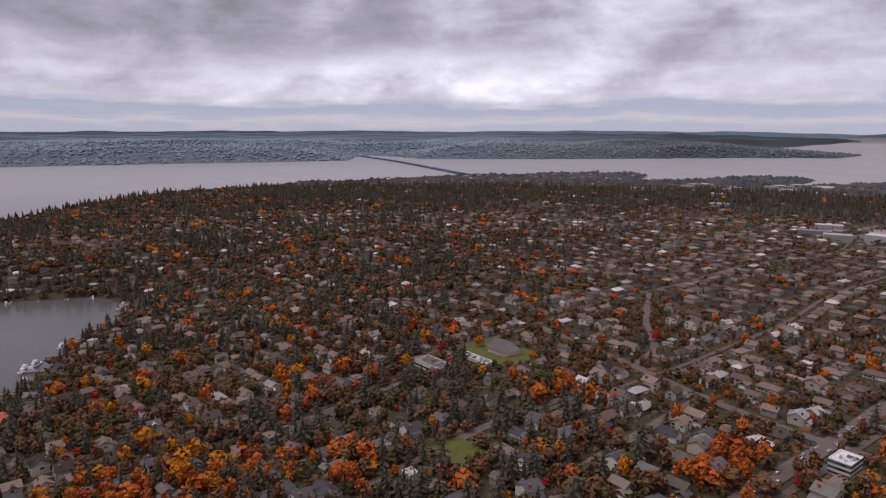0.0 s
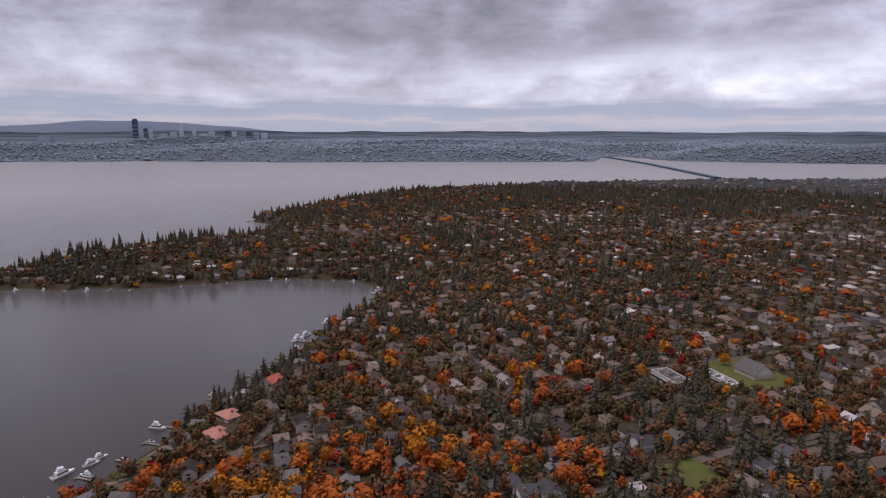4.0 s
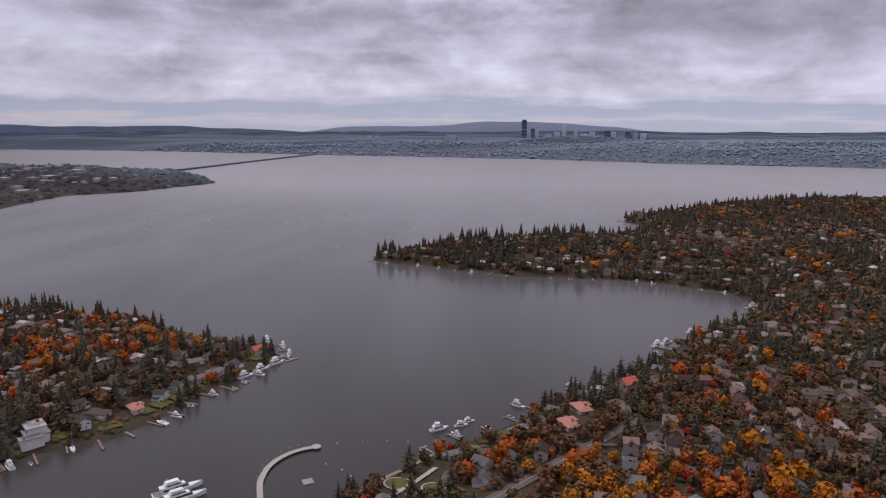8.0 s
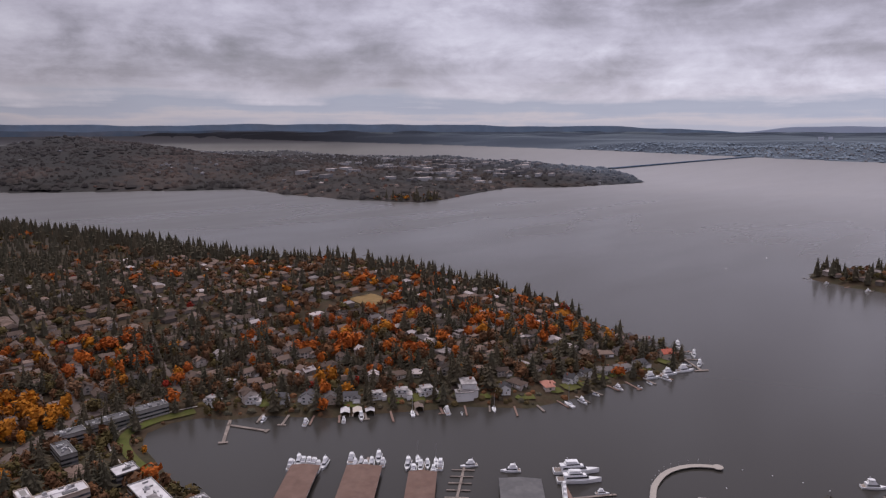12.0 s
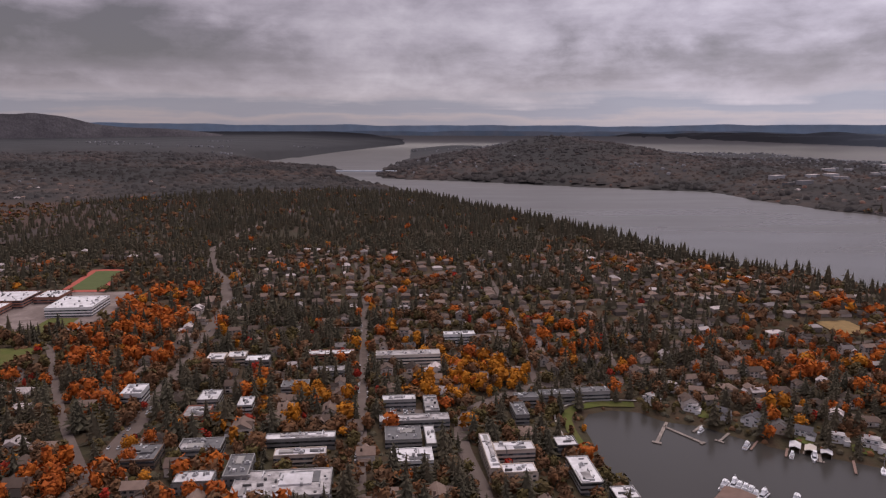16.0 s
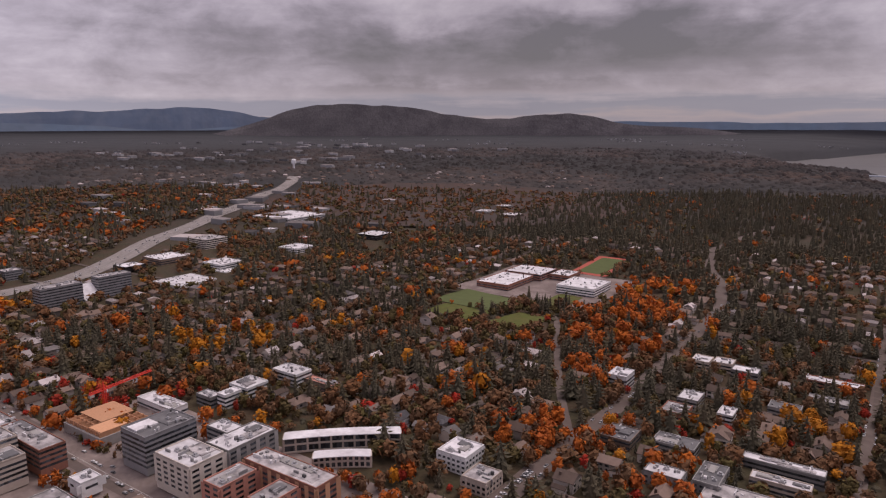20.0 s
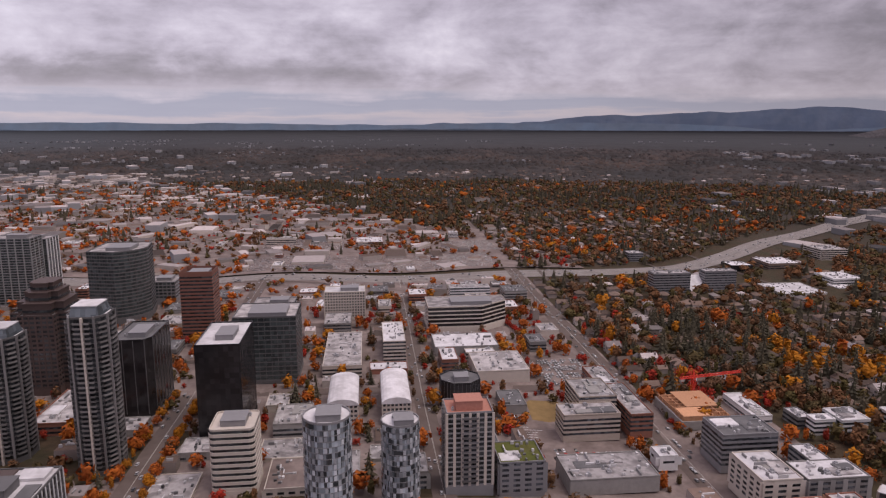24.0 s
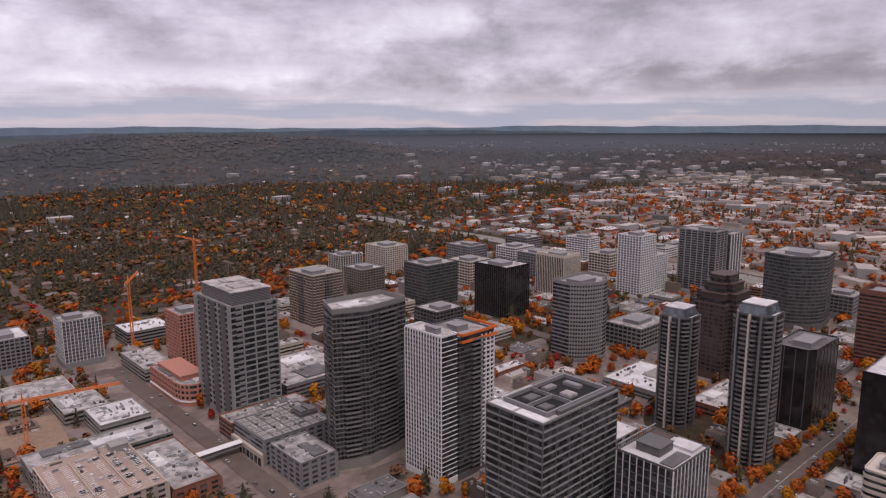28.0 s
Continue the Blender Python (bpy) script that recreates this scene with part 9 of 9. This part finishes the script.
for _row in CARS:
    _row[1] = 0
for _x0, _y0, _x1, _y1, _share in ((414, -178, 438, -122, 0.7), (544, -197, 612, -148, 0.8), (182, -372, 195, -328, 0.6), (-38, -560, -10, -538, 0.7)):
    for _i, _x in enumerate(np.arange(_x0 + 2, _x1, 5.6)):
        for _y in np.arange(_y0 + 1.5, _y1, 2.9):
            if CAR_RNG.random() < _share * (0.95 if _i % 3 else 0.25):
                car(float(_x), float(_y), CAR_RNG.choice([0, 180]))
for _i in range(90):
    _x = CAR_RNG.uniform(300, 940)
    car(_x, -214 + CAR_RNG.choice([-6.5, -2.8, 2.8, 6.5]), 0)
for _ln in (145, -43, 332):
    for _i in range(50):
        car(CAR_RNG.uniform(345, 940), _ln + CAR_RNG.choice([-5.6, -2, 2, 5.6]), 0)
for _i in range(80):
    car(187 + CAR_RNG.choice([-5, -2, 2, 5]), CAR_RNG.uniform(-900, 700), 90)
for _i in range(40):
    car(12 + CAR_RNG.choice([-4, 4]), CAR_RNG.uniform(-800, -380), 90)
for _i in range(30):
    car(-180 + CAR_RNG.choice([-4, -1.8, 1.8, 4]), CAR_RNG.uniform(370, 700), 90)
for _x0, _y0, _x1, _y1, _share in ((1014, -196, 1126, 186, 0.72), (1184, 44, 1286, 186, 0.7), (1154, -226, 1256, -134, 0.7)):
    for _i, _x in enumerate(np.arange(_x0 + 2, _x1, 5.6)):
        for _y in np.arange(_y0 + 1.5, _y1, 2.9):
            if free(_x, _y) or TAKEN[cells(_x, _y)] == 7:
                if CAR_RNG.random() < _share * (0.95 if _i % 3 else 0.15):
                    CAR_SOUP.append((float(_x), float(_y), 0))
_fw = resample(FREEWAY, 3.0)
_fd = np.gradient(_fw, axis=0)
for _i in range(420):
    _k = CAR_RNG.randrange(len(_fw))
    _n = np.array([-_fd[_k][1], _fd[_k][0]]) / np.hypot(*_fd[_k])
    _p = _fw[_k] + _n * CAR_RNG.choice([-17, -12, -9, -4, 4, 9, 12, 17])
    CAR_SOUP.append((_p[0], _p[1], math.degrees(math.atan2(_fd[_k][1], _fd[_k][0]))))
for _i, _x in enumerate((81.5, 90.7, 98, 107.8, 116, 125.4)):
    for _k in range(22):
        if CAR_RNG.random() < (0.12, 0.1, 0.06, 0.2, 0.5, 0.72)[_i]:
            CAR_SOUP.append((_x + 0.4, 381.8 + 2.4 * _k, 999))
_b, _c, _rf = [g.triangles() for g in car_geo()]
_tv = np.concatenate([_b[0], _c[0], _rf[0]])
_tf = np.concatenate([_b[1], _c[1] + len(_b[0]), _rf[1] + len(_b[0]) + len(_c[0])])
_tm = np.array([0] * len(_b[1]) + [1] * len(_c[1]) + [0] * len(_rf[1]))
_a = np.array(CAR_SOUP, float)
_zz = np.where(_a[:, 2] == 999, BASE + 20.2, lay(_a[:, 0], _a[:, 1])[0] + 0.75 + 0.5 * (_a[:, 0] > 940))
_ang = np.radians(np.where(_a[:, 2] == 999, 24, _a[:, 2]))[:, None]
_v = np.stack([_tv[:, 0] * np.cos(_ang) - _tv[:, 1] * np.sin(_ang) + _a[:, :1], _tv[:, 0] * np.sin(_ang) + _tv[:, 1] * np.cos(_ang) + _a[:, 1:2], _tv[:, 2] + _zz[:, None]], -1)
M["car_mix"] = material("mixed_car_paint", (0.36, 0.35, 0.355), 0.35, per="island", vary=0.9, spec=0.5)
tagged(soup("parked_cars", _v.reshape(-1, 3), (_tf[None] + (np.arange(len(_a)) * len(_tv))[:, None, None]).reshape(-1, 3), [M["car_mix"], M["boat_glass"]], mat_index=np.tile(_tm, len(_a))), "many small cars on streets and parking decks", "cars", kind="stuff")

# ---- woods and gardens ----
def field(n, seed, rmin, rmax, az0=0.0, az1=360.0):
    """Random spots on land."""
    r = np.random.RandomState(seed)
    R = np.sqrt(r.uniform(rmin ** 2, rmax ** 2, n))
    a = np.radians(r.uniform(az0, az1, n))
    x, y = -np.sin(a) * R, np.cos(a) * R
    h, d = lay(x, y)
    return x, y, h, d, r


# stands of autumn trees: x, y, radius, kind, share
STANDS = [(-640, -500, 75, "fir", 1.0), (-560, -590, 65, "fir", 0.9), (-690, -440, 40, "fir", 0.8), (-75, -640, 62, "yellow", 0.85), (-125, -640, 40, "yellow", 0.7), (-212, -747, 50, "orange", 0.5), (300, -900, 75, "orange", 0.6), (260, -784, 55, "orange", 0.75),
          (248, -670, 48, "orange", 0.8), (228, -570, 36, "orange", 0.7), (205, -420, 36, "orange", 0.75), (-445, 20, 55, "yellow", 0.4), (-430, 90, 55, "orange", 0.45),
          (-480, -50, 40, "orange", 0.5), (-400, 150, 60, "orange", 0.4), (-385, 215, 50, "orange", 0.5), (-470, 130, 45, "yellow", 0.35), (-210, 400, 34, "orange", 0.75), (560, -420, 55, "yellow", 0.4), (-660, -560, 90, "orange", 0.35), (-450, -640, 120, "orange", 0.3),
          (-620, -740, 80, "orange", 0.4), (100, -400, 50, "orange", 0.5), (70, -540, 60, "yellow", 0.4), (720, -70, 60, "red", 0.8), (640, -160, 90, "red", 0.7), (560, -240, 60, "red", 0.6), (1050, -250, 90, "red", 0.4), (1250, -350, 150, "orange", 0.25), (1500, -700, 200, "orange", 0.2), (500, 400, 34, "red", 1.0), (570, 392, 30, "orange", 1.0), (552, 457, 40, "red", 0.9), (367, 520, 36, "orange", 1.0), (359, 580, 30, "orange", 0.9), (526, 341, 26, "orange", 1.0), (543, -153, 34, "red", 0.9)]


def suburb_share(x, y):
    """1 in the low suburb to the north-west, where roofs stand close and few trees overtop them."""
    R, az = np.hypot(x, y), np.degrees(np.arctan2(-x, y))
    return np.clip((R - 480) / 150, 0, 1) * np.clip((2150 - R) / 300, 0, 1) * np.clip((az + 6) / 6, 0, 1) * np.clip((49 + 6 * np.clip((R - 900) / 900, 0, 1) + 5 * waves(x, y, 260, 91) - az) / 14, 0, 1)


def choose(x, y, d, r):
    """Which kind of tree grows at each spot: 0 fir, 1 brown, 2 olive, 3 orange, 4 yellow, 5 red."""
    R = np.hypot(x, y)
    wood = 0.8 * waves(x, y, 350, 21) + 0.6 * waves(x, y, 130, 22) + 0.7 * waves(x, y, 70, 23)
    # shores and the southern headlands carry more firs; the grid to the north-west fewer
    firs = 0.33 + 0.42 * wood + 0.22 * np.exp(-np.maximum(d, 0) / 60) * (R > 600) + 0.6 * ((y < -1150) & (x > -750) & (x < 900)) - 0.22 * ((x > -600) & (x < 0) & (y > 380)) - 0.2 * ((x > 700) & (y < 0) & (R < 2800))
    firs = firs + 0.06 * ((x < -150) & (x > -800) & (y < -300) & (y > -1050))
    suburb = suburb_share(x, y)
    firs = firs - 0.30 * suburb - 0.05 * ((x < -150) & (x > -1100) & (y > -60) & (R < 1700)) - 0.04 * ((x > 300) & (y < -240) & (R < 1200)) - 0.08 * ((x < -200) & (y < -380) & (R < 1300)) + 0.5 * ((R > 1900) & (y > 900) & (x < 400))
    firs = np.where((lay(x, y)[0] > 115) & (x > 0), 1.0, firs)
    u = r.uniform(0, 1, len(x))
    aut = np.clip(0.07 + 0.16 * waves(x, y, 170, 25) + 0.14 * waves(x, y, 60, 26), 0.012, 0.55)
    aut = aut + 0.10 * ((x > 0) & (y > 700) & (R < 2600)) 
    aut = np.where((x > 900) & (y < 500), aut * 0.55, np.where((x < -200) & (y < -380), aut * 0.75, aut))
    kind = np.full(len(x), 2)
    v = r.uniform(0, 1, len(x))
    kind[v < 0.6] = 1
    w = r.uniform(0, 1, len(x))
    hot = w < aut * np.where(R > 1300, 0.45, np.where(R > 830, 0.85, 1.35)) * (1 - 0.25 * suburb)
    kind[hot] = r.choice([3, 4, 5], hot.sum(), p=[0.48, 0.27, 0.25])
    kind[u < firs] = 0
    for sx, sy, q, k, share in STANDS:
        m = (np.hypot(x - sx, y - sy) < q) & (r.uniform(0, 1, len(x)) < share * 0.8)
        kind[m] = {"fir": 0, "orange": 3, "yellow": 4, "red": 5}[k]
        m2 = m & (r.uniform(0, 1, len(x)) < 0.25)
        kind[m2] = r.choice([1, 3, 4], m2.sum())
    return kind, wood


KINDS = ["conifer", "brown", "olive", "orange", "yellow", "red"]
SIZES = np.array([22.5, 13.5, 12.0, 16.0, 16.0, 10.0])
WORDS = ["dark firs", "half-bare rusty trees", "olive green garden trees", "orange autumn maples", "golden autumn trees", "red autumn maples"]
FAR_MAT = ["far_tree", "far_tree", "far_tree", "far_orange", "far_orange", "far_orange"]


def spread(x, y, gap, seed):
    """Drops spots that crowd a neighbour, cell by cell."""
    i, j = np.floor(x / gap).astype(int), np.floor(y / gap).astype(int)
    _, first = np.unique(i * 100003 + j, return_index=True)
    m = np.zeros(len(x), bool)
    m[first] = True
    return m


def plant(n, seed, rmin, rmax, tier, gap, singles=0, az0=0.0, az1=360.0):
    x, y, h, d, r = field(n, seed, rmin, rmax, az0, az1)
    R = np.hypot(x, y)
    town = (x > 40) & (y > 340) & (y < 760) & (x < 1000) | (x > TOWN[0] - 10) & (y > np.where(x > 510, -228, -320)) & (y < 900) & (x < 1000) | (x >= 1000) & commerce(x, y)
    keep = (d > 2.5) & spread(x, y, gap, seed)
    keep &= ~town | (r.uniform(0, 1, n) < np.where(x > 1000, 0.85, 0.8))
    keep &= (R > 1700) | free(x, y)
    if rmax > 1300:
        q = np.where(keep & (x > 1000) & (y < -600) & (y > -2100))[0]
        fw = np.concatenate([resample(FREEWAY[9:], 25.0) * f for f in (1.0, 0.975, 0.95, 0.925)])
        near = np.min(np.hypot(x[q][:, None] - fw[None, :, 0], y[q][:, None] - fw[None, :, 1]), 1) < 34
        keep[q[near]] = False
    keep &= (((x - 1180) / 560) ** 2 + ((y + 1750) / 620) ** 2 > 1) | (r.uniform(0, 1, n) < 0.62)
    meadow = waves(x, y, 230, 71) + 0.5 * waves(x, y, 90, 72)
    groves = np.clip(0.92 + 0.35 * waves(x, y, 110, 73) + 0.25 * waves(x, y, 350, 21), 0.30, 1.0)
    groves = np.where((x < 0) & (y > 0) & (R < 750), groves - 0.08, groves)
    groves = np.where((x > 0) & (y > 800), np.maximum(groves, 0.8), groves)
    keep &= (d < 60) & (R > 1000) | (r.uniform(0, 1, n) < np.where((y < -250) & (x < -150) & (d < 40) & (R < 1000), 0.4, np.where((y < -250) & (x < -150) & (R < 1100), np.maximum(groves, 0.6), groves)))
    keep &= r.uniform(0, 1, n) < np.where((x > -620) & (x < 0) & (y > 400), 0.75, 0.97) - 0.15 * (meadow > 0.6)
    x, y, h, d, R = x[keep], y[keep], h[keep], d[keep], R[keep]
    kind, wood = choose(x, y, d, r)
    kind = np.where(town[keep] & (x < 1000) & (r.uniform(0, 1, len(x)) < 0.8), r.choice([1, 2, 3, 4, 5], len(x), p=[0.22, 0.10, 0.33, 0.12, 0.23]), kind)
    shops = (x >= 1000) & town[keep]
    kind = np.where(shops & (r.uniform(0, 1, len(x)) < 0.75), r.choice([1, 2, 3, 5], len(x), p=[0.42, 0.14, 0.24, 0.20]), kind)
    size = SIZES[kind] * r.uniform(0.45, 1.28, len(x)) * (1 - 0.32 * suburb_share(x, y))
    size = np.where(town[keep], size * 0.8, size) * (0.8 if tier == 'far' else 1.1 if tier == 'back' else 1.0)
    size = np.where((kind == 0) & (d < 170) & (R > 1000) & (y < 0), size * 1.3, size)
    P = np.stack([x, y, h - 0.3], -1)
    far = tier == "far"
    fir, leaf = {"near": (FIR_FILL, LEAF_FILL), "mid": (FIR_MID, LEAF_MID), "back": (FIR_BACK, LEAF_BACK), "far": (LEAF_FAR, LEAF_FAR)}[tier]
    order = np.argsort(R)
    done = np.zeros(len(x), bool)
    for k, name in enumerate(KINDS):
        q = order[kind[order] == k]
        for i in q[:singles if k < 4 else singles // 2]:
            tree(name, float(x[i]), float(y[i]), float(size[i]), float(h[i]))
            done[i] = True
    for k, name in enumerate(KINDS):
        q = (kind == k) & ~done
        scatter(name + "_trees" if name not in ("conifer",) else "fir_trees", fir if k == 0 else leaf, P[q], size[q], M[FAR_MAT[k]] if far else M[name], WORDS[k] + " between the roofs", "trees", far)


for _kind, _spots in SINGLE_TREES.items():
    for _x, _y, _s in _spots:
        tree(_kind, _x, _y, _s * 0.95)
        take_disc(_x, _y, _s * 0.25, 5)
plant(50000, 31, 340, 830, "near", 7.3, 40)
plant(66000, 32, 830, 1400, "mid", 9.6)
plant(80000, 33, 1400, 2500, "back", 12.5)
plant(70000, 34, 2500, 4800, "far", 17.0)
plant(42000, 35, 4600, 8500, "far", 26.0, az0=10.0, az1=130.0)


def undergrowth(n, seed, rmin, rmax, gap):
    """Hedges and shrubs that fill the gardens between the roofs."""
    x, y, h, d, r = field(n, seed, rmin, rmax)
    keep = (d > 3) & spread(x, y, gap, seed) & free(x, y) & ~((x > 160) & (y > -330) & (y < 900) & (x < 1000))
    x, y, h = x[keep], y[keep], h[keep]
    size = r.uniform(2.2, 5.0, len(x))
    pick = r.uniform(0, 1, len(x))
    for mat, lo, hi, word in (("conifer", 0.0, 0.45, "dark evergreen garden hedges and shrubs"), ("brown", 0.45, 0.78, "brown half-bare garden shrubs"), ("olive", 0.78, 1.0, "olive green garden shrubs")):
        m = (pick >= lo) & (pick < hi)
        scatter("shrubs", SHRUBS, np.stack([x, y, h - 0.4], -1)[m], size[m], M[mat], word, "shrubs")


SHRUBS = [tuft_template(RNG, w) for w in (0.55, 0.75, 1.0)]
undergrowth(40000, 51, 340, 830, 7.0)
